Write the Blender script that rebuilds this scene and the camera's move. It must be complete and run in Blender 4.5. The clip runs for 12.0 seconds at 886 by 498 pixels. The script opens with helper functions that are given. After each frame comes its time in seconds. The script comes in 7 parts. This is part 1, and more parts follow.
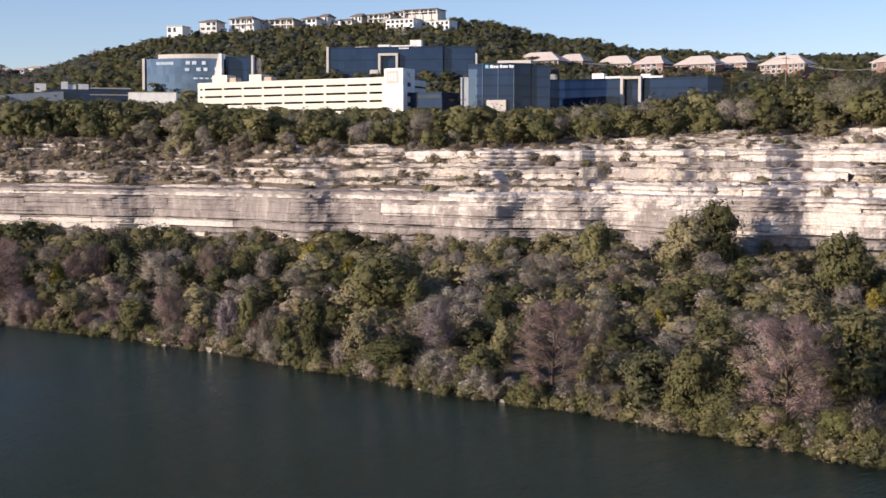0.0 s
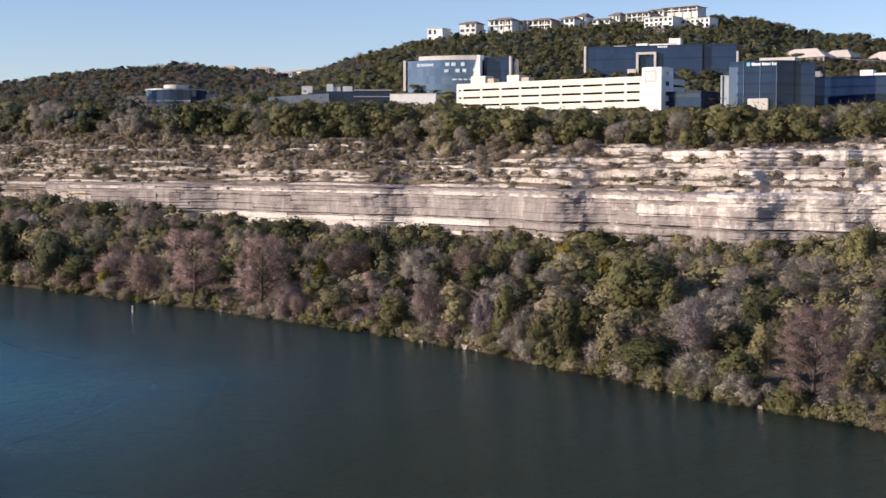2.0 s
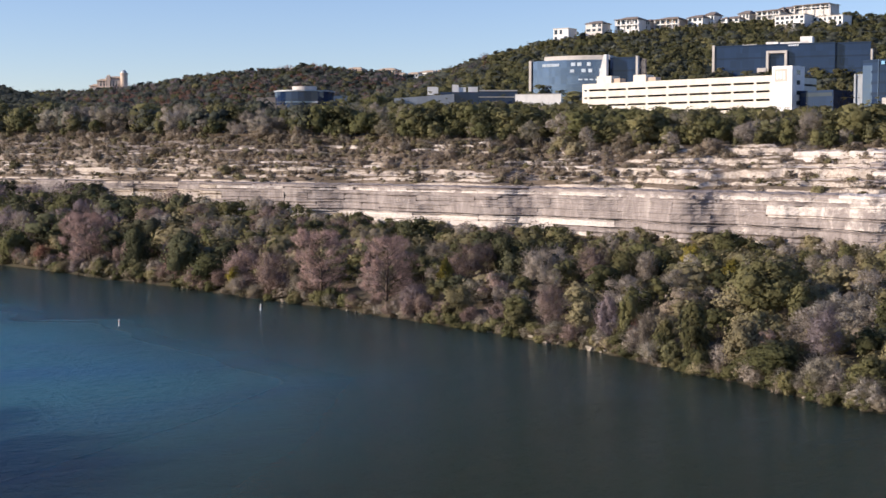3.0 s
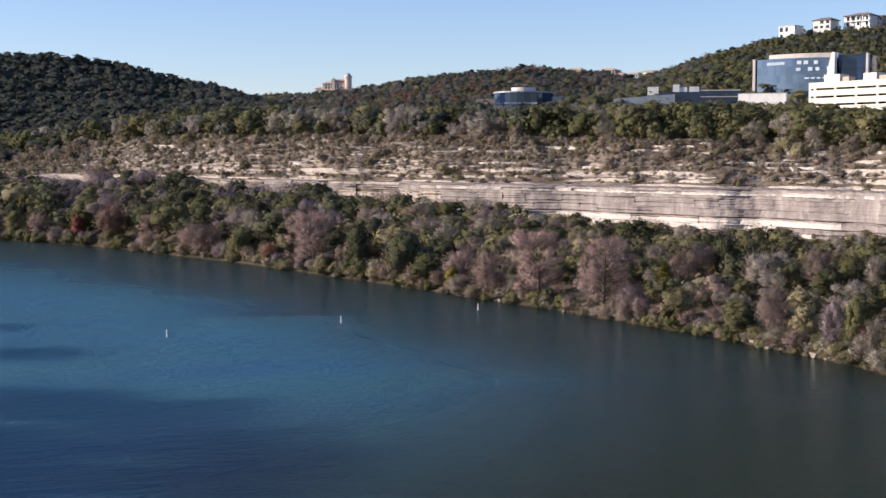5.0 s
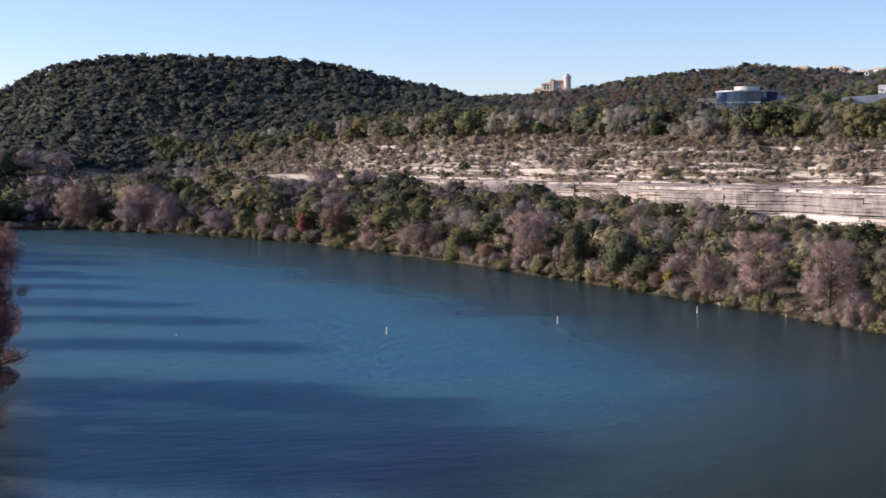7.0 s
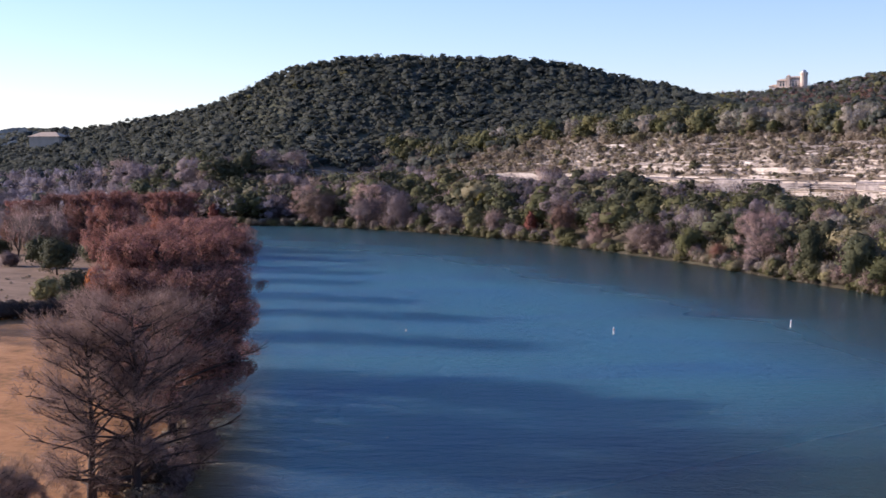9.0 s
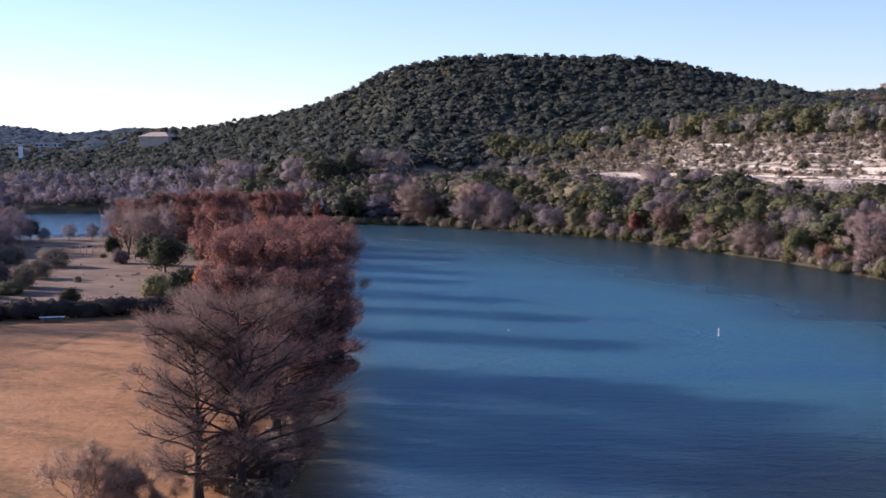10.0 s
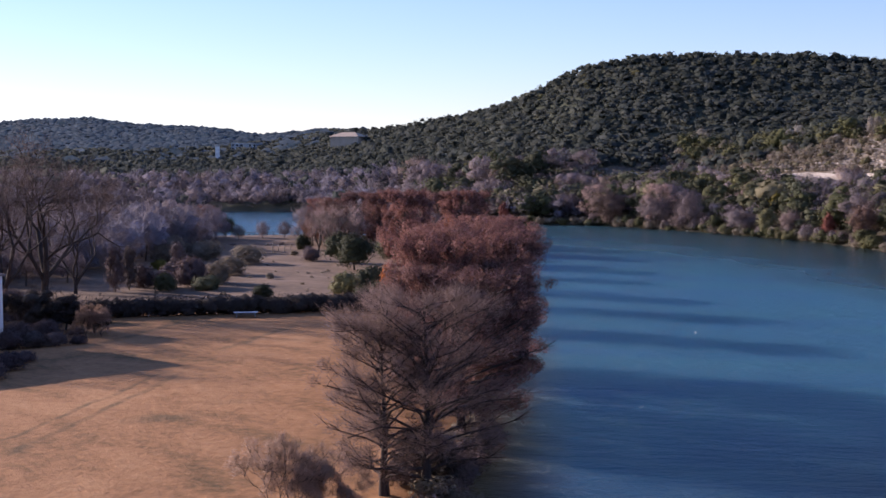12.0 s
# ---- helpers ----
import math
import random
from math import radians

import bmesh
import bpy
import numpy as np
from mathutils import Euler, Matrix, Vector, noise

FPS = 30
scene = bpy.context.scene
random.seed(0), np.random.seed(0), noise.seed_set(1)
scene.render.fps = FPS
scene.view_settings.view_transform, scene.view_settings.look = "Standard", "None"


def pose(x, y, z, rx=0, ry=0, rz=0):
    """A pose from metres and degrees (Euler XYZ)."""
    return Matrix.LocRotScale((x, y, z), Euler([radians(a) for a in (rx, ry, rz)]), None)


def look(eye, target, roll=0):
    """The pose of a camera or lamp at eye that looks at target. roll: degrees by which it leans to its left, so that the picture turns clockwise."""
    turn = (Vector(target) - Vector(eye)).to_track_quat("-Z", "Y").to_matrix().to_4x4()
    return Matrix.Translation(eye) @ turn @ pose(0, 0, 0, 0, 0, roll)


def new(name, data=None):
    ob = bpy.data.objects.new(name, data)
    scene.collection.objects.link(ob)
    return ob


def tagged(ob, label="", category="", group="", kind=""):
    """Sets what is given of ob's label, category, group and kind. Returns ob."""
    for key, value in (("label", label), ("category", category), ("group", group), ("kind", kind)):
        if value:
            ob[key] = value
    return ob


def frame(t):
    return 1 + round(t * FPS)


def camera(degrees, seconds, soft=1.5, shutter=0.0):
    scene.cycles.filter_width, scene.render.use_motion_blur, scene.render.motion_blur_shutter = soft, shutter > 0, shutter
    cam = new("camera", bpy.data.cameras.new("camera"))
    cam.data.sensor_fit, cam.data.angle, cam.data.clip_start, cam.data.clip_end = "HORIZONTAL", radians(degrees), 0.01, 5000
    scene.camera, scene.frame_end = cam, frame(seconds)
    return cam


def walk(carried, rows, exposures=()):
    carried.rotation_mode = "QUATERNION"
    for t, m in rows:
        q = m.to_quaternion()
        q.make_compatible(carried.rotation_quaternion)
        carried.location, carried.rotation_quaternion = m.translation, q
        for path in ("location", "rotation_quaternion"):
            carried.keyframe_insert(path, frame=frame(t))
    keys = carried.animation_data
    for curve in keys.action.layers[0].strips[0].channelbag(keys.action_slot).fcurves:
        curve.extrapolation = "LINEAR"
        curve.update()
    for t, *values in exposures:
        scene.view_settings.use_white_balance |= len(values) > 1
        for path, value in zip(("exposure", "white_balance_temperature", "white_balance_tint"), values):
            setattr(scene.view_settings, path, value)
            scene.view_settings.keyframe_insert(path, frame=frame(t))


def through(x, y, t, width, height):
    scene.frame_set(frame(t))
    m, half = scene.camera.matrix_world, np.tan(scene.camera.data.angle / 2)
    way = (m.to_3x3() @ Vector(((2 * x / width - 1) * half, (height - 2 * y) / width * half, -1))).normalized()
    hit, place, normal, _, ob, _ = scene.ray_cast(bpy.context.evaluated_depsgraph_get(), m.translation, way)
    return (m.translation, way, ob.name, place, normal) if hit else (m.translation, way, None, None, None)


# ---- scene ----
# The camera hangs still over the river, 28 m above the water, and turns to its left.
EYE = 28.0
cam = camera(35.92, 12.0)
TURNS = [
    (0.0, 0.000, -3.799),
    (0.5, 2.521, -3.787),
    (1.0, 5.306, -3.791),
    (1.5, 7.915, -3.796),
    (2.0, 10.686, -3.803),
    (2.5, 13.188, -3.787),
    (3.0, 15.910, -3.783),
    (3.5, 18.225, -3.775),
    (5.5, 27.361, -3.742),
    (6.0, 29.655, -3.739),
    (6.5, 31.776, -3.738),
    (7.0, 34.138, -3.723),
    (9.0, 43.680, -3.776),
    (9.5, 45.824, -3.799),
    (10.0, 47.990, -3.797),
    (10.5, 49.796, -3.790),
    (11.0, 51.788, -3.792),
    (11.5, 53.783, -3.798),
    (12.0, 55.776, -3.809),
]
walk(cam, [(t, pose(0, 0, EYE, 90 + pitch, 0, yaw)) for t, yaw, pitch in TURNS],
     exposures=[(0.0, 0.40, 6700, 16), (3.5, 0.50, 6560, 16), (7.0, 0.66, 6400, 19), (9.5, 0.80, 6200, 25), (12.0, 0.62, 6130, 27)])

# ---- light: low winter sun from the left and behind, clear sky ----
SUN_AZ, SUN_EL = 116.0, 18.0


def ray(az, el):
    a, e = radians(az), radians(el)
    return Vector((-math.sin(a) * math.cos(e), math.cos(a) * math.cos(e), math.sin(e)))


world = bpy.data.worlds.new("sky")
scene.world = world
world.use_nodes = True
wn = world.node_tree.nodes
sky = wn.new("ShaderNodeTexSky")
sky.sky_type, sky.sun_disc = "NISHITA", False
sky.sun_elevation, sky.sun_rotation = radians(SUN_EL), radians(-SUN_AZ)
sky.altitude, sky.air_density, sky.dust_density, sky.ozone_density = 200, 1.0, 0.0, 2.6
wn["Background"].inputs["Strength"].default_value = 0.103
cast = wn.new("ShaderNodeMix")
cast.data_type, cast.blend_type = "RGBA", "MULTIPLY"
cast.inputs[0].default_value, cast.inputs[7].default_value = 1.0, (0.94, 0.965, 1.17, 1)
world.node_tree.links.new(sky.outputs["Color"], cast.inputs[6])
world.node_tree.links.new(cast.outputs[2], wn["Background"].inputs["Color"])
lamp = bpy.data.lights.new("sun", "SUN")
lamp.energy, lamp.angle, lamp.color = 5.0, radians(0.53), (1.0, 0.895, 0.745)
sun = new("sun", lamp)
sun.matrix_world = look(ray(SUN_AZ, SUN_EL) * 100, (0, 0, 0))

# ---- the plan: bearings in degrees to the left of north, distances and heights in metres ----
BANK_N, BANK_D = (0.6134, 0.7895), -6.26          # the straight meadow bank: its normal towards the river
SHORE_AZ = [-90, -60, -30, -18, -12, -5, 0, 6, 12, 18, 24, 30, 36, 41, 45, 49, 53, 57, 62, 68, 80, 110]
SHORE_R = [330, 160, 134, 129, 138, 152, 161, 183, 210, 240, 278, 330, 405, 480, 525, 568, 585, 640, 718, 726, 720, 760]
LIP_AZ = [-30, -18, -10, 0, 9, 18, 30, 38, 43, 46, 50, 60, 110]
LIP_Z = [33.5, 33.3, 32.0, 29.8, 30.6, 33.0, 35.5, 36.0, 29.0, 24.0, 20.0, 9.0, 5.0]
FOOT_Z = [12.0, 12.0, 12.0, 12.0, 12.0, 12.0, 12.5, 13.0, 13.0, 13.0, 10.0, 6.0, 4.0]


def shore_r(az):
    return np.interp(az, SHORE_AZ, SHORE_R)


def cliff_r(az):
    gap = np.interp(az, [-30, 0, 18, 30, 41, 50, 62], [97, 90, 88, 82, 68, 60, 80])
    wave = 2.2 * np.sin(np.radians(az) * 41) + 1.6 * np.sin(np.radians(az) * 93 + 1)
    return shore_r(az) + gap + wave


def at(az, r):
    return -r * np.sin(np.radians(az)), r * np.cos(np.radians(az))


def height(x, y):
    """Ground height over the whole place."""
    x, y = np.asarray(x, float), np.asarray(y, float)
    r, az = np.hypot(x, y), np.degrees(np.arctan2(-x, y))
    az = np.where(az < -130, az + 360, az)
    # the far side: shore, wooded slope, cliff, terraces, plateau
    rs, rc = shore_r(az), cliff_r(az)
    lip, foot = np.interp(az, LIP_AZ, LIP_Z), np.interp(az, LIP_AZ, FOOT_Z)
    step = np.clip((lip - foot) / 19, 0, 1)
    plateau = EYE + np.maximum(rc + 230, 560) * math.tan(radians(1.45))
    plateau = np.interp(az, [36, 46], [1, 0]) * (plateau - lip) + lip
    knots = [(rs * 0 - 1, -4), (rs - 30, -4), (rs - 0.5, -0.3), (rs + 0.4, 0.7), (rs + 6, 1.8), (rc - 3, foot), (rc + 3, foot + 9.5 * step), (rc + 7, foot + 10.5 * step),
             (rc + 34, lip), (rc + 42, lip + 0.8), (np.maximum(rc + 230, 560), plateau), (rc * 0 + 900, plateau + 2), (rc * 0 + 6000, plateau * 0 + 20)]
    z = np.full(r.shape, -4.0)
    for (r0, z0), (r1, z1) in zip(knots, knots[1:]):
        s = (r - r0) / np.maximum(r1 - r0, 0.01)
        z = np.where((s >= 0) & (s < 1), z0 + (z1 - z0) * s, z)
    # hills: each rises to a crest line and falls away behind it
    hills = (
        (640, 1000, 2.0, [-60, -24, -18, -12.7, -10.4, -8.1, -7.4, -6.3, -5.1, -3.9, -2.7, -2, 0, 4.3, 7.1, 11.2, 13.5, 15.3, 18, 21, 24], [3.7, 3.8, 3.95, 3.98, 4.2, 4.28, 4.43, 4.72, 4.78, 5.0, 5.34, 5.5, 5.62, 5.4, 5.2, 4.8, 4.25, 3.65, 2.75, 1.4, 0.0]),
        (880, 1400, 1.6, [8, 14, 18, 20.2, 21.4, 22.6, 23.5, 25, 26.1, 27.3, 28.4, 29.5, 30.5, 32, 36, 45, 50], [0.0, 2.7, 3.5, 3.62, 3.76, 3.62, 3.56, 3.4, 3.26, 3.03, 2.84, 2.75, 2.6, 2.55, 2.2, 2.0, 0.0]),
        (625, 780, 0.2, [28, 31, 33, 34.5, 36.3, 38.1, 40.4, 42.6, 45.2, 47.8, 50.1, 51.8, 53.4, 57.1, 61, 65, 70, 80], [1.0, 1.9, 2.3, 2.65, 3.05, 3.5, 3.65, 3.85, 3.9, 3.8, 3.3, 2.4, 1.8, 1.05, 0.75, 0.2, 0.1, 0.0]),
        (1000, 2400, -1.0, [40, 50, 57, 61, 63.4, 65.2, 68.4, 70.2, 72.4, 74, 80, 110], [0.0, 0.8, 1.1, 1.15, 0.92, 1.22, 1.36, 1.58, 1.52, 1.33, 1.4, 1.6]),
    )
    for r0, r1, e0, azs, els in hills:
        bow = 0.62 if r0 == 640 else 0.85
        top = np.interp(az, azs, els)
        if r0 == 625:
            top = top + np.interp(az, [28, 30, 36, 52, 58, 66], [0, 0.15, 0.25, 0.28, 0.2, 0.1])
        e_low = np.minimum(e0, top)
        if r0 == 625:                                  # the rounded hill stands back from the bend
            r0 = np.maximum(625, rs + 50)
            r1 = r0 + np.interp(az, [46, 56, 62], [155, 190, 260])
            e_low = np.minimum(np.interp(az, [34, 38, 45, 50, 55, 62, 70], [1.5, 0.75, -0.4, -0.8, -1.4, -1.6, -1.6]), top)
        s = np.clip((r - r0) / (r1 - r0), 0, 1)
        el = e_low + (top - e_low) * s ** bow
        zh = EYE + np.minimum(r, r1) * np.tan(np.radians(el)) - np.maximum(r - r1, 0) * 0.10
        zh = np.where((r > r0) & (top > 0.02), zh, -9)
        z = np.where(r > rs + 40, np.maximum(z, zh), z)
    # the meadow on this side
    d = -(BANK_N[0] * x + BANK_N[1] * y - BANK_D) + 0.8 * np.sin(x * 0.11) + 0.5 * np.sin(y * 0.23)
    rim = np.interp(az, [45, 53, 60, 66, 74, 100, 118, 125], [450, 455, 486, 482, 470, 520, 900, 9000]) - r
    inland = np.minimum(d, rim)
    zn = np.interp(inland, [-12, -1, 0.3, 5, 30], [-4, -0.4, 0.5, 1.3, 1.6])
    return np.maximum(z, zn)

# ---- materials ----
def material(name, rough=0.8, spec=0.3):
    m = bpy.data.materials.new(name)
    m.use_nodes = True
    b = m.node_tree.nodes["Principled BSDF"]
    b.inputs["Roughness"].default_value = rough
    b.inputs["Specular IOR Level"].default_value = spec
    return m, m.node_tree.nodes, m.node_tree.links, b


def coords(nodes, links, scale=(1, 1, 1), kind="Position"):
    """World position, scaled."""
    geo = nodes.new("ShaderNodeNewGeometry")
    mp = nodes.new("ShaderNodeMapping")
    mp.inputs["Scale"].default_value = scale
    links.new(geo.outputs["Position"], mp.inputs["Vector"])
    return mp.outputs["Vector"]


def noise_tex(nodes, links, vec, scale, detail=4.0, rough=0.55, distort=0.0):
    n = nodes.new("ShaderNodeTexNoise")
    n.inputs["Scale"].default_value, n.inputs["Detail"].default_value = scale, detail
    n.inputs["Roughness"].default_value, n.inputs["Distortion"].default_value = rough, distort
    links.new(vec, n.inputs["Vector"])
    return n.outputs["Fac"]


def ramp(nodes, links, fac, stops):
    r = nodes.new("ShaderNodeValToRGB")
    e = r.color_ramp.elements
    while len(e) < len(stops):
        e.new(0.5)
    for k, (p, c) in zip(e, stops):
        k.position, k.color = p, (*c, 1) if len(c) == 3 else c
    links.new(fac, r.inputs["Fac"])
    return r.outputs["Color"]


def grey(v):
    return (v, v, v)


def mix(nodes, links, fac, a, b, mode="MIX"):
    n = nodes.new("ShaderNodeMix")
    n.data_type, n.blend_type = "RGBA", mode
    for s, v in (("Factor", fac), ("A", a), ("B", b)):
        sock = [i for i in n.inputs if i.name == s and (i.type == "VALUE" if s == "Factor" else i.type == "RGBA")][0]
        if hasattr(v, "node"):
            links.new(v, sock)
        else:
            sock.default_value = v if s == "Factor" else (*v, 1)
    return [o for o in n.outputs if o.type == "RGBA"][0]


def calc(nodes, links, op, a, b=0.0, clamp=False):
    n = nodes.new("ShaderNodeMath")
    n.operation, n.use_clamp = op, clamp
    for i, v in enumerate((a, b)):
        if hasattr(v, "node"):
            links.new(v, n.inputs[i])
        else:
            n.inputs[i].default_value = v
    return n.outputs[0]


def bump(nodes, links, bsdf, height, strength, dist):
    n = nodes.new("ShaderNodeBump")
    n.inputs["Strength"].default_value, n.inputs["Distance"].default_value = strength, dist
    links.new(height, n.inputs["Height"])
    links.new(n.outputs["Normal"], bsdf.inputs["Normal"])


def foliage(name, stops, rough=0.8, gaps=0.45, grain=4.6, through=0.2, vary=1.0):
    """Leaves or twigs: a hue for each tree, mottled leaf by leaf, with gaps between the sprays."""
    m, n, l, b = material(name, rough, 0.2)
    info, geo, att = n.new("ShaderNodeObjectInfo"), n.new("ShaderNodeNewGeometry"), n.new("ShaderNodeAttribute")
    att.attribute_name = "tint"
    tree = calc(n, l, "FRACT", calc(n, l, "ADD", info.outputs["Random"], att.outputs["Fac"]))
    hue = ramp(n, l, tree, stops)
    pos = coords(n, l)
    speck = noise_tex(n, l, pos, grain, 3, 0.7)
    shade = ramp(n, l, speck, [(0.32, grey(1 - 0.28 * vary)), (0.5, grey(1.0)), (0.68, grey(1 + 0.3 * vary))])
    isle = ramp(n, l, geo.outputs["Random Per Island"], [(0.0, grey(0.85)), (1.0, grey(1.15))])
    own = calc(n, l, "FRACT", calc(n, l, "MULTIPLY", tree, 7.31))
    isle = mix(n, l, 1.0, isle, ramp(n, l, own, [(0.0, grey(1 - 0.26 * vary)), (0.5, grey(1.0)), (1.0, grey(1 + 0.28 * vary))]), "MULTIPLY")
    col = mix(n, l, 1.0, mix(n, l, 1.0, hue, shade, "MULTIPLY"), isle, "MULTIPLY")
    l.new(col, b.inputs["Base Color"])
    bump(n, l, b, speck, 0.5, 0.25)
    tr = n.new("ShaderNodeBsdfTranslucent")
    mx = n.new("ShaderNodeMixShader")
    mx.inputs[0].default_value = through
    l.new(col, tr.inputs["Color"])
    l.new(b.outputs[0], mx.inputs[1])
    l.new(tr.outputs[0], mx.inputs[2])
    gap = ramp(n, l, noise_tex(n, l, pos, grain * 1.3, 4, 0.75), [(gaps - 0.02, grey(0.0)), (gaps + 0.02, grey(1.0))])
    body = n.new("ShaderNodeAttribute")
    body.attribute_name = "solid"
    gap = calc(n, l, "ADD", gap, body.outputs["Fac"], True)
    clear = n.new("ShaderNodeBsdfTransparent")
    cut = n.new("ShaderNodeMixShader")
    l.new(gap, cut.inputs[0])
    l.new(clear.outputs[0], cut.inputs[1])
    l.new(mx.outputs[0], cut.inputs[2])
    l.new(cut.outputs[0], n["Material Output"].inputs["Surface"])
    return m


JUNIPER = foliage("juniper_leaves", [(0.0, (0.093, 0.091, 0.040)), (0.35, (0.131, 0.123, 0.054)), (0.7, (0.171, 0.153, 0.069)), (1.0, (0.111, 0.110, 0.057))])
OAK = foliage("oak_leaves", [(0.0, (0.067, 0.070, 0.030)), (0.5, (0.104, 0.102, 0.041)), (1.0, (0.138, 0.127, 0.057))])
BRUSH = foliage("bare_brush_twigs", [(0.0, (0.281, 0.240, 0.196)), (0.4, (0.333, 0.288, 0.249)), (0.7, (0.250, 0.226, 0.165)), (1.0, (0.364, 0.325, 0.285))], 0.9, 0.53, 3.4, 0.35)
MAUVE = foliage("bare_mauve_twigs", [(0.0, (0.25, 0.180, 0.158)), (0.5, (0.30, 0.222, 0.20)), (1.0, (0.225, 0.168, 0.150))], 0.9, 0.53, 3.4, 0.35)
OLIVE = foliage("olive_scrub_leaves", [(0.0, (0.167, 0.149, 0.074)), (0.5, (0.209, 0.180, 0.095)), (1.0, (0.252, 0.213, 0.128))])
SCRUB = foliage("dry_scrub_twigs", [(0.0, (0.255, 0.205, 0.155)), (0.5, (0.215, 0.178, 0.125)), (1.0, (0.30, 0.245, 0.195))], 0.9, 0.49, 4.6, 0.35)
YELLOW = foliage("yellow_leaves", [(0.0, (0.20, 0.165, 0.030)), (0.5, (0.26, 0.21, 0.04)), (1.0, (0.19, 0.15, 0.04))])
RUST = foliage("rust_leaves", [(0.0, (0.235, 0.115, 0.082)), (0.5, (0.27, 0.142, 0.105)), (1.0, (0.22, 0.135, 0.105))], 0.9, 0.52, 3.0)
ORANGE = foliage("orange_leaves", [(0.0, (0.40, 0.10, 0.035)), (1.0, (0.48, 0.16, 0.035))])
# Cypress twigs lightened, for crowns on the sunlit far shore.
CYPRESS_SUNLIT = foliage("sunlit_cypress_twigs", [(0.0, (0.408, 0.283, 0.259)), (0.5, (0.484, 0.341, 0.311)), (1.0, (0.536, 0.389, 0.356))], 0.9, 0.53, 3.6, 0.35)
# The same twigs darkened, for near crowns seen against the light.
CYPRESS_BACKLIT = foliage("backlit_cypress_twigs", [(0.0, (0.200, 0.139, 0.125)), (0.5, (0.236, 0.166, 0.148)), (1.0, (0.263, 0.188, 0.169))], 0.9, 0.56, 3.6, 0.35)
CYPRESS_RED = foliage("rusty_cypress_needles", [(0.0, (0.263, 0.123, 0.101)), (0.5, (0.301, 0.147, 0.119)), (1.0, (0.251, 0.139, 0.121))], 0.9, 0.55, 3.4, 0.35)


# Lifted towards grey-blue-green, in part for haze over the hills.
LIVE_OAK = foliage("dark_live_oak_leaves", [(0.0, (0.070, 0.079, 0.059)), (0.5, (0.097, 0.106, 0.081)), (1.0, (0.135, 0.141, 0.112))], 0.8, 0.3, through=0.4, vary=0.5)
# Bare twigs toned down for the shaded meadow side, then blued for haze.
GROVE = foliage("shade_and_haze_bare_twigs", [(0.0, (0.209, 0.164, 0.169)), (0.5, (0.265, 0.212, 0.217)), (1.0, (0.198, 0.164, 0.169))], 0.9, 0.53, 3.2, 0.3)
# Leaf colour blued and paled to stand for distance haze.
HAZY = foliage("haze_tinted_distant_leaves", [(0.0, (0.049, 0.076, 0.100)), (0.5, (0.061, 0.091, 0.116)), (1.0, (0.073, 0.104, 0.127))], 0.9, 0.15, vary=0.5)
EVERGREEN = foliage("dark_evergreen_leaves", [(0.0, (0.051, 0.055, 0.026)), (0.5, (0.072, 0.075, 0.037)), (1.0, (0.092, 0.092, 0.051))])
# Twig grey pushed to lilac-blue for haze over the bottomland.
LILAC = foliage("haze_lilac_bare_twigs", [(0.0, (0.231, 0.205, 0.240)), (0.5, (0.271, 0.239, 0.276)), (1.0, (0.221, 0.201, 0.235))], 0.9, 0.5, 3.2, 0.3)
VINE = foliage("brown_vine_stems", [(0.0, (0.107, 0.074, 0.074)), (0.5, (0.149, 0.106, 0.101)), (1.0, (0.121, 0.094, 0.088))], 0.9, 0.47, 3.0, 0.25)
PINK_TWIG = foliage("pale_pinkish_twigs", [(0.0, (0.46, 0.30, 0.22)), (0.5, (0.52, 0.34, 0.25)), (1.0, (0.44, 0.30, 0.235))], 0.9, 0.5, 3.6, 0.35)
RED = foliage("dull_red_leaves", [(0.0, (0.20, 0.065, 0.05)), (1.0, (0.25, 0.09, 0.065))])


def bark(name, dark, light):
    m, n, l, b = material(name, 0.9, 0.2)
    v = coords(n, l, (1, 1, 0.25))
    f = noise_tex(n, l, v, 6.0, 5)
    l.new(ramp(n, l, f, [(0.3, dark), (0.7, light)]), b.inputs["Base Color"])
    bump(n, l, b, f, 0.5, 0.05)
    return m


BARK = bark("brown_grey_bark", (0.05, 0.036, 0.029), (0.12, 0.088, 0.07))
DARK_BARK = bark("dark_brown_bark", (0.032, 0.024, 0.021), (0.075, 0.056, 0.048))
PALE_BARK = bark("pale_bark", (0.12, 0.10, 0.086), (0.23, 0.195, 0.17))


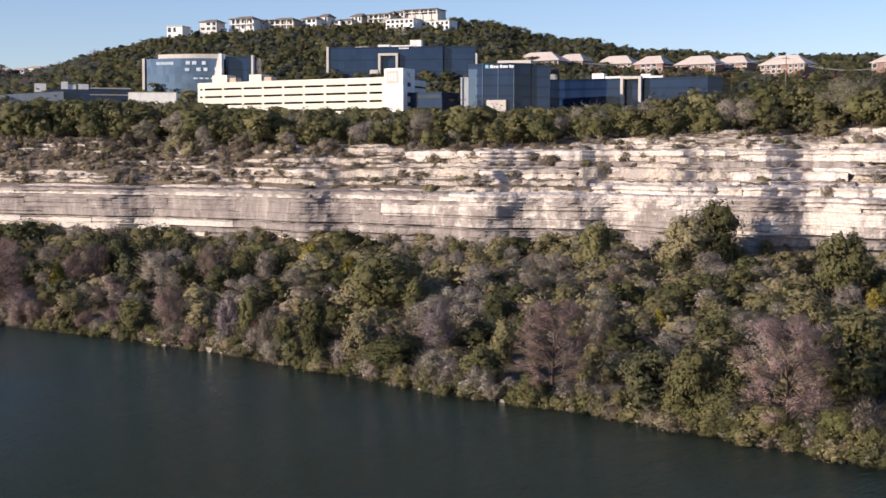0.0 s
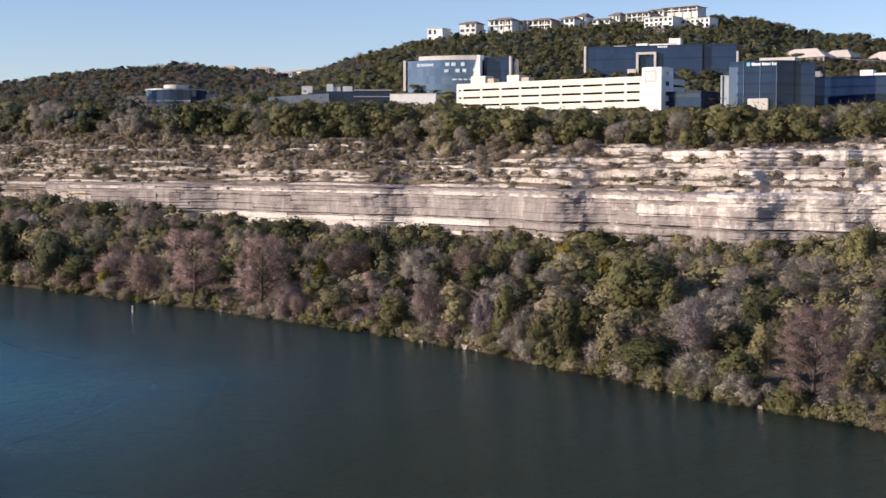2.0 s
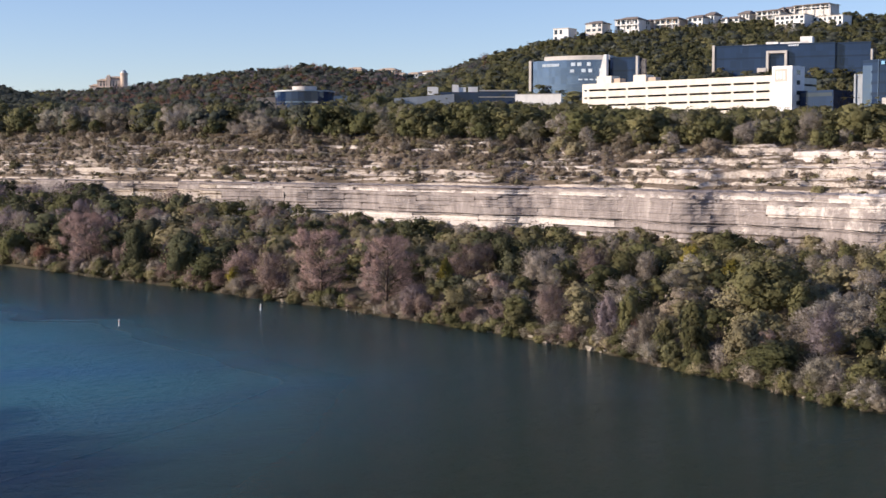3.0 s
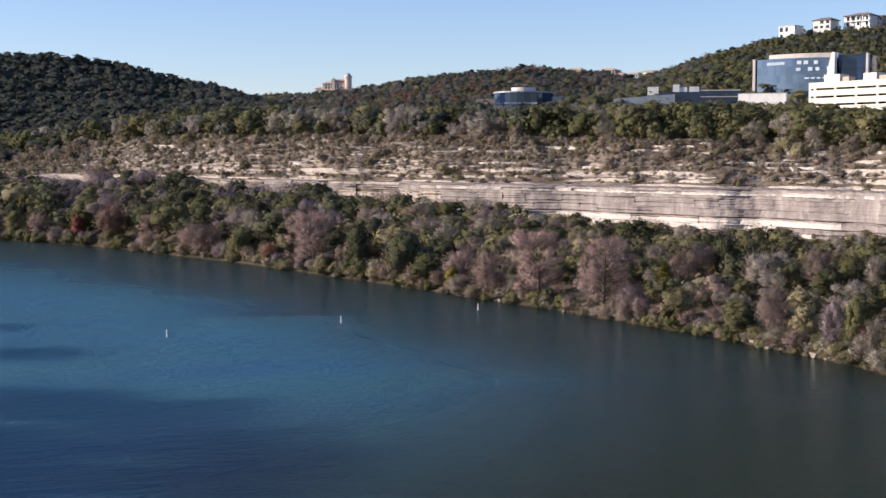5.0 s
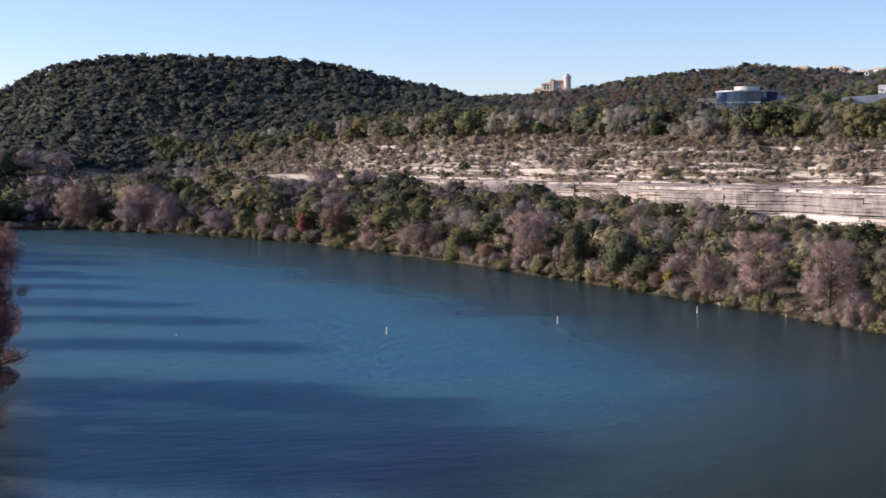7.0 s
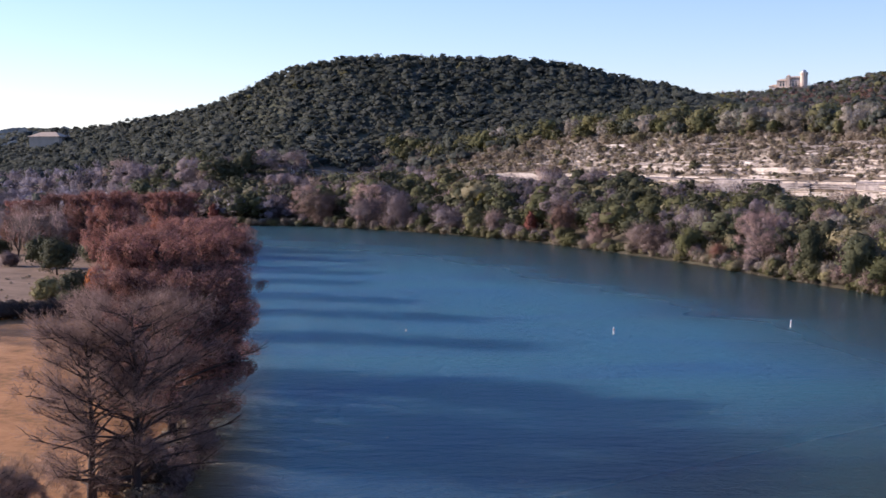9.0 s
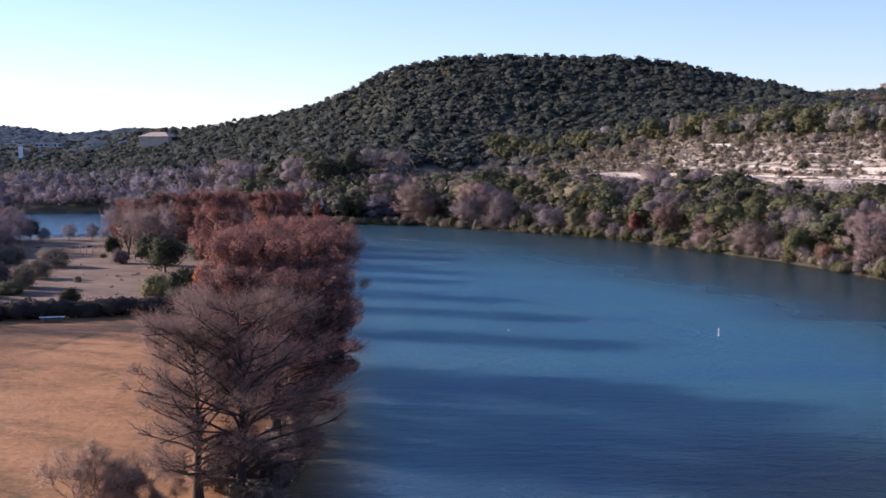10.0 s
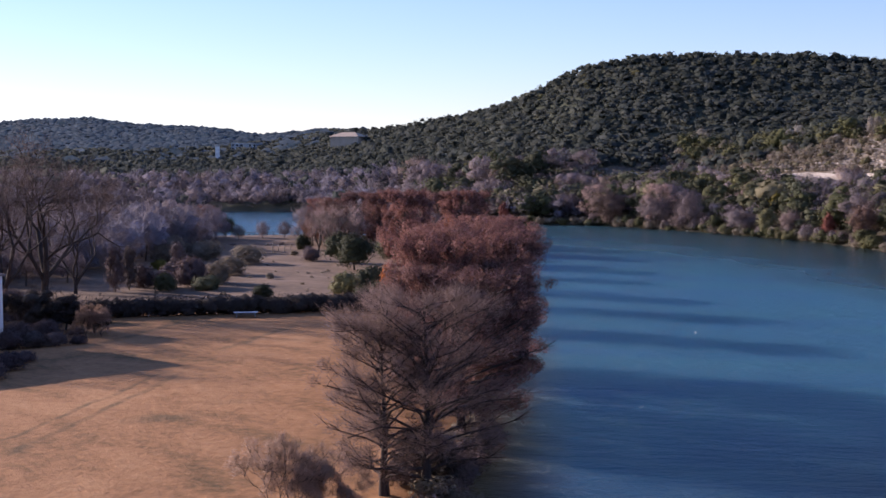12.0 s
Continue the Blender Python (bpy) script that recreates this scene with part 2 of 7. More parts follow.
def make_water():
    m, n, l, b = material("river_water", 0.16, 0.5)
    b.inputs["IOR"].default_value = 1.333
    pos = coords(n, l)
    sep = n.new("ShaderNodeSeparateXYZ")
    l.new(pos, sep.inputs[0])

    def line(kx, ky):
        return calc(n, l, "ADD", calc(n, l, "MULTIPLY", sep.outputs["X"], kx), calc(n, l, "MULTIPLY", sep.outputs["Y"], ky))

    # distance from the meadow bank, for the olive shallows
    d = calc(n, l, "SUBTRACT", line(*BANK_N), BANK_D)
    d = calc(n, l, "ADD", d, calc(n, l, "MULTIPLY", noise_tex(n, l, pos, 0.05, 3), 5.0))
    shallow = calc(n, l, "SUBTRACT", 1.5, calc(n, l, "DIVIDE", d, 9.0), True)
    shallow = calc(n, l, "MULTIPLY", shallow, calc(n, l, "DIVIDE", calc(n, l, "ADD", d, 30.0), 12.0, True))
    # wind lanes across the river
    lane = n.new("ShaderNodeCombineXYZ")
    l.new(line(0.24, 0.24), lane.inputs["X"])
    l.new(line(-0.85, 0.85), lane.inputs["Y"])
    lanes = noise_tex(n, l, lane.outputs[0], 0.042, 5, 0.55, 0.8)
    # sheltered water painted dark green for the reflected shore, ruffled reach painted sky blue
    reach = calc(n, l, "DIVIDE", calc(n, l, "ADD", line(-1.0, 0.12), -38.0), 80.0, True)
    calm_mirror_fade = calc(n, l, "SUBTRACT", calc(n, l, "DIVIDE", line(-0.538, -0.843), 56.0), -133.0 / 56.0)
    calm_mirror_fade = calc(n, l, "ADD", calm_mirror_fade, calc(n, l, "MULTIPLY", calc(n, l, "SUBTRACT", noise_tex(n, l, lane.outputs[0], 0.03, 1), 0.5), 0.7), True)

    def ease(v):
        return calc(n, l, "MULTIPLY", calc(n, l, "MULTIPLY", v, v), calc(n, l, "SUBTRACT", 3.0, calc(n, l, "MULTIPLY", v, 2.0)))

    reach, calm_mirror_fade = ease(reach), ease(calm_mirror_fade)
    reach = calc(n, l, "MULTIPLY", reach, calc(n, l, "ADD", calc(n, l, "MULTIPLY", calm_mirror_fade, 0.92), 0.08))
    bend = calc(n, l, "DIVIDE", calc(n, l, "SUBTRACT", 362.0, line(-0.12, 0.99)), 120.0, True)     # reflected woods at the bend, put into the colour
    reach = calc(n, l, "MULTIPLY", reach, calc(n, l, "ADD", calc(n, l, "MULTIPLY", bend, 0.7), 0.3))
    sky_mirror_blue = ramp(n, l, lanes, [(0.34, (0.021, 0.119, 0.232)), (0.43, (0.027, 0.139, 0.230)), (0.60, (0.036, 0.156, 0.220))])
    deep = mix(n, l, reach, (0.026, 0.044, 0.037), sky_mirror_blue)
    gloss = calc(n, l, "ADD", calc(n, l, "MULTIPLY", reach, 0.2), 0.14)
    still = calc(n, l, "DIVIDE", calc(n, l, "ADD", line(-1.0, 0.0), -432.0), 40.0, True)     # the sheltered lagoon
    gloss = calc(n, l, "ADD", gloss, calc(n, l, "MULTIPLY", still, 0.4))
    l.new(calc(n, l, "ADD", gloss, calc(n, l, "MULTIPLY", calc(n, l, "SUBTRACT", 1.0, calm_mirror_fade), 0.3)), b.inputs["Specular IOR Level"])
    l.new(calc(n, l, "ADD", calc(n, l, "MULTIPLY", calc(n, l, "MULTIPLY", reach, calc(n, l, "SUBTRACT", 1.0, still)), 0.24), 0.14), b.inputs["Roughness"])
    col = mix(n, l, shallow, deep, (0.13, 0.105, 0.04))
    l.new(col, b.inputs["Base Color"])
    # ripples: short crests, calmer and rougher lanes
    crest = n.new("ShaderNodeCombineXYZ")
    l.new(line(0.35, 0.35), crest.inputs["X"])
    l.new(line(-0.9, 0.9), crest.inputs["Y"])
    fine = noise_tex(n, l, crest.outputs[0], 1.7, 4, 0.65, 0.3)
    wide = noise_tex(n, l, crest.outputs[0], 0.4, 3, 0.5, 0.4)
    amp = ramp(n, l, lanes, [(0.36, grey(1.0)), (0.62, grey(0.75))])
    h = calc(n, l, "MULTIPLY", calc(n, l, "SUBTRACT", calc(n, l, "ADD", fine, calc(n, l, "MULTIPLY", wide, 1.5)), 1.25), amp)
    h = calc(n, l, "MULTIPLY", h, calc(n, l, "ADD", calc(n, l, "MULTIPLY", calm_mirror_fade, 0.75), 0.25))
    h = calc(n, l, "MULTIPLY", h, calc(n, l, "SUBTRACT", 1.0, calc(n, l, "MULTIPLY", still, 0.85)))
    bump(n, l, b, h, 1.0, 2.4)
    # light spreads within the turbid water
    b.subsurface_method = "BURLEY"
    b.inputs["Subsurface Weight"].default_value = 1.0
    b.inputs["Subsurface Radius"].default_value = (1.0, 1.0, 1.0)
    b.inputs["Subsurface Scale"].default_value = 27.0
    return m


def make_limestone(name, stain):
    """Bedded limestone: cream and white rock, grey water stains in streaks, thin dark bedding lines."""
    m, n, l, b = material(name, 0.9, 0.2)
    pos = coords(n, l)
    patch = noise_tex(n, l, coords(n, l, (1, 1, 1.6)), 0.09, 6, 0.65)
    streak = noise_tex(n, l, coords(n, l, (1, 1, 0.45)), 0.30, 8, 0.72, 0.8)
    beds = noise_tex(n, l, coords(n, l, (0.03, 0.03, 1)), 2.4, 5, 0.75)
    grain = noise_tex(n, l, pos, 2.2, 6, 0.65)
    cream = ramp(n, l, grain, [(0.25, (0.40, 0.345, 0.305)), (0.5, (0.60, 0.535, 0.487)), (0.8, (0.74, 0.675, 0.622))])
    dirt = ramp(n, l, streak, [(0.26, (0.158, 0.134, 0.126)), (0.5, (0.275, 0.236, 0.220)), (0.74, (0.46, 0.405, 0.372))])
    k = calc(n, l, "ADD", calc(n, l, "MULTIPLY", patch, 1.3), calc(n, l, "MULTIPLY", streak, 0.8))
    fac = ramp(n, l, calc(n, l, "SUBTRACT", k, stain), [(0.46, grey(0.0)), (0.58, grey(1.0))])
    col = mix(n, l, fac, cream, dirt)
    lines = ramp(n, l, beds, [(0.33, grey(0.3)), (0.40, grey(0.92)), (0.62, grey(1.1))])
    col = mix(n, l, 0.45, col, lines, "MULTIPLY")
    l.new(col, b.inputs["Base Color"])
    bump(n, l, b, calc(n, l, "ADD", grain, beds), 0.5, 0.3)
    return m


def make_terrace():
    """Terraced slope: pale rock on the risers, stony tan soil on the treads."""
    m, n, l, b = material("terraced_limestone", 0.95, 0.15)
    pos = coords(n, l)
    geo = n.new("ShaderNodeNewGeometry")
    sep = n.new("ShaderNodeSeparateXYZ")
    l.new(geo.outputs["Normal"], sep.inputs[0])
    grain = noise_tex(n, l, pos, 1.6, 6, 0.7)
    patch = noise_tex(n, l, pos, 0.11, 5, 0.65)
    beds = noise_tex(n, l, coords(n, l, (0.02, 0.02, 1)), 3.4, 5, 0.75)
    soil = ramp(n, l, grain, [(0.30, (0.105, 0.077, 0.054)), (0.5, (0.185, 0.14, 0.105)), (0.68, (0.33, 0.265, 0.215))])
    soil = mix(n, l, ramp(n, l, patch, [(0.42, grey(0.0)), (0.62, grey(0.75))]), soil, (0.15, 0.115, 0.072))
    rock = ramp(n, l, grain, [(0.28, (0.24, 0.19, 0.150)), (0.48, (0.43, 0.365, 0.305)), (0.72, (0.66, 0.585, 0.51))])
    rock = mix(n, l, 0.7, rock, ramp(n, l, beds, [(0.32, grey(0.35)), (0.46, grey(0.95)), (0.6, grey(1.1))]), "MULTIPLY")
    rock = mix(n, l, ramp(n, l, patch, [(0.54, grey(0.0)), (0.62, grey(0.7))]), rock, (0.33, 0.285, 0.265))
    steep = ramp(n, l, sep.outputs["Z"], [(0.66, grey(1.0)), (0.84, grey(0.0))])
    l.new(mix(n, l, steep, soil, rock), b.inputs["Base Color"])
    bump(n, l, b, calc(n, l, "ADD", grain, beds), 0.5, 0.25)
    return m


TERRACE = make_terrace()
LIME_GREY = make_limestone("stained_limestone", 0.24)
LIME_WHITE = make_limestone("white_limestone", 0.56)
LIME_BRIGHT = make_limestone("fresh_limestone", 0.95)


def ground_mat(name, low, mid, high, big=0.03, small=0.6, bumps=0.4, scale=(1, 1, 1)):
    m, n, l, b = material(name, 0.95, 0.15)
    v = coords(n, l, scale)
    f1, f2 = noise_tex(n, l, v, big, 5, 0.6, 0.5), noise_tex(n, l, coords(n, l), small, 6, 0.65)
    f = calc(n, l, "ADD", calc(n, l, "MULTIPLY", f1, 0.6), calc(n, l, "MULTIPLY", f2, 0.4))
    l.new(ramp(n, l, f, [(0.33, low), (0.5, mid), (0.66, high)]), b.inputs["Base Color"])
    bump(n, l, b, f2, bumps, 0.3)
    return m


FLOOR = ground_mat("woodland_floor", (0.055, 0.045, 0.03), (0.09, 0.073, 0.05), (0.15, 0.125, 0.09))
SLOPE = ground_mat("stony_slope", (0.10, 0.074, 0.047), (0.155, 0.117, 0.08), (0.28, 0.225, 0.165), 0.08, 0.9)
MEADOW = ground_mat("dry_meadow_grass", (0.14, 0.088, 0.038), (0.40, 0.194, 0.084), (0.50, 0.265, 0.122), 0.06, 0.9, 0.6, (1, 2.0, 1))


def wear_tracks(m, lines, worn):
    """Faint wheel tracks worn into the grass; lines: two ends in the plan and half a width."""
    n, l, b = m.node_tree.nodes, m.node_tree.links, m.node_tree.nodes["Principled BSDF"]
    grass = b.inputs["Base Color"].links[0].from_socket
    pos = coords(n, l)
    sep = n.new("ShaderNodeSeparateXYZ")
    l.new(pos, sep.inputs[0])
    wob = calc(n, l, "MULTIPLY", calc(n, l, "SUBTRACT", noise_tex(n, l, pos, 0.12, 3), 0.5), 2.2)
    gone = ramp(n, l, noise_tex(n, l, pos, 0.25, 5, 0.7), [(0.35, grey(0.15)), (0.6, grey(0.75))])
    for (x0, y0), (x1, y1), half in lines:
        d = math.hypot(x1 - x0, y1 - y0)
        ux, uy = (x1 - x0) / d, (y1 - y0) / d

        def dot(a, c, k):
            return calc(n, l, "ADD", calc(n, l, "ADD", calc(n, l, "MULTIPLY", sep.outputs["X"], a), calc(n, l, "MULTIPLY", sep.outputs["Y"], c)), k)

        across = calc(n, l, "ABSOLUTE", calc(n, l, "ADD", dot(-uy, ux, uy * x0 - ux * y0), wob))
        rut = calc(n, l, "SUBTRACT", 1.5, calc(n, l, "DIVIDE", across, half), True)
        along = dot(ux, uy, -(ux * x0 + uy * y0))
        ends = calc(n, l, "MULTIPLY", calc(n, l, "DIVIDE", along, 6.0, True), calc(n, l, "DIVIDE", calc(n, l, "SUBTRACT", d, along), 6.0, True))
        grass = mix(n, l, calc(n, l, "MULTIPLY", calc(n, l, "MULTIPLY", rut, ends), gone), grass, worn)
    l.new(grass, b.inputs["Base Color"])


wear_tracks(MEADOW, (((-119.0, 33.5), (-158.4, 69.4), 0.45), ((-125.0, 34.5), (-159.2, 67.2), 0.35), ((-186, 67), (-208, 92), 0.8), ((-170, 78), (-192, 102.5), 0.8), ((-131, 48), (-129, 60), 1.7), ((-135.6, 60.5), (-133.4, 69), 1.3), ((-120, 32.5), (-125.6, 41.5), 0.8)), (0.15, 0.1, 0.05))
ROUGH = ground_mat("rough_dry_grass", (0.12, 0.082, 0.056), (0.215, 0.142, 0.094), (0.30, 0.205, 0.14), 0.05, 0.5, 0.3, (1, 2.0, 1))
# Ground below the far woods takes the same painted haze blue.
CANOPY = ground_mat("haze_tinted_undergrowth", (0.048, 0.07, 0.084), (0.06, 0.086, 0.10), (0.075, 0.10, 0.114), 0.01, 0.08)
HILL_FLOOR = ground_mat("hill_undergrowth", (0.05, 0.055, 0.034), (0.075, 0.08, 0.05), (0.11, 0.105, 0.07), 0.03, 0.3)
BED_AND_BANK_SHADE = ground_mat("river_bed_and_bank_shade", (0.05, 0.045, 0.03), (0.07, 0.06, 0.04), (0.09, 0.08, 0.05))


def paint(name, col, rough=0.6, spec=0.3, vary=0.12, scale=0.4, metal=0.0):
    m, n, l, b = material(name, rough, spec)
    b.inputs["Metallic"].default_value = metal
    f = noise_tex(n, l, coords(n, l, (1, 1, 0.5)), scale, 5, 0.6)
    c0, c1 = [c * (1 - vary) for c in col], [min(c * (1 + vary), 1) for c in col]
    l.new(ramp(n, l, f, [(0.3, c0), (0.7, c1)]), b.inputs["Base Color"])
    return m


def glazing(name, col, rough=0.04, cells=(0.33, 0.33, 0.27), vary=0.16):
    """Tinted mirror glass, each sheet slightly different."""
    m, n, l, b = material(name, rough, 0.5)
    b.inputs["IOR"].default_value = 1.5
    vor = n.new("ShaderNodeTexWhiteNoise")
    sn = n.new("ShaderNodeVectorMath")
    sn.operation = "FLOOR"
    l.new(coords(n, l, cells), sn.inputs[0])
    l.new(sn.outputs[0], vor.inputs["Vector"])
    l.new(ramp(n, l, vor.outputs["Value"], [(0.0, [c * (1 - vary) for c in col]), (1.0, [c * (1 + vary) for c in col])]), b.inputs["Base Color"])
    wave = noise_tex(n, l, coords(n, l), 0.25, 2)
    bump(n, l, b, wave, 0.15, 0.2)
    return m


GLASS_BLUE = glazing("blue_mirror_glass", (0.16, 0.195, 0.255))
GLASS_BLUE.node_tree.nodes["Principled BSDF"].inputs["Metallic"].default_value = 0.75
GLASS_DARK = glazing("dark_navy_glass", (0.012, 0.026, 0.066))
GLASS_BAND = glazing("black_glass_band", (0.009, 0.018, 0.045))
PANE = glazing("window_pane", (0.04, 0.05, 0.06))
CREAM = paint("cream_concrete", (0.72, 0.655, 0.55), 0.8)
WHITE = paint("white_stucco", (0.80, 0.77, 0.73), 0.75)
WEATHERED = paint("weathered_pale_stucco", (0.64, 0.595, 0.55), 0.8, 0.3, 0.2)
TAN = paint("tan_stucco", (0.52, 0.40, 0.30), 0.85)
PINK_STONE = paint("pinkish_stone", (0.64, 0.50, 0.40), 0.85)
STONE = paint("pale_stone_trim", (0.55, 0.50, 0.45), 0.8)
GREYMETAL = paint("grey_metal", (0.34, 0.36, 0.38), 0.5, 0.5, 0.15, 0.5, 0.3)
# Pinkish brick, toned darker for the shade below the pavilion eaves.
BRICK = paint("shade_toned_pinkish_brick", (0.27, 0.165, 0.135), 0.9)
ROOF_PALE = paint("pale_pinkish_roof", (0.54, 0.465, 0.42), 0.9, 0.2, 0.15, 0.8)
ROOF_TILE = paint("beige_tile_roof", (0.52, 0.40, 0.30), 0.9, 0.2, 0.2, 0.8)
ROOF_GREY = paint("grey_tile_roof", (0.22, 0.18, 0.16), 0.9, 0.2, 0.2, 0.8)
SHADE = paint("garage_interior_shade", (0.05, 0.045, 0.04), 0.9)
PINK = paint("faded_red_panel", (0.70, 0.46, 0.40), 0.7)
SIGN = paint("white_sign", (0.82, 0.84, 0.86), 0.6)
# Panes painted pale where the windows mirror the sky.
SKYLIT = paint("sky_painted_pane", (0.52, 0.58, 0.64), 0.2, 0.5)
SIGN_BLUE = paint("pale_blue_sign", (0.25, 0.52, 0.75), 0.6)
HEDGE = foliage("dark_hedge_leaves", [(0.0, (0.049, 0.036, 0.030)), (1.0, (0.068, 0.052, 0.041))])
BUOY = paint("white_buoy", (0.62, 0.62, 0.60), 0.55)
BUOY_BAND = paint("orange_buoy_band", (0.65, 0.22, 0.05), 0.5)
WOOD = paint("weathered_wood", (0.20, 0.16, 0.13), 0.85, 0.2, 0.25, 2.0)
WIRE = paint("steel_wire", (0.30, 0.29, 0.28), 0.5, 0.4, 0.1, 1.0, 0.5)
SHORE_STONE = paint("shore_stone", (0.30, 0.26, 0.21), 0.9, 0.2, 0.3, 1.2)

# ---- helpers for meshes ----
def mesh_of(name, verts, faces, mats, parent=None, index=None, smooth=False, tint=None, label="", normals=None, solid=None):
    """One mesh object from arrays; faces is an n x 3 or n x 4 array."""
    me = bpy.data.meshes.new(name)
    verts, faces = np.asarray(verts, np.float32), np.asarray(faces, np.int32)
    k = faces.shape[1]
    me.vertices.add(len(verts))
    me.vertices.foreach_set("co", verts.ravel())
    me.loops.add(faces.size)
    me.loops.foreach_set("vertex_index", faces.ravel())
    me.polygons.add(len(faces))
    me.polygons.foreach_set("loop_start", np.arange(0, faces.size, k, dtype=np.int32))
    me.polygons.foreach_set("loop_total", np.full(len(faces), k, np.int32))
    for m in mats:
        me.materials.append(m)
    if index is not None:
        me.polygons.foreach_set("material_index", np.asarray(index, np.int32))
    me.polygons.foreach_set("use_smooth", np.full(len(faces), smooth))
    if tint is not None:
        me.attributes.new("tint", "FLOAT", "POINT").data.foreach_set("value", np.asarray(tint, np.float32))
    if solid is not None:
        me.attributes.new("solid", "FLOAT", "POINT").data.foreach_set("value", np.asarray(solid, np.float32))
    if normals is not None:
        me.polygons.foreach_set("use_smooth", np.full(len(faces), True))
        me.attributes.new("custom_normal", "FLOAT_VECTOR", "POINT").data.foreach_set("vector", np.asarray(normals, np.float32).ravel())
    me.update(calc_edges=True)
    ob = new(name, me)
    if parent:
        ob.parent = parent
    if label:
        ob["label"] = label
    return ob


def part(name, bm, mat, parent, label=""):
    me = bpy.data.meshes.new(name)
    bm.to_mesh(me)
    bm.free()
    me.materials.append(mat)
    ob = new(name, me)
    ob.parent = parent
    if label:
        ob["label"] = label
    return ob


def grid_faces(rows, cols):
    a = np.arange(rows * cols).reshape(rows, cols)
    return np.stack([a[:-1, :-1], a[:-1, 1:], a[1:, 1:], a[1:, :-1]], -1).reshape(-1, 4)


# ---- ground: one sheet from under the camera to the horizon ----
def build_ground():
    azs = np.concatenate([np.arange(-130, -26, 4.0), np.arange(-26, 84, 0.4), np.arange(84, 230.1, 4.0)])
    rs = np.concatenate([np.linspace(2, 100, 26)[:-1], np.linspace(100, 680, 200)[:-1], np.geomspace(680, 4800, 70)])
    A, R = np.meshgrid(azs, rs)
    x, y = at(A, R)
    z = height(x, y)
    rough = np.sin(x * 0.31 + np.sin(y * 0.17)) * np.sin(y * 0.27 + 1.3 * np.sin(x * 0.13))
    terrace = (R > cliff_r(A) + 1) & (R < cliff_r(A) + 37) & (A > -27) & (A < 51)
    z = z + np.where(terrace, -0.9, np.where((R > shore_r(A) + 8), 0.5 * rough, 0.06 * rough * (z > 0.6)))
    faces = grid_faces(len(rs), len(azs))
    cx, cy, cz = (q.ravel()[faces].mean(1) for q in (x, y, z))
    r, a = np.hypot(cx, cy), np.degrees(np.arctan2(-cx, cy))
    a = np.where(a < -130, a + 360, a)
    near = (r < 0.5 * (shore_r(a) + 460)) & (BANK_N[0] * cx + BANK_N[1] * cy < BANK_D + 3)
    stony = (r > cliff_r(a) - 5) & (r < cliff_r(a) + 45) & (a > -40) & (a < 48)
    idx = np.where(cz < -0.2, 3, np.where(near, np.where(r > 247, 4, 2), np.where(stony, 1, 0)))
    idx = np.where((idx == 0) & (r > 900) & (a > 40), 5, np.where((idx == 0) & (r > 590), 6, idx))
    # Far bank strip takes the bed's dark tone for shade under overhanging growth.
    idx = np.where(~near & (r < shore_r(a) + 4) & (cz < 2.5), 3, idx)
    ob = mesh_of("ground", np.stack([x, y, z], -1).reshape(-1, 3), faces, [FLOOR, SLOPE, MEADOW, BED_AND_BANK_SHADE, ROUGH, CANOPY, HILL_FLOOR], index=idx, smooth=True)
    tagged(ob, "wooded valley ground with dry tan meadow beside the river", "ground", kind="structure")


build_ground()

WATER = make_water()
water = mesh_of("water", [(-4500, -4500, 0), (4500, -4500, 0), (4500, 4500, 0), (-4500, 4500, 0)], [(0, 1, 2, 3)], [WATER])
tagged(water, "calm dark blue river with fine wind ripples", "river", kind="structure")


# ---- cliff: beds of limestone, one over the other, cut into long blocks ----
def build_terraces(cliff):
    """The stepped slope over the wall: uneven thin beds, broken by patches of soil."""
    rng = np.random.default_rng(12)
    A, U = np.meshgrid(np.arange(-26, 50.05, 0.12), np.linspace(1.5, 36, 96))
    R = cliff_r(A) + U
    x, y = at(A, R)
    h = height(x, y)
    levels = [5.0]
    while levels[-1] < 60:
        levels.append(levels[-1] + rng.choice([0.35, 0.55, 0.8, 1.2, 1.9], p=[0.28, 0.28, 0.22, 0.14, 0.08]))
    levels = np.array(levels)
    s = A * 4.2
    shift = 0.55 * np.sin(s * 0.11) + 0.35 * np.sin(s * 0.31 + 0.12 * U) + 0.22 * np.sin(s * 0.83 + 0.3 * U) + 0.10 * np.sin(s * 2.3 + U)
    q = h + shift
    k = np.searchsorted(levels, q, side="right") - 1
    span = levels[k + 1] - levels[k]
    frac = (q - levels[k]) / span
    rise = np.clip(frac / 0.14, 0, 1) * 0.92 + 0.08 * frac
    step = levels[k] + span * rise - 0.1 * shift
    whole = 0.5 + 0.5 * np.sin(s * 0.19 + 1.3 * np.sin(U * 0.35 + 0.05 * s)) * np.sin(s * 0.07 + 0.5 * U + 1)
    amount = np.clip(np.interp(A, [-8, 4, 14, 30, 40, 50], [1.5, 1.25, 0.9, 0.8, 0.6, 0.5]) - 1.0 * whole, 0, 1)
    amount = amount * (1 - np.interp(A, [5, 13], [0, 1]) * np.interp(U, [7, 13, 22], [0.0, 0.25, 0.9]))
    z = h + (step - h) * amount + rng.normal(0, 0.02, h.shape)
    z[0] -= 2.0
    z[-1] -= 0.8
    faces = grid_faces(*A.shape)[:, ::-1]
    mesh_of("terraces", np.stack([x, y, z], -1).reshape(-1, 3), faces, [TERRACE], parent=cliff)


